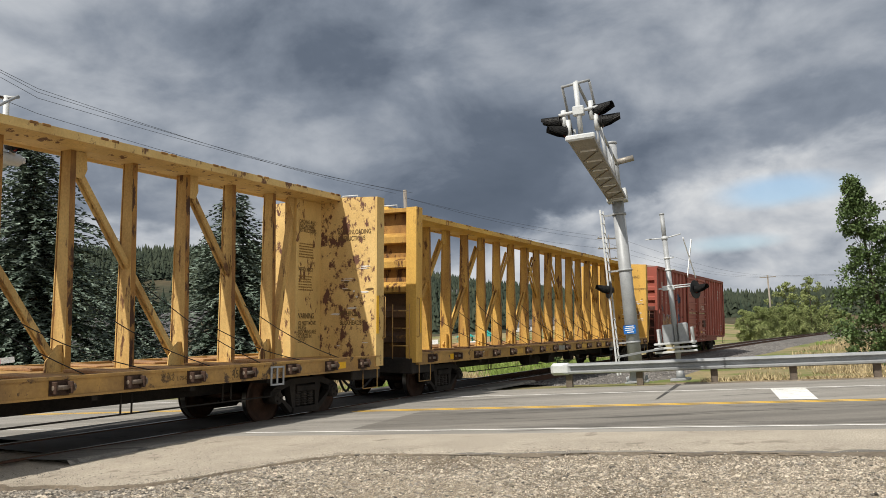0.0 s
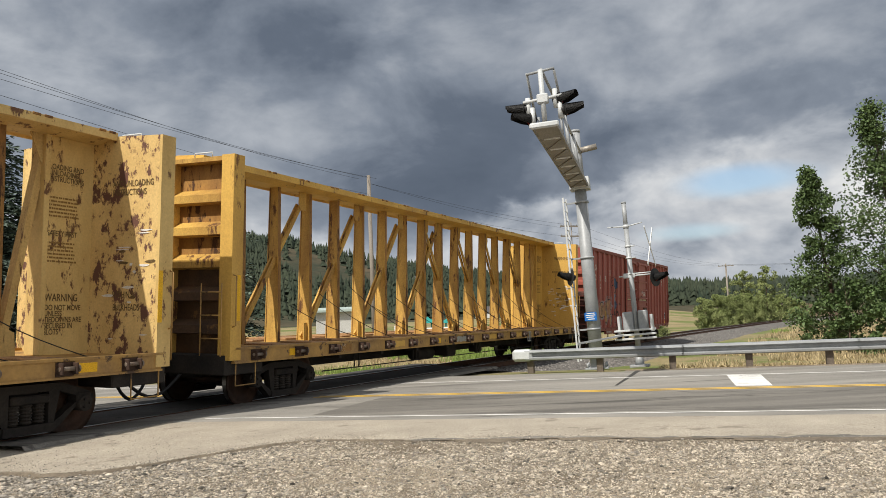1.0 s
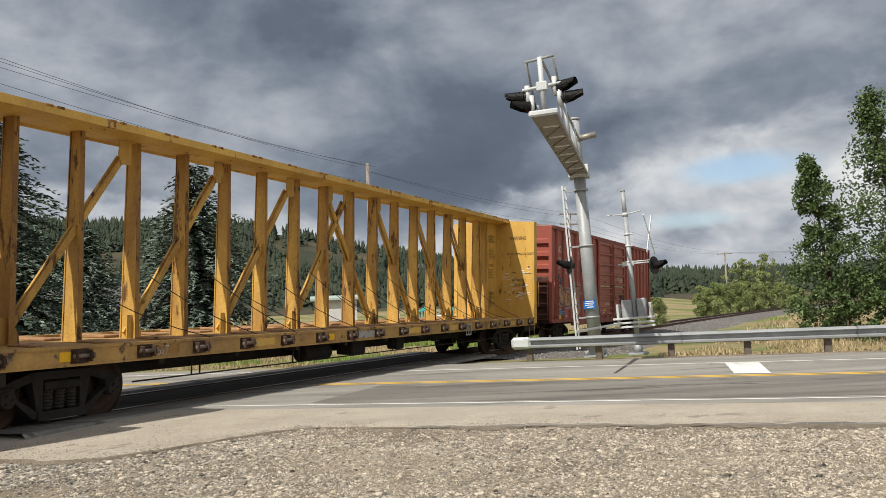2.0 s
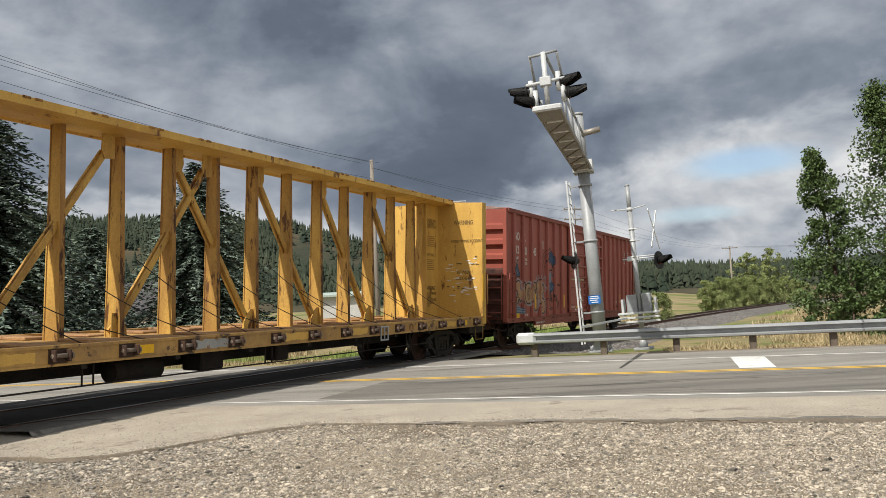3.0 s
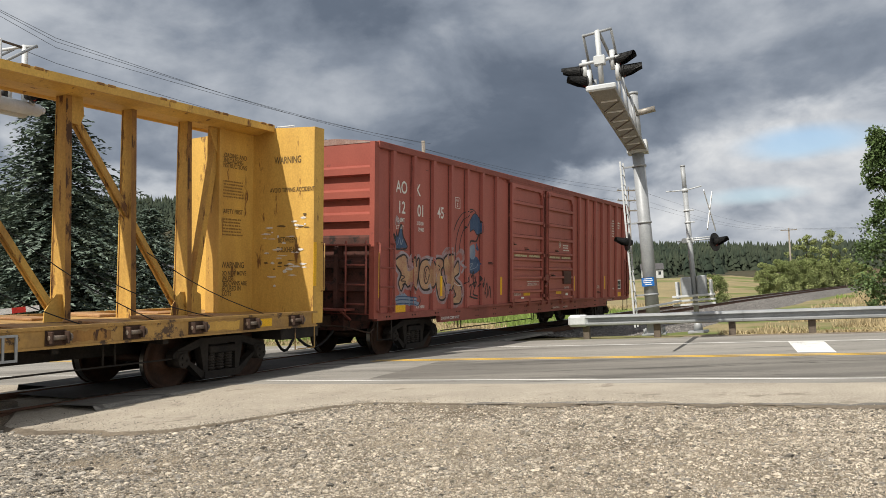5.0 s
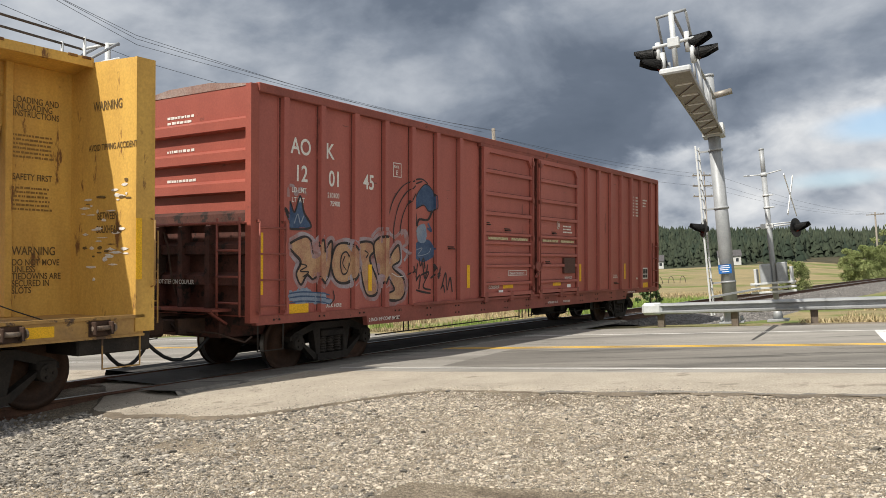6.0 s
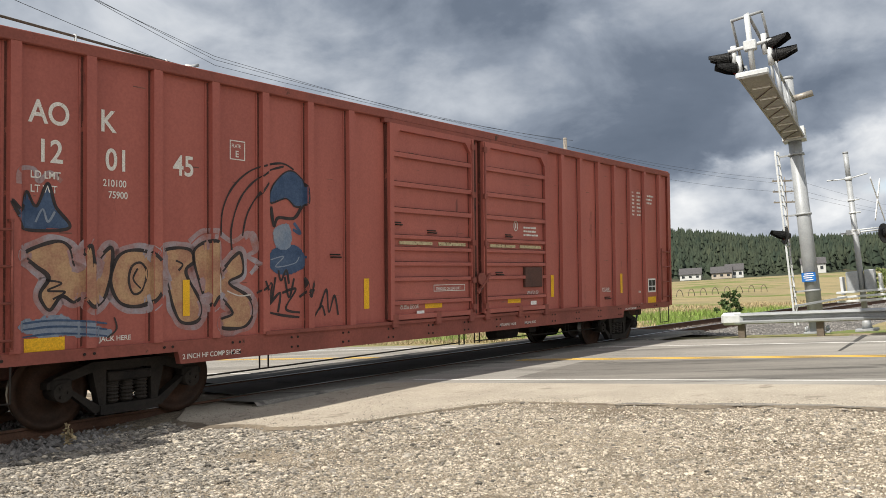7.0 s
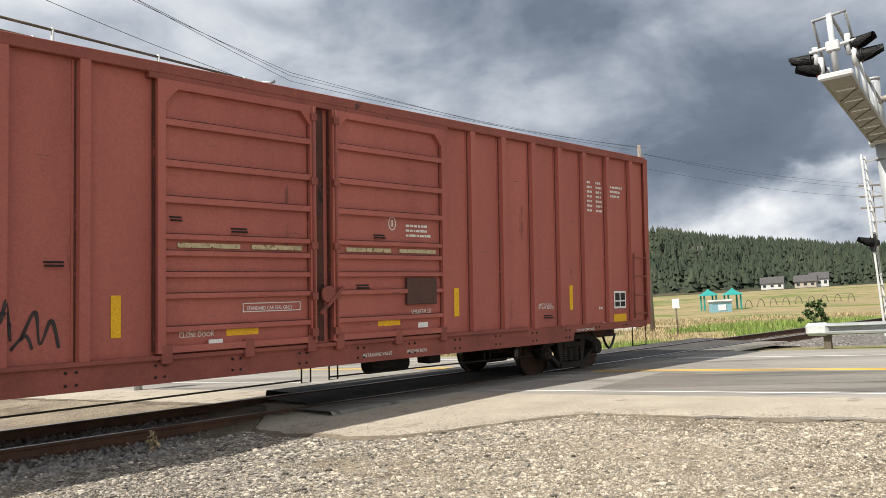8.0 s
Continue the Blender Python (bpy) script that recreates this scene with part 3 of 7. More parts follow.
def build_track():
    for lat in (-0.7525, 0.7525):
        tagged(rail_mesh(-60, 420, lat), "steel rail with rusty web and shiny worn head", "rail", group="rails of the track", kind="structure")
    # ballast bed, in two stretches either side of the crossing
    for s0, s1 in ((-60, 8.4), (24.5, 420)):
        vs, fs = [], []
        far = s0 > 0
        ss = [s0 + (s1 - s0) * (i / 90) ** (1.6 if far else 1) for i in range(91)]
        prof = [(-6.2, -0.62), (-3.2, -0.42), (-1.7, -0.16), (1.7, -0.16), (3.4, -0.55)] if far else [(-1.9, -0.30), (-1.5, -0.145), (-1.2, -0.15), (1.7, -0.15), (2.4, -0.35)]
        for s in ss:
            for lat, z in prof:
                vs.append(on_track(s, lat + 0.12 * noise.noise((s * 0.4, lat, 0)), z + 0.02 * noise.noise((s * 1.3, lat, 3))))
        k = len(prof)
        for i in range(len(ss) - 1):
            for j in range(k - 1):
                fs.append((i * k + j, (i + 1) * k + j, (i + 1) * k + j + 1, i * k + j + 1))
        tagged(raw("ballast", vs, fs, M["ballast"]), "grey crushed stone ballast bed", "ballast", kind="structure")
    # crossing panels
    for l0, l1 in ((-1.75, -0.86), (-0.655, 0.655), (0.86, 1.8)):
        vs, fs = [], []
        for i in range(41):
            s = 8.2 + 16.5 * i / 40
            edge = 0.5 * l0
            row = []
            for lat, dz in ((l0, -0.06 if l0 < -1 else 0.0), (l0 + 0.06, 0.0), (l1 - 0.06, 0.0), (l1, 0.0 if l1 < 1 else -0.14)):
                q = on_track(s + edge, lat, 0)
                row.append(Vector((q.x, q.y, max(0.008, q.z - 0.004) + dz)))
            vs += row
            if i:
                for j in range(3):
                    a = 4 * i - 4 + j
                    fs.append((a, a + 1, a + 5, a + 4))
        tagged(raw("crossing_panel", vs, fs, M["panel"] if l0 > -1 else M["lane"]), "asphalt panel between the rails of the crossing", "crossing panel", kind="structure")
    for l0, l1 in ((-0.865, -0.793), (-0.712, -0.65), (0.65, 0.712), (0.793, 0.865)):
        vs, fs = [], []
        for i in range(41):
            s = 7.9 + 16.8 * i / 40
            for lat in (l0, l1):
                q = on_track(s, lat, 0)
                vs.append(Vector((q.x, q.y, 0.004 if lat < 0 else q.z - 0.03)))
            if i:
                fs.append((2 * i - 2, 2 * i, 2 * i + 1, 2 * i - 1))
        tagged(raw("flangeway", vs, fs, M["black"]), "dark flangeway groove beside the rail", "flangeway", kind="structure")
    # ties
    bm = B()
    box(bm, -0.115, 0.115, -1.3, 1.3, -0.165, 0, 0.012)
    bmesh.ops.recalc_face_normals(bm, faces=bm.faces)
    me = bpy.data.meshes.new("tie")
    bm.to_mesh(me)
    bm.free()
    me.materials.append(M["tie"])
    for k in range(150):
        s = (-14 + 0.52 * k) if k < 42 else (25.2 + 0.54 * (k - 42))
        o = new("tie", me)
        p = on_track(s, 0, -0.15)
        o.matrix_world = Matrix.Translation(p) @ pose(0, 0, 0, LEAN, 0, TRACK_YAW + random.uniform(-1.2, 1.2) - math.degrees(0.0006 * max(0, s - 22)))
        tagged(o, "dark weathered wooden tie under the rails", "railway tie", group="ties of the track", kind="structure")


# ---------------------------------------------------------------- rail cars
def wheelset():
    bm = B()
    tube(bm, (0, -0.95, 0), (0, 0.95, 0), 0.075, seg=12)
    for sgn in (-1, 1):
        y = 0.7525 * sgn
        prof = [(0.07, -0.09), (0.16, -0.10), (0.20, -0.03), (0.38, -0.02), (0.40, -0.065), (0.455, -0.065), (0.462, 0.045), (0.487, 0.055), (0.485, 0.075), (0.40, 0.075), (0.38, 0.03), (0.20, 0.03), (0.16, 0.08), (0.07, 0.08)]
        seg = 32
        rings = [[bm.verts.new((r * math.cos(2 * math.pi * i / seg), y - sgn * o, r * math.sin(2 * math.pi * i / seg))) for i in range(seg)] for r, o in prof for o in (-o,)]
        for j in range(len(rings) - 1):
            for i in range(seg):
                f = bm.faces.new([rings[j][i], rings[j][(i + 1) % seg], rings[j + 1][(i + 1) % seg], rings[j + 1][i]])
                f.smooth = True
                f.material_index = 1 if j == 5 else 0
        for i in range(3):
            a = 2 * math.pi * i / 3
            c = Vector((0.045 * math.cos(a), 0, 0.045 * math.sin(a)))
            tube(bm, c + Vector((0, y + sgn * 0.2, 0)), c + Vector((0, y + sgn * 0.225, 0)), 0.016, seg=6)
    return bm


TRUCK = {}


def add_trucks(car, centres, wheels):
    """Two trucks under a car: bolster, side frames, springs, bearings and turning wheelsets."""
    for x in centres:
        bm = B()
        box(bm, -0.22, 0.22, -1.02, 1.02, 0.42, 0.72, 0.03)
        box(bm, -0.6, 0.6, -0.12, 0.12, 0.3, 0.42, 0.02)
        truck = part("truck", bm, M["grime"], car, "cast steel truck caked in black grime", pose(x, 0, 0))
        for y in (-1.03, 1.03):
            if "frame" not in TRUCK:
                bm = B()
                prism(bm, [(-1.06, 0.57), (-0.96, 0.635), (-0.5, 0.78), (0.5, 0.78), (0.96, 0.635), (1.06, 0.57), (1.06, 0.50), (0.90, 0.54), (0.45, 0.67), (-0.45, 0.67), (-0.90, 0.54), (-1.06, 0.50)], "y", -0.08, 0.08)
                prism(bm, [(-0.40, 0.12), (0.40, 0.12), (0.40, 0.24), (-0.40, 0.24)], "y", -0.10, 0.10)
                for g in (-1, 1):
                    prism(bm, [(g * 0.86, 0.54), (g * 0.98, 0.60), (g * 0.45, 0.14), (g * 0.34, 0.20)], "y", -0.07, 0.07)
                    prism(bm, [(g * 0.40, 0.22), (g * 0.31, 0.22), (g * 0.31, 0.70), (g * 0.50, 0.70)], "y", -0.07, 0.07)
                fr = part("side_frame", bm, M["grime"], truck, at=pose(0, y, 0))
                TRUCK["frame"] = fr
                bm = B()
                rings = []
                for j in range(13):
                    rr = 0.09 if j % 2 else 0.068
                    rings.append([bm.verts.new((rr * math.cos(0.5236 * i), rr * math.sin(0.5236 * i), 0.25 + 0.0225 * j)) for i in range(12)])
                for j in range(12):
                    for i in range(12):
                        bm.faces.new([rings[j][i], rings[j][(i + 1) % 12], rings[j + 1][(i + 1) % 12], rings[j + 1][i]])
                TRUCK["spring"] = part("spring", bm, M["spring"], truck, at=pose(-0.2, y, 0))
                for g in (0.0, 0.2):
                    share(TRUCK["spring"], truck, pose(g, y, 0))
                bm = B()
                box(bm, -0.30, 0.30, -0.11, 0.11, 0.52, 0.64, 0.02)
                TRUCK["cap"] = part("bolster_end", bm, M["grime"], truck, at=pose(0, y, 0))
                bm = B()
                tube(bm, (0, -0.14, 0), (0, 0.14, 0), 0.115, seg=16)
                box(bm, -0.13, 0.13, -0.1, 0.1, 0.03, 0.16, 0.02)
                for i in range(3):
                    c = Vector((0.06 * math.cos(2.094 * i), 0, 0.06 * math.sin(2.094 * i)))
                    for g in (-1, 1):
                        tube(bm, c + Vector((0, g * 0.138, 0)), c + Vector((0, g * 0.165, 0)), 0.022, seg=6)
                TRUCK["bearing"] = part("bearing", bm, M["grime"], truck, at=pose(-0.89, y, 0.457))
                share(TRUCK["bearing"], truck, pose(0.89, y, 0.457))
            else:
                share(TRUCK["frame"], truck, pose(0, y, 0))
                for g in (-0.2, 0.0, 0.2):
                    share(TRUCK["spring"], truck, pose(g, y, 0))
                share(TRUCK["cap"], truck, pose(0, y, 0))
                for g in (-0.89, 0.89):
                    share(TRUCK["bearing"], truck, pose(g, y, 0.457))
        for g in (-0.89, 0.89):
            if "wheels" not in TRUCK:
                TRUCK["wheels"] = part("wheelset", wheelset(), [M["wheel_face"], M["tread"]], car, "rusty steel wheelset with bright treads", pose(x + g, 0, 0.457))
                w = TRUCK["wheels"]
            else:
                w = share(TRUCK["wheels"], car, pose(x + g, 0, 0.457))
                w["label"] = "rusty steel wheelset with bright treads"
            wheels.append((w, x + g))


def coupler(car, x, d):
    """Coupler and hoses at a car's end; d is the way out."""
    bm = B()
    box(bm, min(x, x + d * 0.62), max(x, x + d * 0.62), -0.08, 0.08, 0.72, 0.92, 0.02)
    box(bm, min(x + d * 0.60, x + d * 0.95), max(x + d * 0.60, x + d * 0.95), -0.16, 0.14, 0.66, 0.96, 0.05)
    part("coupler", bm, M["rust"], car, "rusted knuckle coupler")
    bm = B()
    pts = [Vector((x - d * 0.1, -0.45, 0.72)) + Vector((d * 1.05 * k / 8, 0.3 * k / 8, -0.42 * math.sin(math.pi * k / 8.8))) for k in range(9)]
    path_tube(bm, pts, 0.028, 8)
    part("air_hose", bm, M["black"], car, "black rubber air hose")


def ladder(bm, x0, x1, y, zs, r=0.011, stiles=True):
    for z in zs:
        tube(bm, (x0, y, z), (x1, y, z), r, seg=6)
    if stiles:
        for x in (x0, x1):
            tube(bm, (x, y, zs[0] - 0.1), (x, y, zs[-1] + 0.1), r, seg=6)


RIBS = [0.75, 1.62, 2.5, 3.37, 4.22, 5.08, 5.95, 12.55, 13.38, 14.25, 15.08, 15.92, 16.78, 17.7]
BOX_LEN = 18.29
POST_HALF = 0.075


def build_boxcar(wheels):
    car = tagged(new("boxcar"), "oxide red steel boxcar with graffiti and double plug doors", "boxcar")
    W, top = 1.50, 4.52
    bm = B()
    box(bm, 0.16, BOX_LEN - 0.03, -W, W, 0.98, top)
    part("body", bm, M["red"], car)
    for sgn in (-1, 1):
        for k, x in enumerate(RIBS):
            bm = B()
            wd = POST_HALF
            prism(bm, [(x - wd, 0), (x - wd + 0.015, sgn * 0.085), (x + wd - 0.015, sgn * 0.085), (x + wd, 0)], "z", 1.0, top - 0.06)
            prism(bm, [(x - wd - 0.05, 0), (x - wd - 0.05, sgn * 0.008), (x + wd + 0.05, sgn * 0.008), (x + wd + 0.05, 0)], "z", 1.0, top - 0.06)
            for v in bm.verts:
                v.co.y += sgn * W
            part("side_post", bm, M["red"], car)
            # Thin dark strip painting the shade on the post's rear flank.
            bm = B()
            box(bm, x - wd - 0.022, x - wd + 0.004, *sorted((sgn * (W + 0.006), sgn * (W + 0.013))), 1.02, top - 0.10)
            part("seam", bm, M["seam"], car, "dark strip painting in the shade beside the post")
        bm = B()
        box(bm, 0.15, BOX_LEN, sgn * W, sgn * (W + 0.09), top - 0.09, top + 0.05, 0.01)
        part("top_chord", bm, M["red_sill"], car)
        bm = B()
        y0, y1 = sorted((sgn * (W - 0.05), sgn * (W + 0.055)))
        prism(bm, [(0.14, 0.86), (2.80, 0.86), (2.84, 0.70), (BOX_LEN - 2.84, 0.70), (BOX_LEN - 2.8, 0.86), (BOX_LEN - 0.02, 0.86), (BOX_LEN - 0.02, 1.0), (0.14, 1.0)], "y", y0, y1)
        part("side_sill", bm, M["red_sill"], car)
        bm = B()
        y0, y1 = sorted((sgn * W, sgn * (W + 0.10)))
        box(bm, 4.2, 14.0, y0, y1, 0.985, 1.035)
        box(bm, 6.7, 11.9, y0, y1, 4.36, 4.43)
        part("door_track", bm, M["red_sill"], car)
        for x0 in (6.80, 9.46):
            x1 = x0 + 2.36
            bm = B()
            y0, y1 = sorted((sgn * (W + 0.02), sgn * (W + 0.055)))
            box(bm, x0, x1, y0, y1, 1.06, 4.36)
            door = part("plug_door", bm, M["red"], car)
            bm = B()
            ya, yb = sorted((sgn * (W + 0.055), sgn * (W + 0.125)))
            box(bm, x0, x0 + 0.10, ya, yb, 1.06, 4.36)
            box(bm, x1 - 0.10, x1, ya, yb, 1.06, 4.36)
            box(bm, x0 + 0.1, x1 - 0.1, ya, yb, 4.26, 4.36)
            box(bm, x0 + 0.1, x1 - 0.1, ya, yb, 1.06, 1.14)
            for g in (1, -1):
                xc = x0 + 0.1 if g > 0 else x1 - 0.1
                prism(bm, [(xc, 4.26), (xc + g * 0.16, 4.26), (xc, 4.08)], "y", ya, yb - 0.01 if sgn > 0 else yb)
            part("door_frame", bm, M["red"], door)
            # Dark strips draw the shade along the door frame's edges.
            for xa in (x0 - 0.025, x0 + 0.10, x1 - 0.112, x1 + 0.003):
                bm = B()
                box(bm, xa, xa + 0.014, *sorted((sgn * (W + 0.01), sgn * (W + 0.064))), 1.08, 4.34)
                part("seam", bm, M["seam"], door)
            for z in (3.86, 3.36, 2.92):
                bm = B()
                ya, yb = sorted((sgn * (W + 0.055), sgn * (W + 0.120)))
                box(bm, x0 + 0.1, x1 - 0.1, ya, yb, z - 0.012, z + 0.028)
                box(bm, x0 + 0.1, x1 - 0.1, *sorted((sgn * (W + 0.105), sgn * (W + 0.122))), z - 0.05, z + 0.028)
                part("door_rib", bm, M["red"], door)
                # Dark strip over the rib: ledge shade and settled dirt drawn in.
                bm = B()
                box(bm, x0 + 0.11, x1 - 0.11, *sorted((sgn * (W + 0.05), sgn * (W + 0.100))), z + 0.028, z + 0.042)
                part("seam", bm, M["seam"], door)
            for z in (2.46, 2.26, 2.0, 1.74, 1.34):
                bm = B()
                ya, yb = sorted((sgn * (W + 0.055), sgn * (W + 0.115)))
                box(bm, x0 + 0.1, x1 - 0.1, ya, yb, z - 0.035, z + 0.03, 0.006)
                part("door_rib", bm, M["red"], door)
                # Same drawn-in shade and dirt above the lower ribs.
                bm = B()
                box(bm, x0 + 0.11, x1 - 0.11, *sorted((sgn * (W + 0.05), sgn * (W + 0.100))), z + 0.03, z + 0.042)
                part("seam", bm, M["seam"], door)
            bm = B()
            y = sgn * (W + 0.13)
            tube(bm, (x1 - 0.05 if x0 < 8 else x0 + 0.05, y, 1.1), (x1 - 0.05 if x0 < 8 else x0 + 0.05, y, 4.34), 0.022, seg=8)
            for z in (1.2, 1.7, 2.4, 3.3, 4.2):
                xx = x1 - 0.05 if x0 < 8 else x0 + 0.05
                box(bm, xx - 0.05, xx + 0.05, *sorted((sgn * (W + 0.09), y + sgn * 0.03)), z - 0.05, z + 0.05)
            part("locking_bar", bm, M["red_sill"], door)
            for xa, xb in ((x0 + 0.28, x0 + 1.16), (x0 + 1.34, x0 + 2.14)):
                bm = B()
                ya, yb = sorted((sgn * (W + 0.085), sgn * (W + 0.105)))
                box(bm, xa, xb, *sorted((sgn * (W + 0.056), sgn * (W + 0.075))), 2.33, 2.39)
                part("warning_strip", bm, M["decal_cream"], door, "cream warning strip")
            for xx in (x0 + 0.05, x0 + 1.2, x0 + 2.2):
                bm = B()
                box(bm, xx, xx + 0.14, *sorted((sgn * (W + 0.056), sgn * (W + 0.13))), 0.93, 1.16, 0.01)
                part("door_roller", bm, M["red_sill"], door)
        bm = B()
        box(bm, 9.25, 9.37, *sorted((sgn * (W - 0.01), sgn * (W + 0.012))), 1.06, 4.36)
        part("door_gap", bm, M["end_grime_shade"], car, "dark gap between the doors")
        bm = B()
        tube(bm, (9.34, sgn * (W + 0.12), 1.72), (9.34, sgn * (W + 0.17), 1.72), 0.12, seg=12)
        beam(bm, (9.2, sgn * (W + 0.16), 1.45), (9.6, sgn * (W + 0.16), 1.82), 0.05, 0.04, (0, 1, 0))
        part("door_lever", bm, M["red_sill"], car, "iron door locking lever")
        bm = B()
        box(bm, 10.92, 11.58, *sorted((sgn * (W + 0.05), sgn * (W + 0.12))), 1.53, 1.94, 0.01)
        part("defect_board", bm, M["defect"], car, "dark brown routing board")
        for x in (-1,):
            bm = B()
            ladder(bm, 0.14, 0.70, sgn * (W + 0.12), [1.15, 1.55, 1.95, 2.35], 0.016)
            for z in (1.05, 2.45):
                for xx in (0.14, 0.70):
                    box(bm, xx - 0.02, xx + 0.02, *sorted((sgn * W, sgn * (W + 0.13))), z - 0.02, z + 0.02)
            part("side_ladder", bm, M["red_sill"], car)
            bm = B()
            ladder(bm, BOX_LEN - 0.62, BOX_LEN - 0.1, sgn * (W + 0.12), [1.15, 1.55, 1.95, 2.35], 0.016)
            part("side_ladder", bm, M["red_sill"], car)
            for x0, x1 in ((0.18, 0.72), (BOX_LEN - 0.62, BOX_LEN - 0.06)):
                bm = B()
                path_tube(bm, [(x0, sgn * (W + 0.04), 0.98), (x0, sgn * (W + 0.04), 0.46), (x1, sgn * (W + 0.04), 0.46), (x1, sgn * (W + 0.04), 0.98)], 0.013)
                part("sill_step", bm, M["grime"], car)
    # roof: low peak with cross seams
    bm = B()
    prism(bm, [(-W - 0.05, top + 0.03), (W + 0.05, top + 0.03), (0.5, top + 0.16), (-0.5, top + 0.16)], "x", 0.14, BOX_LEN)
    for k in range(22):
        x = 0.4 + 0.83 * k
        prism(bm, [(-W - 0.03, top + 0.06), (W + 0.03, top + 0.06), (0.5, top + 0.19), (-0.5, top + 0.19)], "x", x, x + 0.06)
    part("roof", bm, M["roof_steel"], car, "weathered galvanised roof")
    # ribbed ends
    for x, d in ((0.18, -1), (BOX_LEN - 0.03, 1)):
        bm = B()
        prism(bm, [(-W - 0.05, 0.98), (W + 0.05, 0.98), (W + 0.05, top + 0.04), (0.5, top + 0.16), (-0.5, top + 0.16), (-W - 0.05, top + 0.04)], "x", min(x, x + d * 0.03), max(x, x + d * 0.03))
        end = part("end_panel", bm, M["red_end"], car)
        for z in (3.88, 3.39, 2.91, 2.43, 1.95, 1.47):
            bm = B()
            prism(bm, [(x + d * 0.03, z - 0.02), (x + d * 0.15, z), (x + d * 0.15, z + 0.14), (x + d * 0.03, z + 0.20)], "y", -W + 0.06, W - 0.06)
            # Ribs under 2.5 m: grime plus the flatcar's shadow in the colour.
            part("end_rib", bm, M["red_end"] if z > 2.5 else M["end_grime_shade"], end)
        # Dark plate adding painted shade and grime to the lower end.
        bm = B()
        box(bm, *sorted((x + d * 0.03, x + d * 0.036)), -W + 0.07, W - 0.07, 1.0, 2.56)
        part("lower_end_plate", bm, M["end_grime_shade"], end, "brown lower end plate with grime and shade in its colour")
        for y in (-0.62, 0.02, 0.62):
            bm = B()
            prism(bm, [(x + d * 0.03, 1.0), (x + d * 0.20, 1.0), (x + d * 0.20, 2.38), (x + d * 0.03, 2.50)], "y", y - 0.05, y + 0.05)
            part("end_stiffener", bm, M["end_grime_shade"], end)
        for sgn in (-1, 1):
            bm = B()
            box(bm, min(x, x + d * 0.17), max(x, x + d * 0.17), *sorted((sgn * (W - 0.06), sgn * (W + 0.06))), 0.9, top + 0.02)
            part("corner_post", bm, M["red_end"], end)
        bm = B()
        for z in (1.2, 1.6, 2.0, 2.4):
            tube(bm, (x + d * 0.26, -1.42, z), (x + d * 0.26, -0.92, z), 0.019, seg=6)
        for y in (-1.42, -0.92):
            tube(bm, (x + d * 0.26, y, 1.0), (x + d * 0.26, y, 2.5), 0.022, seg=6)
        tube(bm, (x + d * 0.26, -1.5, 2.42), (x + d * 0.26, 1.5, 2.42), 0.022, seg=6)
        for y in (-1.45, 1.45, 0.0):
            tube(bm, (x, y, 2.42), (x + d * 0.26, y, 2.42), 0.022, seg=6)
        for z in (1.2, 1.6, 2.0):
            tube(bm, (x + d * 0.26, 0.95, z), (x + d * 0.26, 1.42, z), 0.019, seg=6)
        tube(bm, (x + d * 0.26, 0.95, 1.0), (x + d * 0.26, 0.95, 2.5), 0.022, seg=6)
        tube(bm, (x + d * 0.26, 1.42, 1.0), (x + d * 0.26, 1.42, 2.5), 0.022, seg=6)
        part("end_ladder", bm, M["red_sill"], end)
        bm = B()
        box(bm, min(x, x + d * 0.42), max(x, x + d * 0.42), -1.0, 1.0, 1.06, 1.10)
        for y in (-0.9, 0.9):
            beam(bm, (x + d * 0.05, y, 0.86), (x + d * 0.4, y, 1.06), 0.05, 0.03)
        part("crossover_platform", bm, M["red_sill"], end)
        bm = B()
        box(bm, min(x + d * 0.02, x - d * 1.0), max(x + d * 0.02, x - d * 1.0), -0.72, 0.72, 0.62, 0.98, 0.02)
        box(bm, *sorted((x - d * 0.02, x - d * 0.16)), -1.46, 1.46, 0.84, 0.98)
        part("end_sill", bm, M["end_grime_shade"], car)
        if d < 0:
            bm = B()
            for i in range(16):
                a, b = 2 * math.pi * i / 16, 2 * math.pi * (i + 1) / 16
                tube(bm, (x - 0.30, 0.75 + 0.27 * math.cos(a), 2.0 + 0.27 * math.sin(a)), (x - 0.30, 0.75 + 0.27 * math.cos(b), 2.0 + 0.27 * math.sin(b)), 0.016, seg=6)
            for i in range(4):
                a = math.pi * i / 2 + 0.4
                tube(bm, (x - 0.28, 0.75, 2.0), (x - 0.30, 0.75 + 0.27 * math.cos(a), 2.0 + 0.27 * math.sin(a)), 0.013, seg=6)
            tube(bm, (x, 0.75, 2.0), (x - 0.32, 0.75, 2.0), 0.05, seg=10)
            box(bm, x - 0.22, x - 0.02, 0.55, 0.95, 1.55, 2.1, 0.03)
            part("brake_wheel", bm, M["rust"], car, "iron hand brake wheel")
            bm = B()
            path_tube(bm, [(x - 0.10, -1.52, 0.70), (x - 0.22, -1.50, 0.62), (x - 0.30, -0.9, 0.74), (x - 0.42, -0.2, 0.74), (x - 0.46, -0.1, 0.86)], 0.016)
            part("uncoupling_lever", bm, M["rust"], car, "bent iron uncoupling lever")
            bm = B()
            tube(bm, (x - 0.12, 0.75, 1.75), (x - 0.12, 0.75, 1.06), 0.02, seg=6)
            path_tube(bm, [(x - 0.10, 0.55, 2.3), (x - 0.22, 0.3, 2.1), (x - 0.20, 0.2, 1.5), (x - 0.12, 0.1, 1.15)], 0.016)
            part("brake_rigging", bm, M["rust"], car)
            for y in (-0.35, 0.35):
                bm = B()
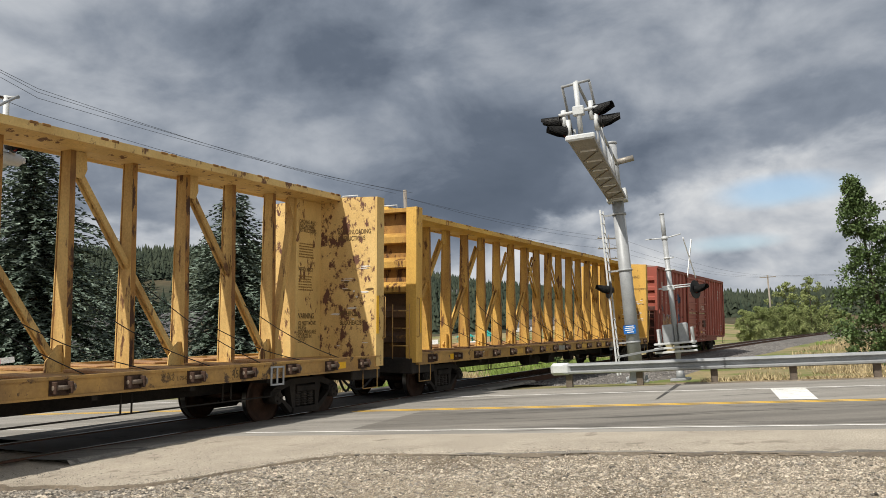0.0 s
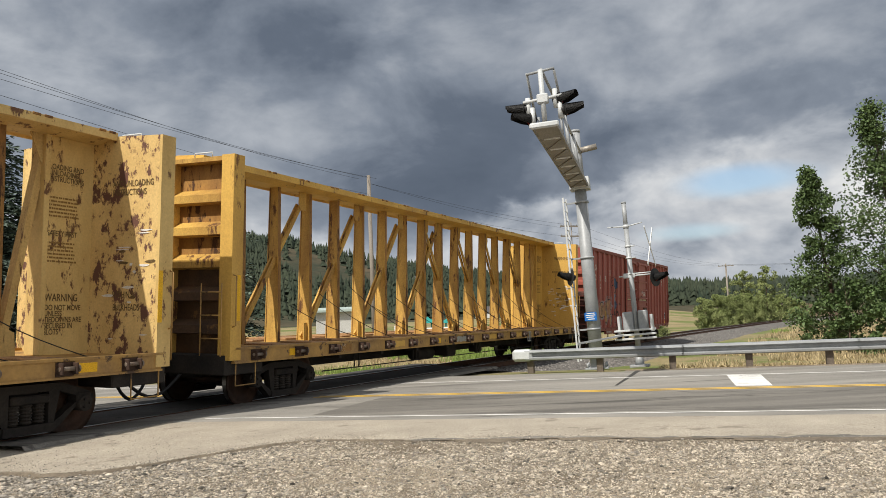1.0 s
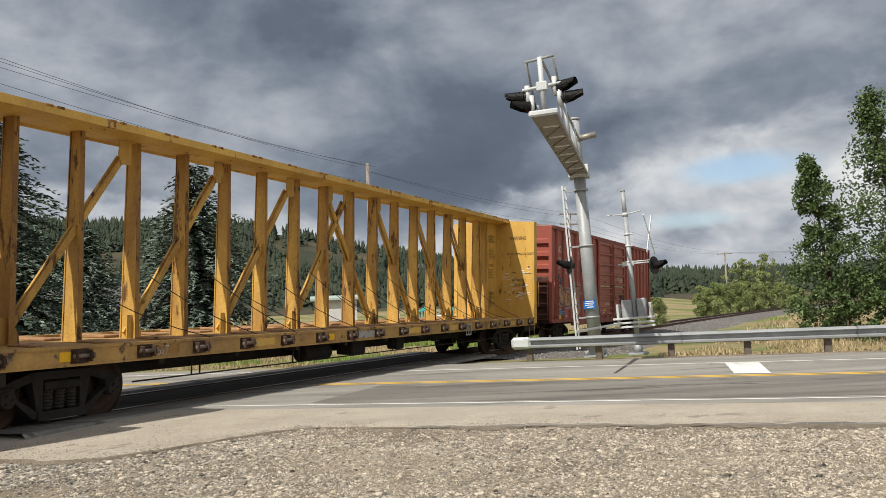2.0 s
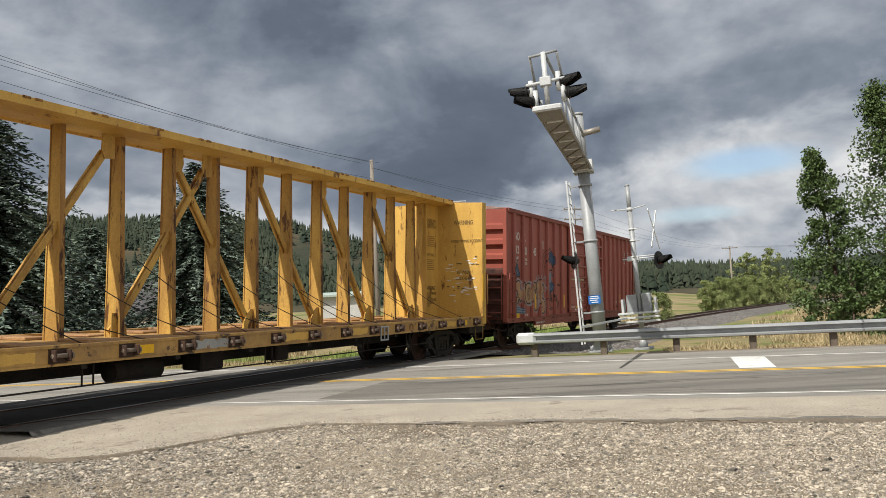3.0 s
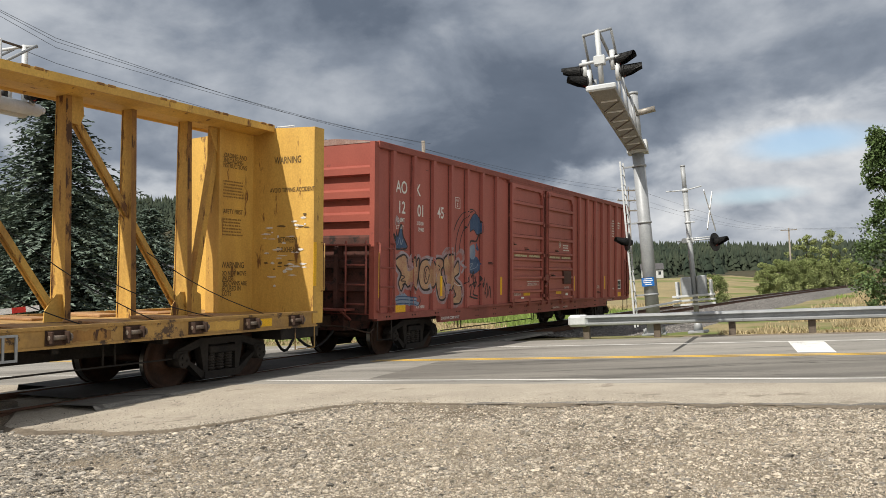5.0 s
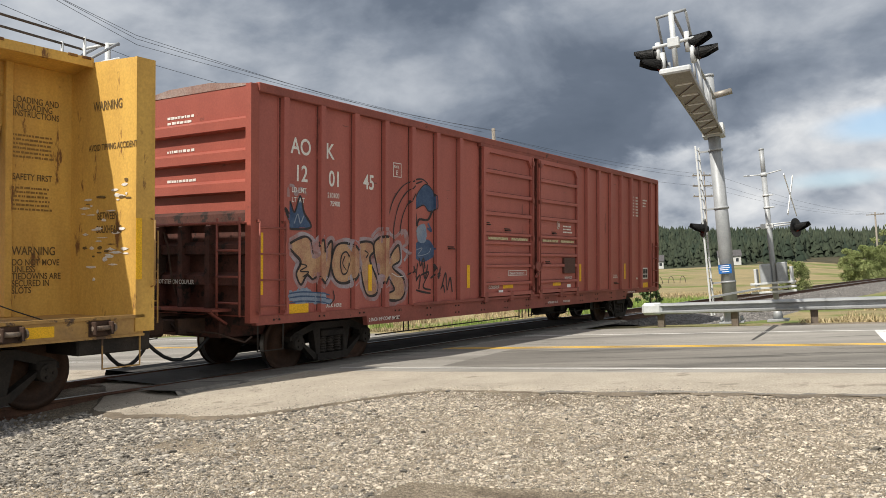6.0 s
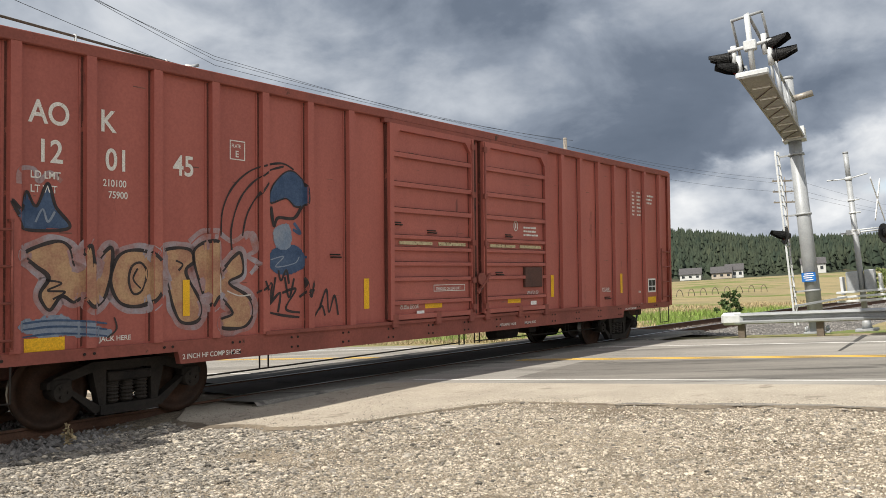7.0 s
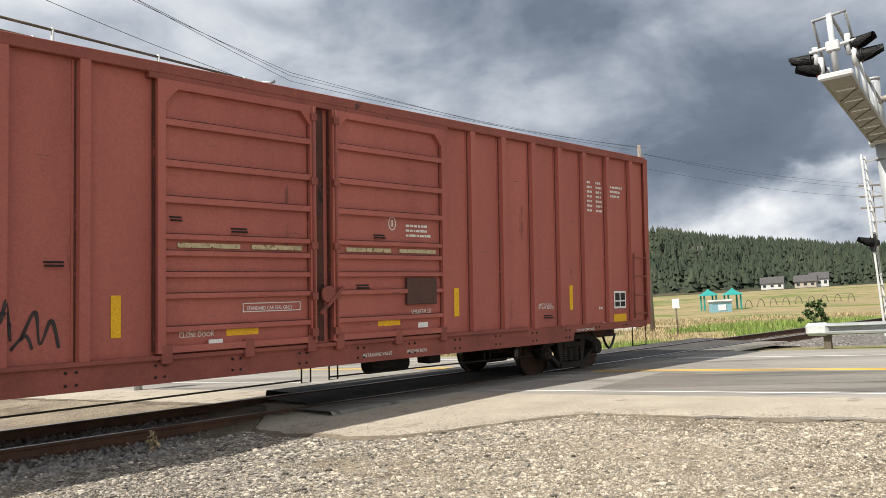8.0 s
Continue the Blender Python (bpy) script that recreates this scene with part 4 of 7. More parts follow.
                box(bm, x - 0.55, x - 0.02, y - 0.04, y + 0.04, 0.70, 0.94, 0.01)
                part("draft_bracket", bm, M["rust"], car)
        coupler(car, x, d)
    # underframe: centre sill, brake rigging, rods
    bm = B()
    box(bm, 0.4, BOX_LEN - 0.4, -0.32, 0.32, 0.66, 0.98)
    for x in (4.6, 7.2, 11.0, 13.6):
        box(bm, x - 0.08, x + 0.08, -1.4, 1.4, 0.74, 0.98)
    part("centre_sill", bm, M["grime"], car)
    bm = B()
    tube(bm, (10.7, -0.9, 0.58), (11.5, -0.9, 0.58), 0.15, seg=14)
    part("brake_cylinder", bm, M["grime"], car)
    bm = B()
    box(bm, 12.0, 12.3, -1.0, -0.7, 0.5, 0.85, 0.02)
    part("brake_valve", bm, M["grime"], car)
    bm = B()
    tube(bm, (3.5, -1.2, 0.46), (9.2, -1.2, 0.50), 0.013, seg=6)
    tube(bm, (9.7, -1.2, 0.50), (14.6, -1.2, 0.46), 0.013, seg=6)
    for x in (4.4, 9.2, 9.7, 13.2):
        path_tube(bm, [(x, -1.2, 0.95), (x, -1.2, 0.46), (x + 0.16, -1.2, 0.46), (x + 0.16, -1.2, 0.95)], 0.014)
    part("brake_rod", bm, M["grime"], car)
    add_trucks(car, (2.39, BOX_LEN - 2.25), wheels)
    return car


BEAM_LEN = 21.75
POSTS = [1.95 + 1.2 * k for k in range(16)]


def build_centerbeam(wheels, worn):
    car = tagged(new("centerbeam_flatcar"), "rust-stained worn yellow centerbeam lumber flatcar, empty" if worn else "yellow centerbeam lumber flatcar with scuffed bulkheads, empty", "flatcar", group="empty flatcars of the train")
    paint = M["yellow_worn"] if worn else M["yellow"]
    Lc = BEAM_LEN
    W = 1.50
    # deck and sills
    bm = B()
    box(bm, 0.1, Lc - 0.1, -W + 0.02, W - 0.02, 1.02, 1.10)
    part("deck", bm, M["yellow_dirty"], car)
    for sgn in (-1, 1):
        bm = B()
        y0, y1 = sorted((sgn * (W - 0.03), sgn * (W + 0.03)))
        box(bm, 0.0, Lc, y0, y1, 0.88, 1.13, 0.008)
        y0, y1 = sorted((sgn * (W - 0.10), sgn * (W + 0.05)))
        box(bm, 0.0, Lc, y0, y1, 1.10, 1.14)
        box(bm, 0.0, Lc, y0, y1, 0.86, 0.89)
        part("side_sill", bm, M["yellow_dirty"], car, "grimy yellow side sill")
        for k, x in enumerate([0.6] + POSTS + [21.1]):
            bm = B()
            y = sgn * (W + 0.09)
            for xx in (-0.12, 0.12):
                box(bm, x + xx - 0.015, x + xx + 0.015, *sorted((sgn * (W + 0.02), y + sgn * 0.06)), 0.92, 1.08, 0.008)
            box(bm, x - 0.15, x + 0.15, *sorted((sgn * (W + 0.031), sgn * (W + 0.045))), 0.90, 1.09)
            winch = part("winch", bm, M["rust"], car, "rusty strap winch")
            bm = B()
            tube(bm, (x - 0.14, y, 1.0), (x + 0.14, y, 1.0), 0.03, seg=10)
            tube(bm, (x + 0.15, y, 1.0), (x + 0.18, y, 1.0), 0.055, seg=10)
            part("drum", bm, M["drum"], winch, "bare steel winch drum")
    for k, x in enumerate(POSTS):
        bm = B()
        for sgn in (-1, 1):
            box(bm, x - 0.22, x + 0.22, *sorted((sgn * 0.35, sgn * 1.42)), 1.10, 1.13 + 0.01 * (k % 3), 0.01)
        part("deck_riser", bm, M["deck_wood"], car, "weathered timber riser")
    # centre truss
    zt = 4.46
    bm = B()
    prism(bm, [(-0.61, zt + 0.155), (-0.61, zt + 0.03), (-0.55, zt + 0.03), (-0.50, zt + 0.07), (-0.22, zt - 0.005), (0.22, zt - 0.005), (0.50, zt + 0.07), (0.55, zt + 0.03), (0.61, zt + 0.03), (0.61, zt + 0.155), (0.0, zt + 0.185)], "x", 0.14, Lc - 0.14)
    part("top_chord", bm, paint, car)
    for k in range(18):
        x = 1.0 + 1.2 * k
        for dx in (-0.1, 0.1):
            bm = B()
            box(bm, x + dx - 0.07, x + dx + 0.07, -0.618, -0.60, zt + 0.125, zt + 0.165, 0.006)
            part("lashing_eye", bm, M["post_edge"], car)
    for x in POSTS:
        bm = B()
        out = [(x - 0.05, -1), (x + 0.05, -1), (x + 0.05, -0.86), (x + 0.02, -0.80), (x + 0.02, 0.80), (x + 0.05, 0.86), (x + 0.05, 1), (x - 0.05, 1), (x - 0.05, 0.86), (x - 0.035, 0.80), (x - 0.035, -0.80), (x - 0.05, -0.86)]
        lo = [bm.verts.new((px, py * 0.175, 1.10)) for px, py in out]
        hi = [bm.verts.new((px, py * 0.115, zt)) for px, py in out]
        for i in range(len(out)):
            bm.faces.new([lo[i], lo[(i + 1) % len(out)], hi[(i + 1) % len(out)], hi[i]])
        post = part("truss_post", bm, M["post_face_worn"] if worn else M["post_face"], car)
        # Side faces take the darker tone: rust plus their shade in the colour.
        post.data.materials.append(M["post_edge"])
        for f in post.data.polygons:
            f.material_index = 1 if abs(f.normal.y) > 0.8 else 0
    for k in range(8):
        for mirror in (0, 1):
            if k > 3:
                continue
            a, b = POSTS[7] + 2.4 * k, POSTS[7] + 2.4 * (k + 1)
            if mirror:
                a, b = Lc - a + 0.0, Lc - b
            bm = B()
            d = 0.14 if b > a else -0.14
            for y in (-0.05, 0.05):
                beam(bm, (a + d, y, zt - 0.28), (b - d * 0.6, y, 1.18), 0.045, 0.09, (0, 1, 0))
            prism(bm, [(a, zt), (a + d * 1.8, zt), (a + d * 2.0, zt - 0.26), (a + d * 1.5, zt - 0.42), (a, zt - 0.40)], "y", -0.095, -0.075)
            prism(bm, [(b, 1.1), (b - d * 2.4, 1.1), (b - d * 2.3, 1.26), (b - d * 1.0, 1.5), (b, 1.5)], "y", -0.095, -0.075)
            part("truss_brace", bm, M["post_face_worn"] if worn else M["post_face"], car)
    for mirror in (0, 1):
        a, b = Lc - 1.05, POSTS[-1]
        if mirror:
            a, b = Lc - a, Lc - b
        d = 0.14 if b > a else -0.14
        bm = B()
        beam(bm, (a, 0, zt - 0.25), (b - d, 0, 1.18), 0.14, 0.12, (0, 1, 0))
        prism(bm, [(a - d, zt), (a + d * 2.0, zt), (a + d * 0.5, zt - 0.45), (a - d, zt - 0.5)], "y", -0.095, -0.075)
        prism(bm, [(b, 1.1), (b - d * 2.6, 1.1), (b - d * 2.4, 1.45), (b, 1.62)], "y", -0.095, -0.075)
        part("truss_brace", bm, M["post_face_worn"] if worn else M["post_face"], car)
    # end web panels and bulkheads
    for x, d in ((0.0, 1), (Lc, -1)):
        bm = B()
        box(bm, *sorted((x + d * 0.12, x + d * 1.05)), -0.10, 0.10, 1.10, zt + 0.02)
        box(bm, *sorted((x + d * 1.0, x + d * 1.10)), -0.16, 0.16, 1.10, zt + 0.02, 0.01)
        part("end_web", bm, paint, car)
        bm = B()
        top = 4.52
        prism(bm, [(-W, 1.10), (W, 1.10), (W, top), (0.4, top + 0.05), (-0.4, top + 0.05), (-W, top)], "x", *sorted((x + d * 0.10, x + d * 0.14)))
        bulk = part("bulkhead", bm, M["peeling"] if worn else paint, car)
        for sgn in (-1, 1):
            bm = B()
            box(bm, *sorted((x - d * 0.15, x + d * 0.14)), *sorted((sgn * W, sgn * (W + 0.05))), 0.92, top)
            box(bm, *sorted((x - d * 0.15, x - d * 0.11)), *sorted((sgn * (W - 0.22), sgn * W)), 0.92, top)
            part("bulkhead_post", bm, paint, bulk)
        bm = B()
        box(bm, *sorted((x - d * 0.145, x + d * 0.10)), -W, W, top - 0.10, top - 0.02)
        box(bm, *sorted((x - d * 0.13, x + d * 0.10)), -0.14, 0.14, 1.0, top - 0.1)
        part("bulkhead_cap", bm, M["post_face_worn"] if worn else M["post_face"], bulk)
        for z in (3.72, 3.14, 2.56, 1.98, 1.40):
            bm = B()
            prism(bm, [(x + d * 0.10, z - 0.05), (x - d * 0.10, z - 0.02), (x - d * 0.10, z + 0.12), (x + d * 0.10, z + 0.24)], "y", -W + 0.01, W - 0.01)
            # Ribs below 2.5 m carry grime and the next car's shadow as colour.
            part("bulkhead_rib", bm, (M["post_face_worn"] if worn else M["post_face"]) if z > 2.5 else M["brown_grime_shade"], bulk)
        # Lower plate: grime and that same shadow painted together.
        bm = B()
        box(bm, *sorted((x + d * 0.10, x + d * 0.085)), -W + 0.01, W - 0.01, 1.02, 2.62)
        part("bulkhead_lower_plate", bm, M["brown_grime_shade"], bulk, "rust-brown lower plate with grime and shade in its colour")
        # Darker plate behind the ribs: rust stains, and the recess shade painted in.
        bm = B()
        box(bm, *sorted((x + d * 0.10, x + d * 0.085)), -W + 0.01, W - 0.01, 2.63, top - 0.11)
        part("bulkhead_upper_plate", bm, M["post_edge"], bulk, "upper plate with rust stains and recess shade in its colour")
        bm = B()
        path_tube(bm, [(x - d * 0.02, -0.95, top), (x - d * 0.02, -0.95, top + 0.09), (x - d * 0.02, -0.55, top + 0.09), (x - d * 0.02, -0.55, top)], 0.012)
        part("grab_iron", bm, M["galv_white"], bulk)
        bm = B()
        for z in (1.3, 1.7, 2.1):
            tube(bm, (x - d * 0.28, -1.45, z), (x - d * 0.28, -1.0, z), 0.012, seg=6)
        for y in (-1.45, -1.0):
            tube(bm, (x - d * 0.28, y, 1.0), (x - d * 0.28, y, 2.25), 0.012, seg=6)
        part("end_ladder", bm, M["yellow_dirty"], bulk)
        bm = B()
        path_tube(bm, [(x - d * 0.1, -W - 0.05, 1.5), (x - d * 0.1, -W - 0.12, 1.52), (x - d * 0.1, -W - 0.12, 2.38), (x - d * 0.1, -W - 0.05, 2.4)], 0.013)
        part("grab_iron", bm, M["yellow_dirty"], bulk)
        bm = B()
        x0, x1 = (x + d * 0.05, x + d * 0.6)
        path_tube(bm, [(x0, -W - 0.02, 0.9), (x0, -W - 0.02, 0.48), (x1, -W - 0.02, 0.48), (x1, -W - 0.02, 0.9)], 0.013)
        part("sill_step", bm, M["yellow_dirty"], car)
        bm = B()
        box(bm, *sorted((x - d * 0.16, x + d * 0.9)), -1.46, 1.46, 0.66, 1.02, 0.02)
        part("end_sill", bm, M["grime"], car)
        coupler(car, x - d * 0.16, -d)
    bm = B()
    box(bm, 0.4, Lc - 0.4, -0.30, 0.30, 0.55, 1.02)
    for k in range(9):
        x = 3.6 + 1.83 * k
        box(bm, x - 0.05, x + 0.05, -1.45, 1.45, 0.78, 1.02)
    part("centre_sill", bm, M["grime"], car)
    bm = B()
    tube(bm, (8.3, -0.8, 0.62), (9.3, -0.8, 0.62), 0.17, seg=14)
    part("brake_cylinder", bm, M["grime"], car)
    bm = B()
    box(bm, 10.2, 10.8, -0.95, -0.5, 0.48, 0.88, 0.03)
    part("air_reservoir", bm, M["grime"], car)
    bm = B()
    box(bm, 12.3, 12.7, -1.0, -0.7, 0.5, 0.85, 0.03)
    part("brake_valve", bm, M["grime"], car)
    bm = B()
    tube(bm, (3.2, -1.25, 0.52), (Lc - 3.2, -1.25, 0.52), 0.014, seg=6)
    for x in (4.5, 7.4, 11.6, 15.2, 17.3):
        path_tube(bm, [(x, -1.25, 0.92), (x, -1.25, 0.52)], 0.016)
        path_tube(bm, [(x + 0.2, -1.25, 0.92), (x + 0.2, -1.25, 0.52)], 0.016)
    part("brake_rod", bm, M["grime"], car)
    # loose lashing cables hanging from the chord
    for k, x in enumerate(POSTS[1:-1:1]):
        bm = B()
        pts = [Vector((x + 0.1, -0.34, 1.9 + 0.25 * (k % 3))).lerp(Vector((x + 1.7, -1.45, 1.12)), i / 6) + Vector((0, 0, -0.10 * math.sin(math.pi * i / 6))) for i in range(7)]
        path_tube(bm, pts, 0.008, 5)
        part("lashing_cable", bm, M["black"], car, "slack black lashing cable")
    add_trucks(car, (2.05, Lc - 1.98), wheels)
    return car


M["decal_cream"] = mat("cream_strip", (0.55, 0.47, 0.30), (0.42, 0.34, 0.2), 0.6, 0, 9, 60, 0, spots=(0.15, 0.08, 0.05), spot_scale=14, spot_at=0.55)
M["defect"] = mat("brown_board", (0.10, 0.05, 0.04), (0.08, 0.045, 0.038), 0.8, 0, 3, 40, 0.1)
M["roof_steel"] = mat("roof_steel", (0.40, 0.34, 0.31), (0.24, 0.12, 0.09), 0.5, 0.3, 1.0, 30, 0.1)
M["rust"] = mat("rust", (0.075, 0.042, 0.028), (0.045, 0.03, 0.024), 0.85, 0.1, 5, 50, 0.4)


# ---------------------------------------------------------------- lettering, decals and graffiti on the cars
ON_SIDE = Matrix(((1, 0, 0, 0), (0, 0, -1, 0), (0, 1, 0, 0), (0, 0, 0, 1)))      # faces -Y
FACES_BACK = Matrix(((0, 0, -1, 0), (-1, 0, 0, 0), (0, 1, 0, 0), (0, 0, 0, 1)))   # faces -X


def words(parent, body, at, size, turn, material, squeeze=1.0, name="lettering"):
    """Flat lettering, its lower left corner at the given place."""
    cu = bpy.data.curves.new("lettering", "FONT")
    cu.body, cu.size, cu.space_line, cu.offset = body, size * 1.4, 0.78, size * 0.022
    tmp = new("tmp", cu)
    bpy.context.view_layer.update()
    me = bpy.data.meshes.new_from_object(tmp.evaluated_get(bpy.context.evaluated_depsgraph_get()))
    bpy.data.objects.remove(tmp)
    me.materials.append(material)
    ob = new(name, me)
    ob.parent = parent
    ob.matrix_local = Matrix.Translation(at) @ turn @ Matrix.Diagonal((squeeze, 1, 1, 1))
    return ob


def bars(parent, at, turn, rows, width, hgt, material, seed, name="lettering"):
    """Small unreadable writing as rows of little bars."""
    rnd = random.Random(seed)
    bm = B()
    for r in range(rows):
        x = 0.0
        while x < width * rnd.uniform(0.75, 1.0):
            w = rnd.uniform(0.5, 2.2) * hgt
            box(bm, x, min(width, x + w), -r * hgt * 1.9, -r * hgt * 1.9 + hgt * rnd.uniform(0.8, 1.0), 0, 0.002)
            x += w + hgt * rnd.uniform(0.25, 0.6)
    return part(name, bm, material, parent, "", Matrix.Translation(at) @ turn)


def plate(parent, name, x0, x1, z0, z1, material, y=-1.505, label=""):
    bm = B()
    box(bm, x0, x1, y - 0.004, y, z0, z1)
    return part(name, bm, material, parent, label)


def side_y(x):
    for k, r in enumerate(RIBS):
        g = abs(x - r)
        if g < POST_HALF + 0.002:
            return -1.50 - 0.087 * min(1.0, (POST_HALF + 0.002 - g) / 0.017)
        if g < POST_HALF + 0.055:
            return -1.51
    return -1.50


def inside(poly, x, z):
    hit = False
    for (xa, za), (xb, zb) in zip(poly, poly[1:] + poly[:1]):
        if (za > z) != (zb > z) and x < (xb - xa) * (z - za) / (zb - za) + xa:
            hit = not hit
    return hit


def curve_through(pts, closed, n=8):
    """A smooth line through the points."""
    m = len(pts)
    out = []
    for i in range(m if closed else m - 1):
        p = [Vector((*pts[j % m], 0)) if closed else Vector((*pts[min(max(j, 0), m - 1)], 0)) for j in (i - 1, i, i + 1, i + 2)]
        for k in range(n):
            t = k / n
            q = 0.5 * ((2 * p[1]) + (p[2] - p[0]) * t + (2 * p[0] - 5 * p[1] + 4 * p[2] - p[3]) * t * t + (3 * p[1] - p[0] - 3 * p[2] + p[3]) * t ** 3)
            out.append((q.x, q.y))
    if not closed:
        out.append(tuple(pts[-1]))
    return out


def sprayed(parent, poly, material, lift, cell=0.0125, ragged=0.0, name="graffiti_fill"):
    poly = curve_through(poly, True)
    vs, fs, idx = [], [], {}
    xs, zs = [p[0] for p in poly], [p[1] for p in poly]

    def vert(i, k):
        if (i, k) not in idx:
            idx[(i, k)] = len(vs)
            x, z = i * cell, k * cell
            vs.append((x, side_y(x) - lift, z))
        return idx[(i, k)]
    for i in range(int(min(xs) / cell) - 2, int(max(xs) / cell) + 3):
        for k in range(int(min(zs) / cell) - 2, int(max(zs) / cell) + 3):
            x, z = (i + 0.5) * cell, (k + 0.5) * cell
            w = ragged * noise.noise((x * 4, z * 4, 1.7)) + 0.5 * ragged * noise.noise((x * 15, z * 15, 4))
            if inside(poly, x + w, z + w):
                fs.append((vert(i, k), vert(i + 1, k), vert(i + 1, k + 1), vert(i, k + 1)))
    ob = raw(name, vs, fs, material)
    ob.parent = parent
    return ob


def stroke(parent, pts, width, material, lift, closed=False, name="graffiti_line"):
    line = curve_through(pts, closed, 10)
    if closed:
        line.append(line[0])
    vs, fs = [], []
    for i, (x, z) in enumerate(line):
        a, b = line[max(0, i - 1)], line[min(len(line) - 1, i + 1)]
        d = Vector((b[0] - a[0], b[1] - a[1])).normalized()
        w = width * 0.5 * (0.8 + 0.35 * noise.noise((x * 5, z * 5, 0)))
        for g in (-1, 1):
            xx, zz = x - d.y * w * g, z + d.x * w * g
            vs.append((xx, side_y(xx) - lift, zz))
        if i:
            fs.append((2 * i - 2, 2 * i - 1, 2 * i + 1, 2 * i))
    ob = raw(name, vs, fs, material)
    ob.parent = parent
    return ob


M["spray_halo"] = mat("grey_blue_spray", (0.33, 0.31, 0.34), (0.30, 0.13, 0.11), 0.6, 0, 3, 40, 0, gv=0.1)
M["spray_tan"] = mat("tan_spray", (0.44, 0.28, 0.16), (0.33, 0.165, 0.11), 0.6, 0, 4, 40, 0, lo=0.4, hi=0.62, gv=0.15)
M["spray_black"] = mat("black_spray", (0.025, 0.022, 0.024), (0.05, 0.04, 0.04), 0.6, 0, 6, 40, 0, gv=0.1)
M["spray_blue"] = mat("blue_spray", (0.035, 0.065, 0.13), (0.07, 0.11, 0.19), 0.6, 0, 5, 40, 0, gv=0.1)
M["spray_light"] = mat("light_blue_spray", (0.16, 0.21, 0.29), (0.25, 0.28, 0.33), 0.6, 0, 5, 40, 0, gv=0.1)
M["spray_white"] = mat("white_spray", (0.60, 0.58, 0.56), (0.45, 0.42, 0.40), 0.6, 0, 6, 40, 0, gv=0.1)

BLOB_1 = [(0.88, 2.1), (1.23, 2.24), (1.4, 2.17), (1.47, 1.97), (1.61, 2.2), (1.68, 1.87), (1.77, 2.06), (1.91, 2.18), (1.92, 1.97), (1.83, 1.59), (1.66, 1.48), (1.54, 1.58), (1.44, 1.54), (1.3, 1.61), (1.17, 1.46), (1.08, 1.55), (1.06, 1.66), (1.15, 1.83), (0.99, 1.97)]
BLOB_2 = [(1.96, 2.01), (2.11, 2.14), (2.38, 2.14), (2.57, 1.99), (2.6, 1.77), (2.49, 1.55), (2.27, 1.46), (2.03, 1.51), (1.91, 1.73)]
BLOB_3 = [(2.6, 2.12), (2.77, 2.19), (3.01, 2.17), (3.07, 2.02), (2.95, 1.87), (3.19, 1.45), (3.13, 1.24), (2.89, 1.23), (2.77, 1.41), (2.71, 1.62), (2.63, 1.87)]
BLOB_4 = [(3.07, 2.15), (3.41, 2.28), (3.44, 1.86), (3.7, 2.08), (3.83, 2.13), (3.86, 1.86), (3.63, 1.73), (3.96, 1.53), (4.04, 1.31), (3.89, 1.12), (3.53, 1.12), (3.47, 1.23), (3.69, 1.32), (3.44, 1.55), (3.31, 1.44), (3.19, 1.66)]
CROWN = [(0.71, 2.67), (0.84, 2.57), (0.9, 2.79), (1.01, 2.63), (1.14, 2.9), (1.23, 2.64), (1.39, 2.4), (0.92, 2.36), (0.82, 2.46)]
SMEAR = [(0.8, 1.32), (1.02, 1.38), (1.47, 1.35), (1.91, 1.21), (1.81, 1.1), (1.24, 1.14), (0.84, 1.21)]


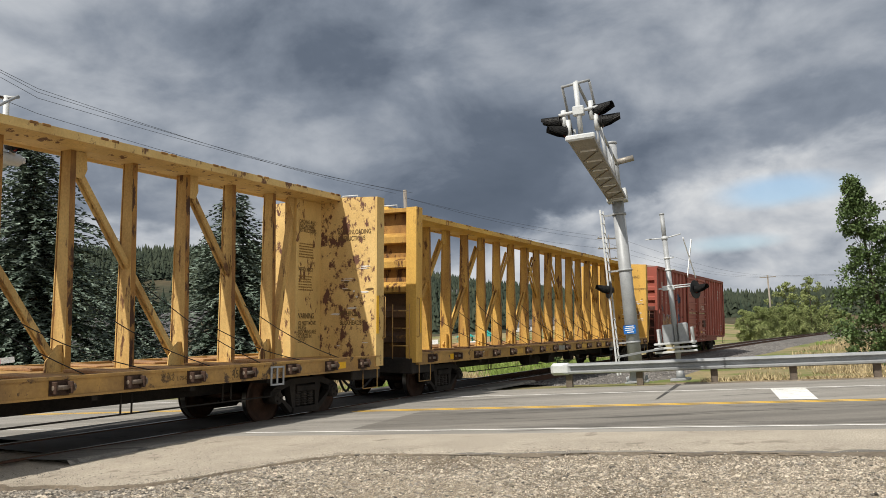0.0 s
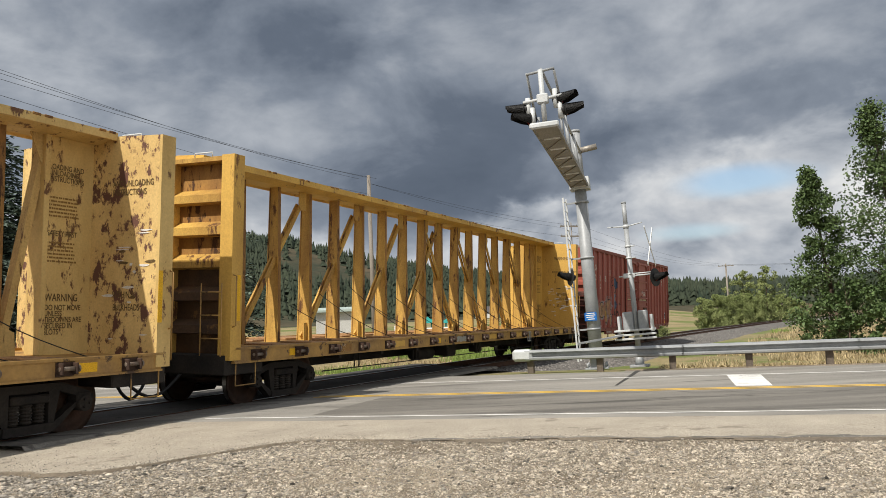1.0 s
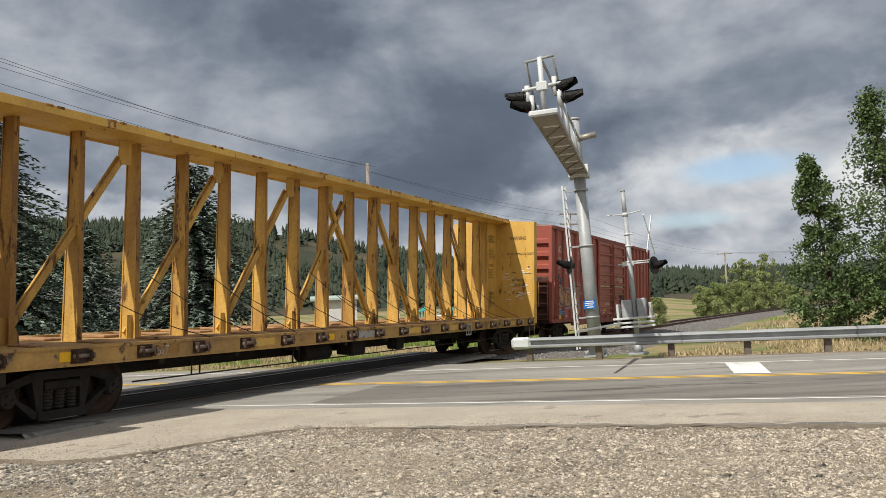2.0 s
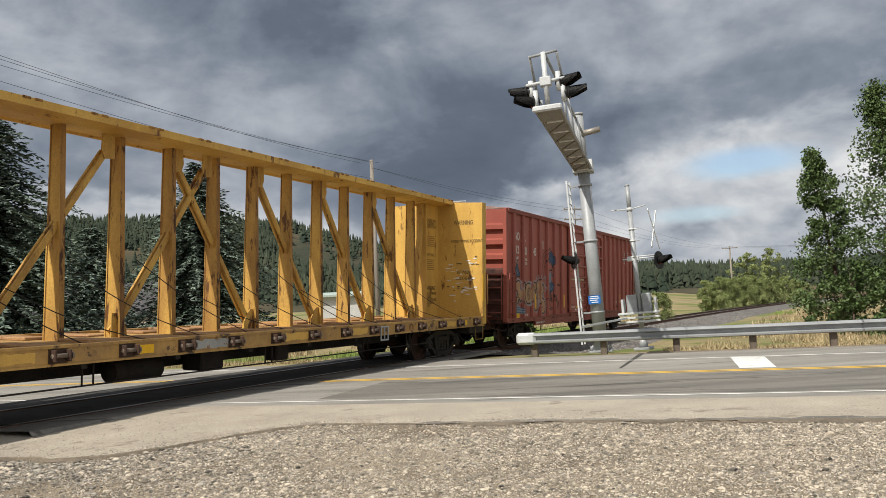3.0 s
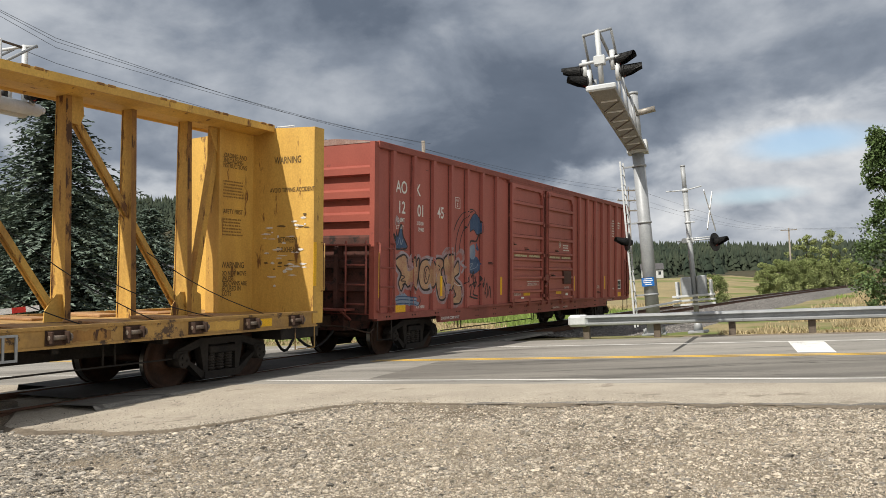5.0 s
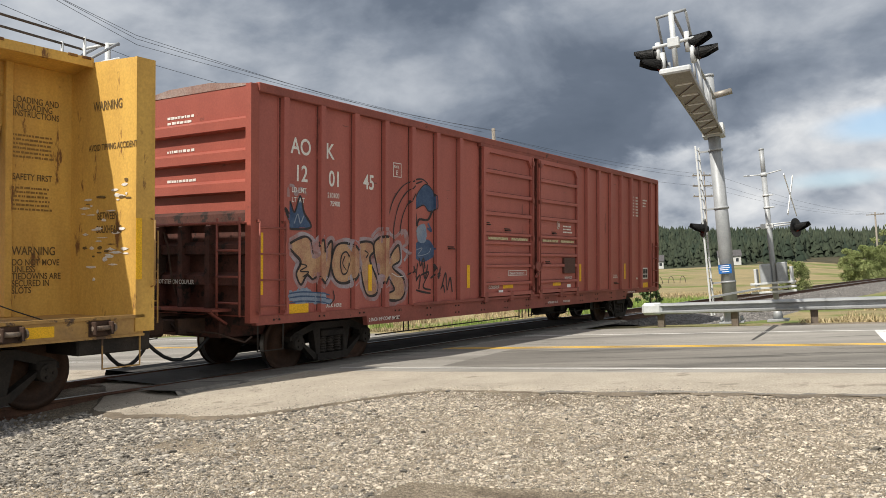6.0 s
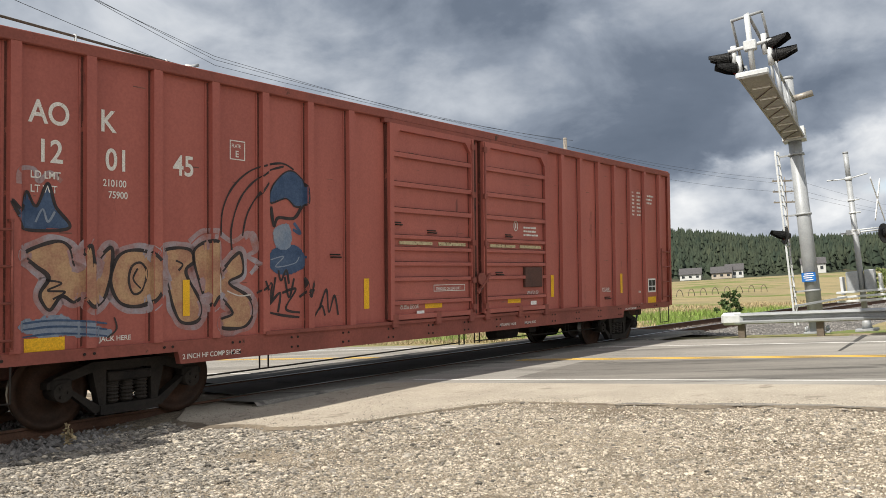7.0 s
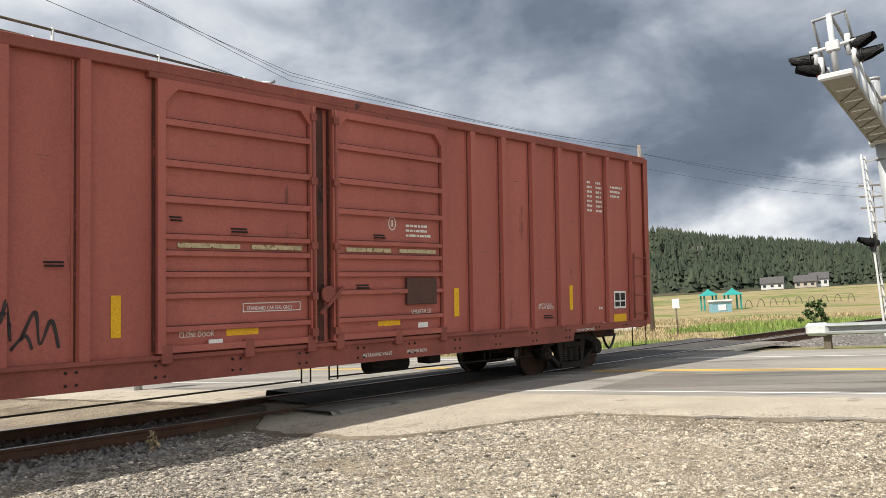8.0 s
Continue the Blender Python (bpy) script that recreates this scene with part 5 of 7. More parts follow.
def dress_boxcar(car):
    wht, blk = M["decal_white"], M["spray_black"]
    for blob in (BLOB_1, BLOB_2, BLOB_3, BLOB_4):
        stroke(car, blob, 0.22, M["spray_halo"], 0.003, True, "graffiti_glow")
    stroke(car, [(3.0, 2.28), (3.2, 2.42), (3.44, 2.42), (3.7, 2.3), (3.97, 2.42), (4.1, 2.15)], 0.09, M["spray_halo"], 0.0025, False, "graffiti_glow")
    for blob in (BLOB_1, BLOB_2, BLOB_3, BLOB_4):
        sprayed(car, blob, M["spray_tan"], 0.005, ragged=0.02)
        stroke(car, blob, 0.055, blk, 0.008, True)
    stroke(car, [(2.18, 1.95), (2.30, 2.0), (2.38, 1.88), (2.32, 1.66), (2.2, 1.62), (2.14, 1.78)], 0.035, blk, 0.008, True)
    stroke(car, [(2.26, 1.93), (2.2, 1.8), (2.3, 1.68)], 0.03, blk, 0.008)
    stroke(car, [(1.12, 1.80), (1.30, 1.76), (1.14, 1.68), (1.34, 1.66), (1.2, 1.58)], 0.03, blk, 0.008)
    stroke(car, [(2.8, 2.03), (2.9, 1.98), (2.84, 1.9)], 0.035, blk, 0.008)
    sprayed(car, CROWN, M["spray_blue"], 0.004, ragged=0.03)
    stroke(car, CROWN, 0.045, blk, 0.007, True)
    stroke(car, [(1.0, 2.45), (1.08, 2.6), (1.14, 2.46), (1.22, 2.58)], 0.03, M["spray_light"], 0.009)
    stroke(car, [(0.78, 2.86), (0.80, 3.02), (0.98, 3.05), (1.04, 2.92), (1.16, 3.02), (1.30, 2.93)], 0.07, M["spray_halo"], 0.004)
    sprayed(car, SMEAR, M["spray_light"], 0.005, ragged=0.06)
    for dz in (0.0, 0.08, 0.15):
        stroke(car, [(0.86, 1.17 + dz), (1.2, 1.19 + dz), (1.6, 1.16 + dz), (1.86, 1.12 + dz)], 0.028, M["spray_blue"], 0.008)
    stroke(car, [(1.86, 1.1), (1.98, 1.2), (1.95, 1.34)], 0.03, blk, 0.008)
    for arc in ([(3.5, 2.37), (3.53, 2.72), (3.7, 3.05), (4.04, 3.32), (4.54, 3.46), (4.8, 3.39)], [(3.68, 2.18), (3.68, 2.51), (3.86, 2.95), (4.25, 3.29), (4.61, 3.42)], [(3.86, 2.38), (3.97, 2.74), (4.32, 3.21)]):
        stroke(car, arc, 0.035, blk, 0.006)
    hat = [(4.35, 2.87), (4.39, 3.1), (4.61, 3.32), (4.8, 3.36), (4.99, 3.21), (5.03, 2.91), (4.84, 2.84), (4.65, 2.95)]
    sprayed(car, hat, M["spray_blue"], 0.005, ragged=0.03)
    stroke(car, hat, 0.03, blk, 0.008, True)
    torso = [(4.39, 2.19), (4.76, 2.29), (4.99, 2.15), (4.95, 1.91), (4.53, 1.83), (4.33, 1.97)]
    sprayed(car, torso, M["spray_blue"], 0.005, ragged=0.04)
    sprayed(car, [(4.41, 2.48), (4.68, 2.57), (4.74, 2.26), (4.46, 2.22)], M["spray_light"], 0.006, ragged=0.03)
    stroke(car, [(4.37, 2.82), (4.42, 2.54), (4.5, 2.66), (4.8, 2.67), (4.95, 2.85)], 0.06, blk, 0.007)
    stroke(car, [(4.8, 2.6), (4.92, 2.45), (4.78, 2.5)], 0.06, M["spray_blue"], 0.007)
    stroke(car, [(4.35, 2.05), (4.6, 2.1), (4.45, 1.95), (4.8, 2.0), (4.9, 2.1)], 0.02, M["spray_light"], 0.009)
    for scr in ([(4.1, 1.58), (4.38, 1.71), (4.31, 1.41), (4.53, 1.57), (4.49, 1.29)], [(4.57, 1.57), (4.83, 1.62), (4.64, 1.34), (4.91, 1.27)], [(4.99, 1.79), (5.06, 1.5), (5.14, 1.73), (5.2, 1.3)], [(4.3, 1.3), (4.6, 1.24), (4.9, 1.2)], [(4.2, 1.75), (4.35, 1.45), (4.45, 1.8)], [(4.62, 1.8), (4.7, 1.5), (4.8, 1.78)], [(4.9, 1.5), (5.1, 1.6), (5.2, 1.45)], [(4.5, 1.9), (4.55, 1.75), (4.65, 1.9), (4.7, 1.7)], [(5.2, 1.2), (5.35, 1.35), (5.42, 1.2)], [(5.3, 1.3), (5.45, 1.6), (5.5, 1.25), (5.62, 1.5), (5.7, 1.2)]):
        stroke(car, scr, 0.045, blk, 0.006)
    stroke(car, [(3.9, 2.35), (4.05, 2.42), (4.1, 2.2), (3.95, 2.1), (4.12, 2.0), (4.0, 1.85)], 0.08, M["spray_halo"], 0.005)
    stroke(car, [(3.46, 2.0), (3.48, 1.6)], 0.05, M["spray_white"], 0.009)
    stroke(car, [(3.6, 1.62), (3.8, 1.55), (4.0, 1.56)], 0.02, M["spray_white"], 0.009)
    # stencils
    y = -1.506
    for txt, x, z, s in (("AO", 0.92, 3.58, 0.265), ("K", 1.76, 3.58, 0.265), ("12", 1.00, 3.14, 0.265), ("01", 1.83, 3.12, 0.265), ("45", 2.76, 3.14, 0.265),
                         ("LD LMT", 0.94, 2.95, 0.085), ("LT WT", 0.94, 2.79, 0.085), ("210100", 1.80, 2.92, 0.085), ("75900", 1.87, 2.78, 0.085)):
        words(car, txt, (x, y, z), s, ON_SIDE, wht, 0.86)
    words(car, "2 INCH HF COMP SHOES", (2.86, -1.562, 0.76), 0.065, ON_SIDE, wht, 0.92)
    words(car, "2 INCH HF COMP SHOES", (15.55, -1.562, 0.88), 0.045, ON_SIDE, wht, 0.9)
    words(car, "RETAINING VALVE", (10.05, -1.562, 0.78), 0.05, ON_SIDE, wht)
    words(car, "RELEASE ROD", (10.95, -1.562, 0.78), 0.05, ON_SIDE, wht)
    words(car, "UNLATCH TO\nCLOSE DOOR", (7.1, -1.561, 1.29), 0.055, ON_SIDE, wht)
    words(car, "UNLATCH TO\nCLOSE DOOR", (11.05, -1.561, 1.40), 0.05, ON_SIDE, wht)
    words(car, 'EMPTY LOAD\n10" AAR BLOCK', (14.4, y, 1.40), 0.05, ON_SIDE, wht)
    words(car, "JACK HERE", (1.76, -1.506, 1.06), 0.06, ON_SIDE, wht)
    words(car, "STANDARD CAR SEAL ONLY", (8.06, -1.564, 1.535), 0.05, ON_SIDE, wht, 0.80)
    for x0, x1, z0, z1, t in ((8.0, 8.92, 1.51, 1.63, 0.012), (3.65, 3.91, 3.43, 3.70, 0.014)):
        bm = B()
        yy = -1.562 if x0 > 5 else -1.504
        for a, b, c, d in ((x0, x1, z0, z0 + t), (x0, x1, z1 - t, z1), (x0, x0 + t, z0 + t, z1 - t), (x1 - t, x1, z0 + t, z1 - t)):
            box(bm, a, b, yy - 0.002, yy, c, d)
        part("stencil_frame", bm, wht, car)
    words(car, "PLATE", (3.68, y, 3.60), 0.05, ON_SIDE, wht, 0.8)
    words(car, "E", (3.74, y, 3.47), 0.09, ON_SIDE, wht)
    bars(car, (16.1, y, 3.84), ON_SIDE, 7, 0.18, 0.05, wht, 3)
    bars(car, (16.42, y, 3.84), ON_SIDE, 7, 0.22, 0.05, wht, 4)
    bars(car, (16.92, y, 3.80), ON_SIDE, 3, 0.55, 0.05, wht, 5)
    bars(car, (10.95, -1.561, 2.74), ON_SIDE, 3, 0.55, 0.04, wht, 6)
    bars(car, (16.45, y, 1.28), ON_SIDE, 1, 0.2, 0.06, wht, 7)
    bars(car, (16.6, y, 0.98), ON_SIDE, 1, 0.3, 0.04, wht, 8)
    bm = B()
    for i in range(24):
        a, b = 2 * math.pi * i / 24, 2 * math.pi * (i + 1) / 24
        beam(bm, (10.66 + 0.07 * math.cos(a), -1.563, 2.78 + 0.1 * math.sin(a)), (10.66 + 0.07 * math.cos(b), -1.563, 2.78 + 0.1 * math.sin(b)), 0.004, 0.018)
    box(bm, 10.645, 10.675, -1.565, -1.561, 2.73, 2.83)
    part("stencil_ring", bm, wht, car)
    for x0, x1, z0, z1, yy in ((0.88, 1.34, 0.90, 1.15, -1.504), (2.90, 3.0, 1.31, 1.78, -1.512), (6.28, 6.40, 1.27, 1.76, -1.504), (12.10, 12.22, 1.30, 1.77, -1.504), (15.42, 15.53, 1.30, 1.78, -1.504),
                               (7.76, 8.24, 1.22, 1.33, -1.556), (10.35, 10.81, 1.22, 1.33, -1.556), (17.0, 17.5, 0.92, 1.16, -1.504), (0.22, 0.32, 1.32, 2.28, -1.504)):
        plate(car, "reflector", x0, x1, z0, z1, M["reflector"], yy, "yellow reflective strip")
    plate(car, "paper_label", 7.48, 7.68, 1.09, 1.19, M["sign_white"], -1.603)
    plate(car, "paper_label", 11.2, 11.42, 1.16, 1.24, M["sign_white"], -1.556)
    tag = plate(car, "data_plate", 17.03, 17.49, 1.28, 1.64, M["sign_white"], -1.504)
    for x0, x1, z0, z1 in ((17.07, 17.24, 1.45, 1.60), (17.28, 17.45, 1.45, 1.60), (17.07, 17.24, 1.32, 1.42), (17.28, 17.45, 1.32, 1.42)):
        plate(tag, "data_field", x0, x1, z0, z1, M["black"], -1.508)
    bm = B()
    for k in range(17):
        x = 0.5 + 1.05 * k
        for dx in (0, 0.12):
            for z in (0.78, 0.92) if 2.9 < x < 15.3 else (0.93,):
                tube(bm, (x + dx, -1.553, z), (x + dx, -1.566, z), 0.018, seg=6)
    tagged(part("sill_bolt", bm, M["grime"], car), kind="stuff")
    for x, z, w in ((7.85, 2.55, 0.2), (10.3, 2.55, 0.18), (10.6, 1.72, 0.16), (8.2, 1.72, 0.16), (7.0, 2.66, 0.12), (9.95, 1.80, 0.2), (5.55, 2.1, 0.18), (14.6, 1.18, 0.22)):
        bm = B()
        yy = -1.555 if 6.8 < x < 11.8 else -1.50
        path_tube(bm, [(x, yy, z), (x, yy - 0.05, z), (x + w, yy - 0.05, z), (x + w, yy, z)], 0.012)
        box(bm, x - 0.02, x + w + 0.02, yy - 0.012, yy, z + 0.03, z + 0.05)
        part("door_handle", bm, M["grime"], car, "dark iron handle")
    bm = B()
    rnd = random.Random(77)
    for k in range(60):
        x = rnd.uniform(0.9, 17.9)
        z = rnd.uniform(1.1, 3.2) if rnd.random() < 0.8 else rnd.uniform(3.2, 4.2)
        yy = (-1.5555 if 6.9 < x < 9.1 or 9.5 < x < 11.7 else side_y(x)) - 0.002
        w, h = rnd.uniform(0.02, 0.22), rnd.uniform(0.006, 0.016)
        if side_y(x) != side_y(x + w):
            continue
        box(bm, x, x + w, yy - 0.001, yy, z, z + h)
    tagged(part("scrape", bm, M["scrape"], car, "scraped bare marks in the paint"), kind="stuff")
    # end stencils
    xe = 0.146
    for z, sd in ((4.18, 21), (3.62, 22), (3.13, 23)):
        bars(car, (xe, 0.55, z), FACES_BACK, 2 if z < 4 else 3, 0.75, 0.045, wht, sd)
    words(car, "DO NOT STEP ON COUPLER", (-0.024, 0.75, 1.475), 0.07, FACES_BACK, wht, 0.85)


def stand_off_ladder(car):
    """Ladder held off the far end of the boxcar."""
    bm = B()
    x = BOX_LEN + 0.22
    for y in (-1.42, -0.98):
        path_tube(bm, [(BOX_LEN, y, 2.72), (x, y, 2.72), (x, y, 0.95), (BOX_LEN, y, 0.95)], 0.024)
    for k in range(5):
        tube(bm, (x, -1.42, 1.05 + 0.38 * k), (x, -0.98, 1.05 + 0.38 * k), 0.013, seg=6)
    part("end_ladder", bm, M["grime"], car)


def sill_patches(car):
    """Patches of bare primer, fresher yellow and rust on the near side sill."""
    rnd = random.Random(31)
    for x0, x1, mt in ((9.35, 10.2, "primer"), (3.2, 3.9, "post_edge"), (5.6, 6.4, "yellow"), (11.7, 12.6, "yellow"), (14.1, 14.9, "yellow"), (16.6, 17.2, "post_edge"), (18.9, 19.7, "yellow")):
        bm = B()
        n = 9
        lo = [bm.verts.new((x0 + (x1 - x0) * i / n, -1.534, 0.91 + rnd.uniform(0, 0.03))) for i in range(n + 1)]
        hi = [bm.verts.new((x0 + (x1 - x0) * i / n + rnd.uniform(-0.02, 0.02), -1.534, 1.085 - rnd.uniform(0, 0.04))) for i in range(n + 1)]
        for i in range(n):
            bm.faces.new([lo[i], lo[i + 1], hi[i + 1], hi[i]])
        part("paint_patch", bm, M[mt], car)


def dress_centerbeam(car, worn):
    Lc, dark = BEAM_LEN, M["decal_dark"]
    xb = Lc - 0.146
    for txt, yy, z, s in (("WARNING", -0.62, 3.88, 0.13), ("AVOID TIPPING ACCIDENT", -0.52, 3.34, 0.085), ("BETWEEN", -0.72, 2.40, 0.10), ("BULKHEADS", -0.70, 2.22, 0.10)) if not worn else \
            (("AND UNLOADING", -0.55, 3.74, 0.10), ("INSTRUCTIONS", -0.55, 3.60, 0.10), ("WITHIN 6", -0.6, 1.98, 0.10), ("BULKHEADS", -0.62, 1.78, 0.10)):
        words(car, txt, (xb, yy, z), s, FACES_BACK, dark, 0.72)
    xw = Lc - 0.98
    for txt, z, s in (("LOADING AND\nUNLOADING\nINSTRUCTIONS", 3.95, 0.085), ("SAFETY FIRST", 2.92, 0.085), ("WARNING", 1.92, 0.115)):
        words(car, txt, (xw, -0.106, z), s, ON_SIDE, dark, 0.78)
    words(car, "DO NOT MOVE\nUNLESS\nTIEDOWNS ARE\nSECURED IN\nSLOTS", (xw, -0.106, 1.78), 0.085, ON_SIDE, dark, 0.8)
    bars(car, (xw, -0.104, 3.5), ON_SIDE, 6, 0.6, 0.03, M["decal_faint"], 31)
    bars(car, (xw, -0.104, 2.8), ON_SIDE, 6, 0.6, 0.03, M["decal_faint"], 32)
    words(car, "CAUTION", (-0.154, 1.2, 4.43), 0.07, FACES_BACK, dark, 0.8)
    # torn paper and bare scuffs on the bulkhead
    rnd = random.Random(9 + worn)
    for k in range(46 if not worn else 18):
        yy = -1.42 + 1.05 * rnd.random()
        z = rnd.choice((rnd.uniform(1.3, 3.1), rnd.gauss(2.62, 0.16), rnd.gauss(1.95, 0.15)))
        w, h = rnd.uniform(0.04, 0.28), rnd.uniform(0.015, 0.06)
        z = min(3.2, max(1.25, z))
        bm = B()
        n = 9
        pts = [(yy + w * 0.5 * math.cos(2 * math.pi * i / n) * rnd.uniform(0.6, 1.2), z + h * 0.5 * math.sin(2 * math.pi * i / n) * rnd.uniform(0.6, 1.2)) for i in range(n)]
        prism(bm, pts, "x", xb - 0.002, xb + 0.004)
        part("paper_scrap", bm, M["decal_white"] if rnd.random() < 0.7 else dark, car)
    for x0, x1 in ((1.3, 2.1), (Lc - 1.95, Lc - 1.35), (Lc * 0.36, Lc * 0.36 + 0.55)):
        plate(car, "reflector", x0 + 0.32, x1 + 0.1, 0.93, 1.06, M["reflector"], -1.531, "yellow reflective strip")
    for x in (0.04, Lc - 0.10):
        plate(car, "reflector", x - 0.04, x + 0.05, 1.6, 2.4, M["reflector"], -1.551, "yellow reflective strip")
    words(car, "35697" if not worn else "45H 76A", (3.25 if not worn else 17.2, -1.534, 0.93), 0.13, ON_SIDE, M["decal_white"] if not worn else dark, 0.9)
    if worn:
        words(car, "H 71-6\nIL 73-0  L 75-0", (15.7, -1.534, 1.03), 0.06, ON_SIDE, dark)
    bm = B()
    xq = Lc - 6.3 if not worn else Lc - 3.6
    for a, b, c, d in ((xq, xq + 0.36, 0.74, 0.77), (xq, xq + 0.36, 1.04, 1.07), (xq, xq + 0.03, 0.77, 1.04), (xq + 0.33, xq + 0.36, 0.77, 1.04), (xq + 0.16, xq + 0.19, 0.77, 1.04)):
        box(bm, a, b, -1.575, -1.555, c, d)
    part("routing_frame", bm, M["galv"], car, "small steel routing frame")


M["scrape"] = mat("scraped_paint", (0.12, 0.055, 0.045), (0.30, 0.14, 0.11), 0.7, 0, 3, 40, 0)
M["decal_faint"] = mat("faded_stencil", (0.22, 0.13, 0.045), (0.27, 0.16, 0.05), 0.6, 0, 14, 60, 0, gv=0.1)


# ---------------------------------------------------------------- signals, guard rail, poles
def signal_head(parent, at, name="signal_light", disc=0.15):
    """A round flashing light: housing, big background disc, hood and lens; it looks along local -Y."""
    bm = B()
    tube(bm, (0, 0.0, 0), (0, 0.14, 0), 0.125, 0.08, seg=16)
    tube(bm, (0, -0.01, 0), (0, 0.01, 0), disc, seg=24)
    head = part(name, bm, M["black"], parent, "black railway flasher with hood", at)
    bm = B()
    seg = 14
    rows = []
    for y, rr, sw in ((-0.01, 0.13, 1.0), (-0.16, 0.13, 0.80), (-0.38, 0.135, 0.5)):
        rows.append([(rr * math.cos(a), y, rr * math.sin(a)) for a in [math.pi / 2 + sw * math.pi * 0.86 * (2 * i / seg - 1) for i in range(seg + 1)]])
    v = [[bm.verts.new(p) for p in r] for r in rows]
    for j in range(2):
        for i in range(seg):
            bm.faces.new([v[j][i], v[j][i + 1], v[j + 1][i + 1], v[j + 1][i]])
    bmesh.ops.solidify(bm, geom=bm.faces[:], thickness=0.008)
    part("hood", bm, M["black"], head)
    bm = B()
    tube(bm, (0, -0.035, 0), (0, -0.012, 0), 0.105, 0.12, seg=20)
    part("lens", bm, M["red_lens"], head, "unlit red lens")
    return head


def build_cantilever(base, yaw, length, with_ladder=True, handrails=False, label="galvanised cantilever crossing signal with walkway and hooded red lights"):
    """A mast with an arm reaching along local -Y over the road, 5.4 m up."""
    th = tagged(new("cantilever_signal"), label, "crossing signal")
    th.matrix_world = pose(*base, 0, -2.0, yaw)
    bm = B()
    tube(bm, (0, 0, 0.0), (0, 0, 5.5), 0.205, 0.175, seg=24)
    tube(bm, (0, 0, 5.5), (0, 0, 7.15), 0.155, 0.15, seg=20)
    tube(bm, (0, 0, 7.15), (0, 0, 7.22), 0.165, seg=20)
    part("mast", bm, M["galv"], th)
    bm = B()
    box(bm, -0.34, 0.34, -0.34, 0.34, -0.06, 0.0, 0.01)
    for x in (-0.27, 0.27):
        for y in (-0.27, 0.27):
            tube(bm, (x, y, 0), (x, y, 0.14), 0.03, seg=6)
    part("base_plate", bm, M["galv"], th)
    for z in (4.95, 3.25, 1.1):
        bm = B()
        tube(bm, (0, 0, z), (0, 0, z + 0.06), 0.215, seg=24)
        beam(bm, (-0.2, 0, z + 0.03), (-0.46, 0, z + 0.03), 0.05, 0.05)
        part("clamp_band", bm, M["galv"], th)
    # arm: walkway deck on two stringers, holding cross rungs
    zb = 5.42
    w = 0.25
    bm = B()
    box(bm, -w - 0.05, w + 0.05, -0.3, 0.3, zb - 0.06, zb + 0.30, 0.01)
    part("arm_saddle", bm, M["galv_white"], th)
    for x in (-w, w):
        bm = B()
        box(bm, x - 0.02, x + 0.02, -length, -0.2, zb - 0.01, zb + 0.10, 0.006)
        part("stringer", bm, M["alu"], th)
    k = 7
    for i in range(k):
        y0 = -0.25 - (length - 0.3) * i / k
        y1 = -0.25 - (length - 0.3) * (i + 1) / k
        bm = B()
        box(bm, -w + 0.02, w - 0.02, y1 + 0.012, y0, zb + 0.005, zb + 0.035)
        part("walkway_panel", bm, M["alu"], th)
    # Rungs under the deck, painted bright in place of sunlight on them.
    for i in range(k):
        y = -0.3 - (length - 0.3) * i / k
        bm = B()
        box(bm, -w * 0.62, w * 0.78, y - 0.10, y - 0.04, zb - 0.02, zb + 0.004)
        part("rung", bm, M["rung"], th, "rung painted bright for the light on it")
    bm = B()
    for i in range(k - 1):
        y = -0.3 - (length - 0.3) * i / k
        beam(bm, (-w * 0.8, y - 0.14, zb - 0.008), (w * 0.8, y - 1.0, zb - 0.008), 0.035, 0.02, (0, 1, 0))
    part("lattice", bm, M["alu"], th)
    bm = B()
    box(bm, -w - 0.06, w + 0.06, -length - 0.08, -length, zb - 0.015, zb + 0.11, 0.03)
    part("arm_end", bm, M["galv_white"], th)
    if handrails:
        for x in (-0.3, 0.3):
            bm = B()
            tube(bm, (x, -0.4, zb + 1.12), (x, -length + 0.5, zb + 1.12), 0.024, seg=8)
            part("handrail", bm, M["post_wood"], th, "dark weathered handrail")
            bm = B()
            tube(bm, (x, -0.4, zb + 0.62), (x, -length + 0.5, zb + 0.62), 0.010, seg=6)
            part("guard_wire", bm, M["galv"], th)
            for i in range(4):
                bm = B()
                y = -1.2 - 1.95 * i
                tube(bm, (x, y, zb + 0.1), (x, y, zb + 1.16), 0.027, seg=8)
                part("handrail_post", bm, M["galv_white"], th)
            bm = B()
            tube(bm, (x * 0.6, -0.2, zb + 0.0), (x * 0.6, -length, zb + 0.05), 0.12, seg=14)
            part("arm_tube", bm, M["galv_white"], th)
        bm = B()
        tube(bm, (-0.3, -length + 0.5, zb + 1.12), (0.3, -length + 0.5, zb + 1.12), 0.03, seg=8)
        part("handrail", bm, M["galv_white"], th)
    else:
        # upper tube from the mast and the hanging stays
        bm = B()
        tube(bm, (0.05, -0.1, 6.55), (0.62, -0.1, 6.62), 0.09, seg=14)
        part("outrigger", bm, M["alu"], th)
        bm = B()
        tube(bm, (0.0, -length + 0.35, zb + 1.35), (0.12, 0, 6.5), 0.035, seg=8)
        for y in (-length * 0.28, -length * 0.55):
            tube(bm, (0.18, y, zb + 0.1), (0.12, y, zb + 1.15), 0.045, seg=8)
        part("stay", bm, M["galv"], th)
    # railing at the end
    bm = B()
    yE = -length + 0.15
    tube(bm, (0, yE, zb + 0.1), (0, yE, zb + 1.28), 0.055, seg=12)
    part("signal_post", bm, M["galv_white"], th)
    bm = B()
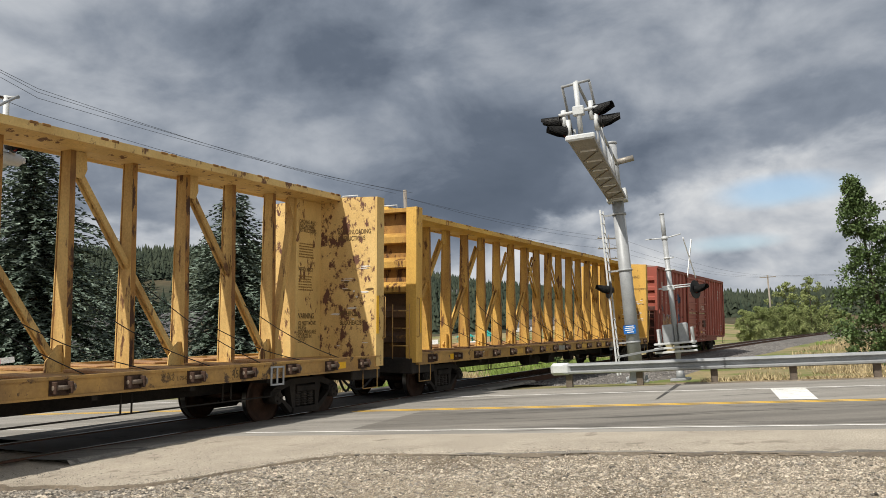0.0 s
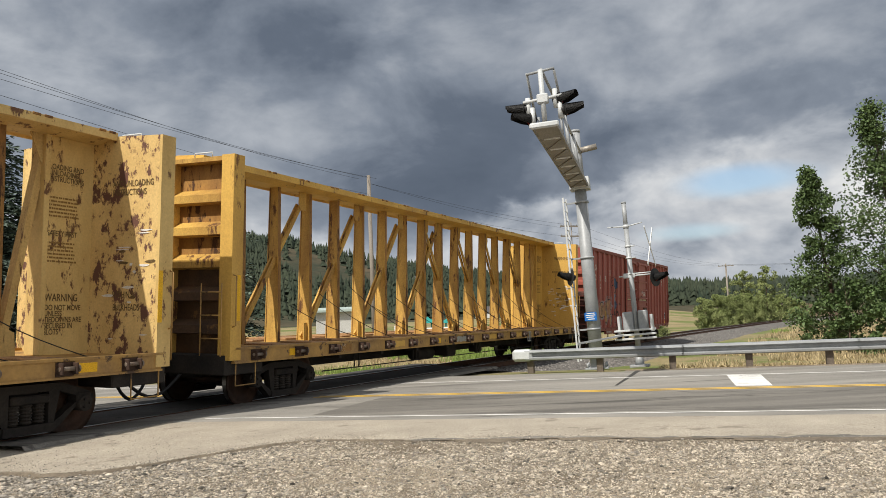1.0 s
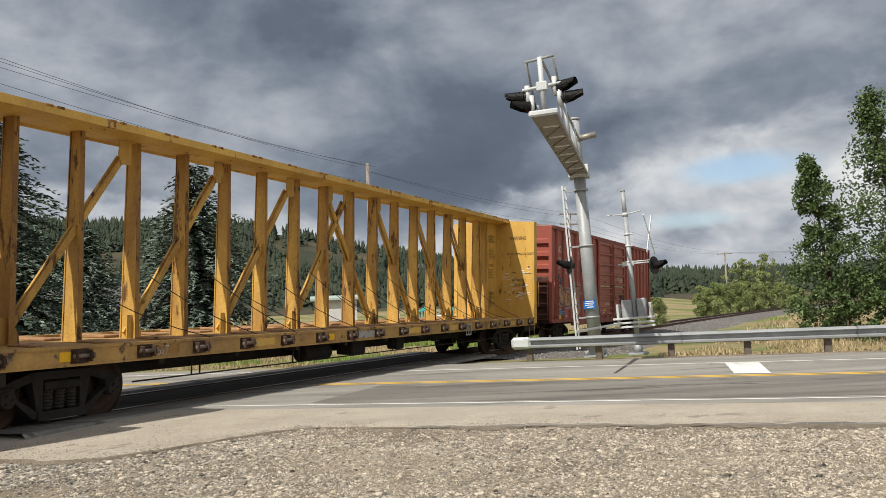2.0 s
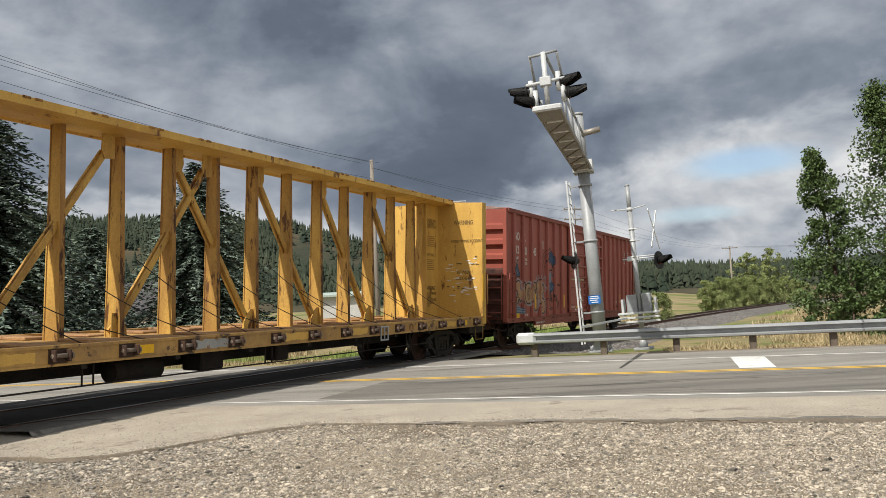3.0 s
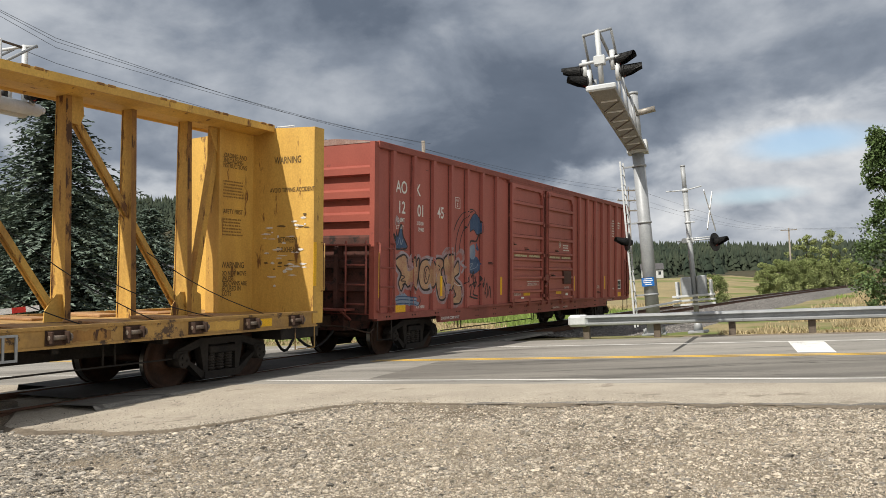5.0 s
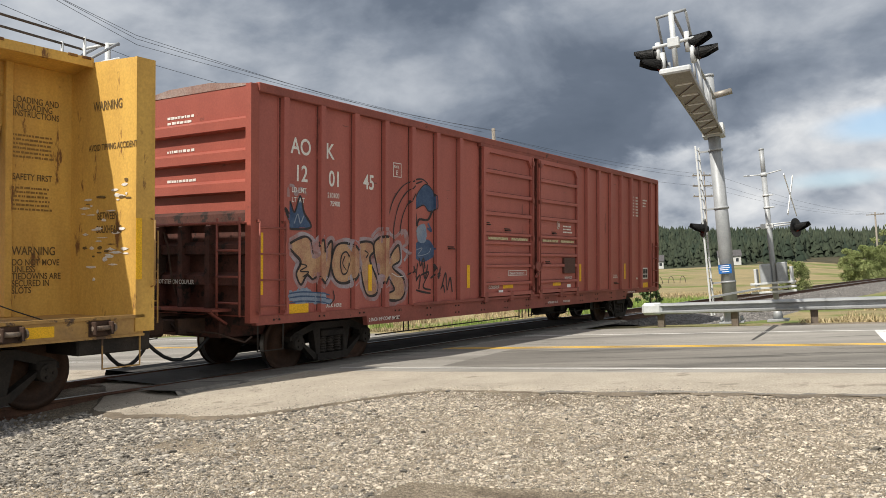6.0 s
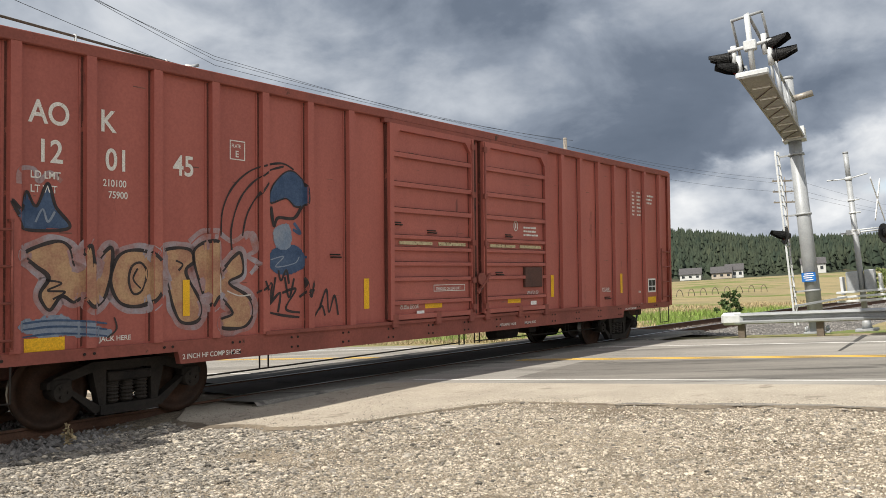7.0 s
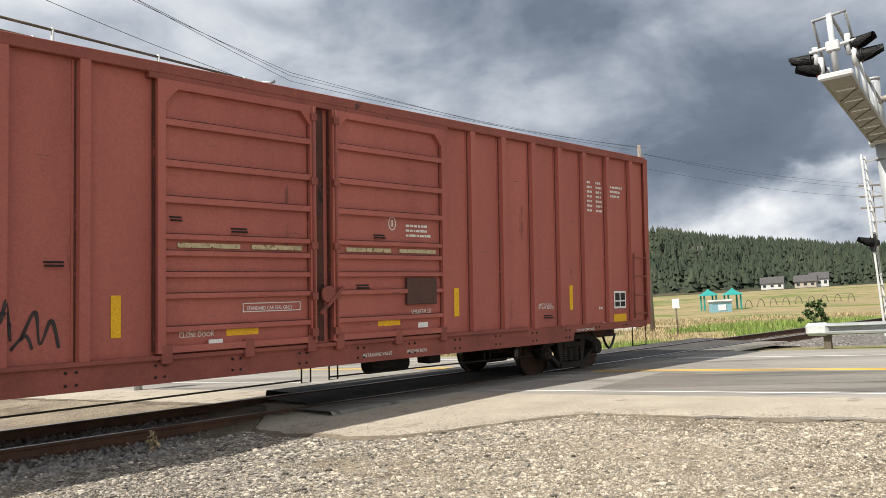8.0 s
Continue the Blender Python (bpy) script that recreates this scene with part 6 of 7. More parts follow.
    tube(bm, (-0.30, yE, zb + 1.22), (0.30, yE, zb + 1.28), 0.03, seg=8)
    for x in (-0.29, 0.29):
        tube(bm, (x, yE, zb + 1.24), (x * 1.05, yE + 1.1, zb + 0.5), 0.028, seg=8)
    for x in (-w, w):
        tube(bm, (x, yE + 1.1, zb + 0.1), (x, yE + 1.1, zb + 0.55), 0.03, seg=8)
    part("guard_rail_frame", bm, M["galv"], th)
    bm = B()
    tube(bm, (-0.42, yE, zb + 0.62), (0.42, yE, zb + 0.68), 0.035, seg=10)
    box(bm, -0.12, 0.12, yE - 0.08, yE + 0.08, zb + 0.55, zb + 0.75, 0.02)
    part("cross_arm", bm, M["galv_white"], th)
    for x, ry, dz in ((-0.52, -88, 0.50), (-0.40, -66, 0.28), (0.42, 72, 0.62), (0.55, 92, 0.38)):
        signal_head(th, pose(x * 0.82, yE + 0.1, zb + dz, 0, 0, ry))
        bm = B()
        tube(bm, (x * 0.62, yE + 0.05, zb + dz - 0.18), (x * 0.62, yE + 0.05, zb + dz + 0.22), 0.055, 0.055, seg=12)
        part("backing", bm, M["galv_white"], th)
    if with_ladder:
        bm = B()
        for y in (-0.24, 0.16):
            beam(bm, (-0.50 + 0.12 * y, y, 0.2), (-0.50 + 0.12 * y, y, 5.15), 0.03, 0.05, (0, 1, 0))
        for i in range(17):
            tube(bm, (-0.53, -0.24, 0.4 + 0.29 * i), (-0.48, 0.16, 0.4 + 0.29 * i), 0.015, seg=6)
        part("ladder", bm, M["galv_white"], th, "white-painted side ladder")
        signal_head(th, pose(-0.52, -0.25, 2.72, -8, 0, -62), disc=0.25)
        bm = B()
        box(bm, -0.22, 0.14, -0.262, -0.25, 1.38, 1.64, 0.015)
        sign = part("sign_plate", bm, M["blue_sign"], th, "small blue emergency notice plate")
        bm = B()
        for z, a, b in ((1.60, -0.15, 0.08), (1.545, -0.18, 0.10), (1.49, -0.17, 0.05), (1.43, -0.13, 0.07)):
            box(bm, a, b, -0.267, -0.262, z - 0.012, z + 0.012)
        part("lettering", bm, M["sign_white"], sign)
    return th


def build_gate_mast(base, yaw):
    th = tagged(new("gate_signal"), "silver crossing mast with crossbuck, hooded light and gate machine", "crossing signal")
    th.matrix_world = pose(*base, 0, -2.0, yaw)
    bm = B()
    tube(bm, (0, 0, 0), (0, 0, 4.1), 0.075, seg=16)
    tube(bm, (0, 0, 4.1), (0, 0, 4.85), 0.062, 0.07, seg=14)
    tube(bm, (0, 0, 4.85), (0, 0, 4.9), 0.075, seg=14)
    part("mast", bm, M["galv"], th)
    bm = B()
    box(bm, -0.28, 0.28, -0.28, 0.28, -0.04, 0.03, 0.01)
    tube(bm, (0, 0, 0.03), (0, 0, 0.3), 0.14, 0.1, seg=14)
    part("base_plate", bm, M["galv"], th)
    bm = B()
    tube(bm, (0, 0, 4.15), (-0.55, 0.05, 4.18), 0.018, seg=8)
    tube(bm, (0, 0, 4.15), (0.48, -0.05, 4.22), 0.018, seg=8)
    tube(bm, (0, 0, 4.10), (0, 0, 4.20), 0.09, seg=12)
    part("light_arm", bm, M["galv_white"], th)
    # crossbuck, seen edge on, beside the mast
    bm = B()
    for g in (-1, 1):
        beam(bm, (0.64 - 0.09 * g, -0.42 * g, 2.92), (0.64 + 0.09 * g, 0.42 * g, 4.05), 0.02, 0.10, (1, 0, 0))
    part("crossbuck", bm, M["sign_white"], th, "white crossbuck boards")
    for z in (3.55, 3.2, 2.72):
        bm = B()
        tube(bm, (-0.1, 0, z), (0.20 if z > 2.8 else 0.62, 0, z), 0.018, seg=8)
        tube(bm, (0, 0, z - 0.025), (0, 0, z + 0.025), 0.09, seg=14)
        part("bracket", bm, M["galv_white"], th)
    bm = B()
    tube(bm, (-0.35, 0, 2.66), (0.68, 0, 2.66), 0.022, seg=10)
    box(bm, -0.22, 0.12, -0.07, 0.07, 2.60, 2.74, 0.01)
    part("cross_arm", bm, M["galv_white"], th)
    signal_head(th, pose(0.70, 0.0, 2.55, 0, 0, 62), disc=0.27)
    # gate machine with counterweight arms
    bm = B()
    box(bm, -0.36, -0.06, -0.15, 0.25, 1.05, 1.60, 0.03)
    box(bm, 0.09, 0.36, -0.15, 0.25, 1.05, 1.62, 0.03)
    box(bm, -0.10, 0.12, 0.0, 0.22, 1.1, 1.5, 0.03)
    mach = part("gate_machine", bm, M["galv"], th, "grey gate machine housing")
    for x in (-0.47, 0.47):
        bm = B()
        box(bm, x - 0.035, x + 0.035, -0.3, 0.35, 0.98, 1.60 if abs(x) < 0.4 else 1.48, 0.01)
        part("counterweight_arm", bm, M["galv_white"], mach)
    for z in (0.80, 0.92, 1.05):
        bm = B()
        box(bm, -0.62, 0.58, -0.34, -0.28, z - 0.03, z + 0.03, 0.008)
        part("counterweight_plate", bm, M["galv_white"], mach)
    bm = B()
    beam(bm, (-0.4, -0.3, 0.92), (-1.55, -1.3, 0.80), 0.05, 0.12, (0, 0, 1))
    part("gate_arm_stub", bm, M["galv"], th)
    return th


def build_guardrail():
    th = tagged(new("guardrail"), "galvanised W-beam guardrail on short wooden posts", "guardrail")
    n0 = 22.75
    prof = [(0.0, 0.70), (-0.12, 0.675), (-0.13, 0.63), (0.0, 0.585), (0.0, 0.51), (-0.13, 0.475), (-0.12, 0.43), (0.0, 0.405)]
    uA, uB = 4.75, -16.2
    for k in range(5):
        a, b = uA + (uB - uA) * k / 5, uA + (uB - uA) * (k + 1) / 5 - 0.05
        vs, fs = [], []
        for u in (a, b):
            for dn, z in prof:
                vs.append(on_road(u, n0 + dn, z - 0.17))
            for dn, z in prof[::-1]:
                vs.append(on_road(u, n0 + dn + 0.012, z - 0.17))
        m = len(prof) * 2
        fs = [(i, (i + 1) % m, m + (i + 1) % m, m + i) for i in range(m)] + [tuple(range(m - 1, -1, -1)), tuple(range(m, 2 * m))]
        o = raw("beam_panel", vs, fs, M["galv"])
        o.parent = th
    for k in range(11):
        u = uA - 0.12 - 1.905 * k
        bm = B()
        box(bm, -0.085, 0.085, 0.03, 0.22, -0.6, 0.40, 0.01)
        part("post", bm, M["post_wood"], th, "weathered wooden post", Matrix.Translation(on_road(u, n0, 0)) @ pose(0, 0, 0, 0, 0, math.degrees(math.atan2(RN.y, RN.x)) - 90))
    # rounded end shoe
    bm = B()
    box(bm, -0.25, 0.3, -0.13, 0.14, 0.22, 0.55, 0.07)
    for z in (0.31, 0.45):
        for x in (-0.1, 0.1):
            tube(bm, (x, -0.135, z), (x, -0.11, z), 0.02, seg=8)
    part("end_shoe", bm, M["galv_white"], th, "battered end shoe", Matrix.Translation(on_road(uA + 0.1, n0, 0)) @ pose(0, 0, 0, 0, 0, math.degrees(math.atan2(RN.y, RN.x)) - 90))


def utility_pole(p, hgt, arms=1, yaw=0, r=0.16):
    th = tagged(new("utility_pole"), "weathered grey wooden utility pole with crossarm", "utility pole", group="utility poles")
    th.matrix_world = pose(p[0], p[1], p[2], 0, 0, yaw)
    bm = B()
    tube(bm, (0, 0, -1), (0, 0, hgt), r, r * 0.7, seg=12)
    part("pole", bm, M["pole_wood"], th)
    for k in range(arms):
        bm = B()
        z = hgt - 0.35 - 0.9 * k
        box(bm, -1.2, 1.2, -0.16, -0.06, z - 0.06, z + 0.06)
        part("crossarm", bm, M["pole_wood"], th)
        for x in (-1.1, -0.5, 0.5, 1.1):
            bm = B()
            tube(bm, (x, -0.11, z + 0.06), (x, -0.11, z + 0.22), 0.04, 0.03, seg=8)
            part("insulator", bm, M["galv"], th)
    return th


def wire(pts, r=0.008):
    bm = B()
    fine = []
    for a, b in zip(pts, pts[1:]):
        a, b = Vector(a), Vector(b)
        n = 10
        sag = (b - a).length * 0.012
        fine += [a.lerp(b, i / n) - Vector((0, 0, sag * math.sin(math.pi * i / n))) for i in range(n)]
    fine.append(Vector(pts[-1]))
    path_tube(bm, fine, r, 5)
    tagged(make("overhead_wire", bm, M["wire"]), "thin dark overhead power line", "cable", group="overhead wires")


# ---------------------------------------------------------------- plants
def leaf_cloud(rnd, centres, per, size, spread, droop=0.0):
    """Many small rhombic leaves round the given centres (point, radius)."""
    vs, fs = [], []
    for c, rad in centres:
        for _ in range(per):
            d = Vector((rnd.gauss(0, 1), rnd.gauss(0, 1), rnd.gauss(0, 0.8))).normalized() * rad * rnd.random() ** 0.45 * spread
            p = Vector(c) + d
            a = Vector((rnd.uniform(-1, 1), rnd.uniform(-1, 1), rnd.uniform(-1, 0.6) - droop)).normalized()
            b = a.orthogonal().normalized()
            b = (Matrix.Rotation(rnd.uniform(0, 6.28), 3, a) @ b)
            s = size * rnd.uniform(0.6, 1.4)
            k = len(vs)
            vs += [p, p + a * s * 0.5 + b * s * 0.32, p + a * s, p + a * s * 0.5 - b * s * 0.32]
            fs.append((k, k + 1, k + 2, k + 3))
    return vs, fs


def spruce(p, hgt, rad, seed, label):
    rnd = random.Random(seed)
    th = tagged(new("spruce_tree"), label, "tree", group="spruces behind the track")
    th.matrix_world = pose(*p)
    bm = B()
    tube(bm, (0, 0, -0.3), (0, 0, hgt * 0.97), 0.022 * hgt, 0.02, seg=8)
    part("trunk", bm, M["bark"], th)
    vs, fs = [], []
    z = 0.5
    while z < hgt * 0.99:
        f = 1 - z / hgt
        r0 = rad * (f ** 0.68) * (1 + 0.15 * math.sin(z * 2.3 + seed)) + 0.08
        n = int(9 + 17 * f)
        for i in range(n):
            a = 2 * math.pi * (i + rnd.random() * 0.8) / n
            ln = r0 * rnd.uniform(0.68, 1.15)
            out = Vector((math.cos(a), math.sin(a), 0))
            side = Vector((-out.y, out.x, 0))
            m = max(3, int(ln / 0.24))
            for j in range(m):
                t = (j + 0.6) / m
                c = out * ln * t + Vector((0, 0, z + 0.10 * ln - 0.42 * ln * t * t + 0.10 * ln * t ** 4 + rnd.uniform(-0.06, 0.06)))
                for q in range(3):
                    g = (q - 1) * rnd.uniform(0.5, 1.0)
                    d = (out * rnd.uniform(0.5, 1) + side * g + Vector((0, 0, rnd.uniform(-0.55, 0.12)))).normalized()
                    s = rnd.uniform(0.32, 0.58) * (0.55 + 0.6 * (1 - t))
                    b = (d.cross(Vector((0, 0, 1))).normalized() + Vector((0, 0, rnd.uniform(-0.7, 0.7)))).normalized()
                    k = len(vs)
                    vs += [c, c + d * s * 0.45 + b * s * 0.2, c + d * s, c + d * s * 0.45 - b * s * 0.2]
                    fs.append((k, k + 1, k + 2, k + 3))
        z += 0.26 + 0.10 * f
    o = raw("crown", vs, fs, M["spruce"])
    o.parent = th
    return th


def broadleaf(p, hgt, seed, label, shape, size=0.16, per=70, clumps=70, mt="poplar", category="tree", name="poplar_tree", group="", lean=0.0, clump=1.0):
    rnd = random.Random(seed)
    th = tagged(new(name), label, category, group=group)
    th.matrix_world = pose(*p)
    bm = B()
    top = Vector((lean * hgt, 0, hgt * 0.95))
    pts = [Vector((0, 0, -0.4)).lerp(top, i / 8) + Vector((rnd.uniform(-0.05, 0.05), rnd.uniform(-0.05, 0.05), 0)) * hgt * 0.15 * (i > 0) for i in range(9)]
    r0 = 0.016 * hgt
    for i in range(8):
        tube(bm, pts[i], pts[i + 1], r0 * (1 - i / 8.6), r0 * (1 - (i + 1) / 8.6), seg=8)
    part("trunk", bm, M["bark"], th)
    bm = B()
    cs = []
    for k in range(clumps):
        t = 0.10 + 0.88 * (k + rnd.random()) / clumps
        base = pts[0].lerp(top, max(0.05, t - 0.12))
        a = rnd.uniform(0, 6.283)
        rr = shape(t) * hgt * rnd.uniform(0.15, 1.0)
        c = pts[0].lerp(top, t) + Vector((math.cos(a) * rr, math.sin(a) * rr, rnd.uniform(-0.02, 0.05) * hgt))
        cs.append((c, clump * hgt * rnd.uniform(0.026, 0.07) * (1.15 - 0.6 * t)))
        if k % 2 == 0:
            tube(bm, base, base.lerp(c, 0.9), 0.004 * hgt * (1.1 - t), 0.0012 * hgt, seg=5, caps=False)
    part("limb", bm, M["bark"], th)
    vs, fs = leaf_cloud(rnd, cs, per, size, 1.25)
    o = raw("crown", vs, fs, M[mt])
    o.parent = th
    return th


# ---------------------------------------------------------------- distance
RIDGE = [(-180, 1.8), (-90, 4.0), (-45, 6.6), (-30, 6.6), (-20, 6.3), (-12, 6.2), (-8, 6.0), (-4, 5.0), (-1, 4.4), (3.5, 3.1), (9, 2.4), (12, 2.25), (20, 1.55), (28, 1.3), (60, 1.6), (100, 1.6), (180, 1.8)]


def ridge_el(az):
    for (a, e), (b, f) in zip(RIDGE, RIDGE[1:]):
        if a <= az <= b:
            return e + (f - e) * (az - a) / (b - a)
    return 1.8


def hill_z(az, d):
    near = 300.0
    k = smooth(near, 620, d)
    top = EYE_Z + 620 * math.tan(radians(ridge_el(az)))
    return 4.0 + (top - 4.0) * k * (1 - 0.25 * smooth(620, 900, d)) + 5 * k * noise.noise((az * 0.12, d * 0.008, 0))


def build_hills():
    vs, fs = [], []
    ds = [270, 300, 330, 370, 410, 460, 510, 560, 620, 700, 900, 1300]
    k = 181
    for i in range(k):
        az = -180 + 360 * i / (k - 1)
        for d in ds:
            vs.append(bearing(az, d, -6.0 if d in (270, 1300) else hill_z(az, d)))
    m = len(ds)
    for i in range(k - 1):
        for j in range(m - 1):
            fs.append((i * m + j, (i + 1) * m + j, (i + 1) * m + j + 1, i * m + j + 1))
    o = raw("hill", vs, fs, M["hill"])
    for f in o.data.polygons:
        f.use_smooth = True
    tagged(o, "wooded hillside with bare tan slopes", "hill", kind="structure")


def conifer(vs, fs, p, h, r, rnd):
    for t0, t1, rr in ((0.05, 0.50, 1.0), (0.26, 0.66, 0.82), (0.46, 0.82, 0.60), (0.66, 1.0, 0.36)):
        k = len(vs)
        n = 6
        vs.append(p + Vector((rnd.uniform(-0.2, 0.2) * r, rnd.uniform(-0.2, 0.2) * r, h * t1)))
        for i in range(n):
            a = 6.283 * (i + rnd.random() * 0.5) / n
            q = r * rr * rnd.uniform(0.45, 1.3)
            vs.append(p + Vector((q * math.cos(a), q * math.sin(a), h * (t0 + rnd.uniform(-0.07, 0.07)))))
        for i in range(n):
            fs.append((k, k + 1 + i, k + 1 + (i + 1) % n))


def build_forest():
    rnd = random.Random(5)
    vs, fs = [], []
    count = 0
    while count < 20000:
        az = rnd.uniform(-48, 48)
        d = 330 + 330 * rnd.random() ** 0.7
        patch = noise.noise((az * 0.13, d * 0.011, 7))
        bare = -0.18 if az < -3 else -0.5
        if -11 < az < -1 and d > 430:
            bare = 0.12
        if az < -3 and d > 610:
            bare = 0.05
        if patch < bare and rnd.random() > 0.05:
            continue
        h = rnd.uniform(4.5, 11.5)
        conifer(vs, fs, bearing(az, d, hill_z(az, d) - 0.8), h, h * rnd.uniform(0.18, 0.30), rnd)
        count += 1
    wood = raw("forest", vs, fs, M["forest"])
    for f in wood.data.polygons:
        f.use_smooth = True
    tagged(wood, "dark conifer forest covering the hills", "forest", kind="stuff")


def house(p, yaw, w, dp, h, wall, roof, name="house", label="", windows=3, gable=0.35):
    th = tagged(new(name), label, "house" if name == "house" else "shed")
    th.matrix_world = pose(*p, 0, 0, yaw)
    bm = B()
    box(bm, -w / 2, w / 2, -dp / 2, dp / 2, -1, h)
    prism(bm, [(-dp / 2, h), (dp / 2, h), (0, h + dp * gable * 0.98)], "x", -w / 2, w / 2)
    part("wall", bm, M[wall], th)
    bm = B()
    e = 0.35
    for g in (-1, 1):
        pts = [(g * (dp / 2 + e), h - e * 2 * gable), (0, h + dp * gable), (0, h + dp * gable + 0.15), (g * (dp / 2 + e), h - e * 2 * gable + 0.15)]
        prism(bm, pts, "x", -w / 2 - e, w / 2 + e)
    part("roof", bm, M[roof], th)
    for k in range(windows):
        x = -w / 2 + w * (k + 0.5) / windows
        bm = B()
        box(bm, x - 0.5, x + 0.5, -dp / 2 - 0.04, -dp / 2 + 0.02, h * 0.35, h * 0.72)
        part("window", bm, M["glass"], th)
    return th


# ---------------------------------------------------------------- loose stones, grass, field things
def build_stones():
    rnd = random.Random(17)
    vs, fs, kinds = [], [], []

    def stone(p, r):
        k = len(vs)
        a0 = rnd.uniform(0, 6.28)
        fl = rnd.uniform(0.45, 0.8)
        tilt = Vector((rnd.uniform(-0.4, 0.4), rnd.uniform(-0.4, 0.4), 1))
        for ring, (zz, rr) in enumerate(((-0.2, 0.9), (0.45, 0.85))):
            for i in range(5):
                a = a0 + 6.283 * i / 5 + 0.5 * ring
                q = r * rr * rnd.uniform(0.7, 1.2)
                x, y = q * math.cos(a), q * math.sin(a)
                vs.append(p + Vector((x, y, r * zz * fl - (x * tilt.x + y * tilt.y) * 0.4)))
        vs.append(p + Vector((0, 0, r * fl * rnd.uniform(0.7, 1.0))))
        for i in range(5):
            j = (i + 1) % 5
            fs.append((k + i, k + j, k + 5 + j, k + 5 + i))
            fs.append((k + 5 + i, k + 5 + j, k + 10))

    def chip(p, r):
        k = len(vs)
        a0, fl = rnd.uniform(0, 6.28), rnd.uniform(0.6, 1.1)
        for i in range(4):
            a = a0 + 1.5708 * i + rnd.uniform(-0.4, 0.4)
            q = r * rnd.uniform(0.75, 1.25)
            vs.append(p + Vector((q * math.cos(a), q * math.sin(a), r * rnd.uniform(-0.35, 0.25))))
        vs.append(p + Vector((rnd.uniform(-0.4, 0.4) * r, rnd.uniform(-0.4, 0.4) * r, r * fl)))
        for i in range(4):
            fs.append((k + i, k + (i + 1) % 4, k + 4))
    n = 0
    while n < 236000:
        v = rnd.random()
        nn = 3.4 + 6.6 * v ** 0.85
        u = rnd.uniform(-5.5, 12.5)
        if u < -2 - nn * 0.4 or (nn < 5.4 and u < 3.0):
            continue
        dens = 0.78 + 1.0 * noise.noise((u * 0.45, nn * 0.8, 11)) + 0.35 * noise.noise((u * 2.1, nn * 2.1, 3))
        if nn > 8.2:
            dens *= 1 - 0.45 * smooth(8.2, 8.8, nn)
        s_lat = on_road(u, nn).dot(TN) - LINE
        if rnd.random() > dens or s_lat > -1.45:
            continue
        over = nn - lip_n(u)
        if over > -0.1:
            if rnd.random() > 0.05 * smooth(10.2, 8.9, nn) + 0.75 * smooth(0.6, 0.0, over) * smooth(0.5, 3.0, u) * smooth(6.6, 5.6, u):
                continue
        r = min(0.042, (0.0051 + 0.0034 * smooth(3.0, 8.0, u)) * math.exp(rnd.gauss(0.1, 0.56)))
        lip = nn > lip_n(u)
        if lip:
            r = min(r, 0.009)
        (stone if r > 0.0115 else chip)(on_road(u, nn, (apron_z(u, nn) if lip else lot_z(u, nn)) + r * 0.1), r)
        grey = 1 if rnd.random() < 0.22 + 0.6 * smooth(3.0, 7.5, u - 0.25 * (nn - 6)) else 0
        kinds += [grey] * (len(fs) - len(kinds))
        n += 1
    gravel = raw("gravel", vs, fs, [M["stone"], M["stone_grey"]])
    gravel.data.polygons.foreach_set("material_index", kinds)
    tagged(gravel, "loose pale angular gravel scattered on the verge", "gravel", kind="stuff")
    # ballast stones along the near rails and beyond the crossing
    vs, fs = [], []
    rnd.seed(23)

    def stone2(p, r):
        k = len(vs)
        for i in range(5):
            a = 6.283 * i / 5 + rnd.random()
            vs.append(p + Vector((r * math.cos(a) * rnd.uniform(0.7, 1.2), r * math.sin(a) * rnd.uniform(0.7, 1.2), rnd.uniform(-0.3, 0.2) * r)))
        vs.append(p + Vector((0, 0, r * rnd.uniform(0.6, 1.0))))
        for i in range(5):
            fs.append((k + i, k + (i + 1) % 5, k + 5))
    for _ in range(16000):
        if rnd.random() < 0.45:
            s, lat = rnd.uniform(0.5, 8.3), rnd.uniform(-1.95, 1.6)
            z = -0.14
        else:
            s, lat = 24.6 + 60 * rnd.random() ** 1.8, rnd.uniform(-4.5, 1.9)
            z = -0.155 if lat > -1.7 else -0.155 - 0.173 * (-1.7 - lat) * (1 if lat > -3.2 else 0.86)
        stone2(on_track(s, lat, z), rnd.uniform(0.02, 0.05))
    tagged(raw("ballast_stone", vs, fs, M["ballast_stone"]), "dark crushed stone between the ties", "ballast", kind="stuff")


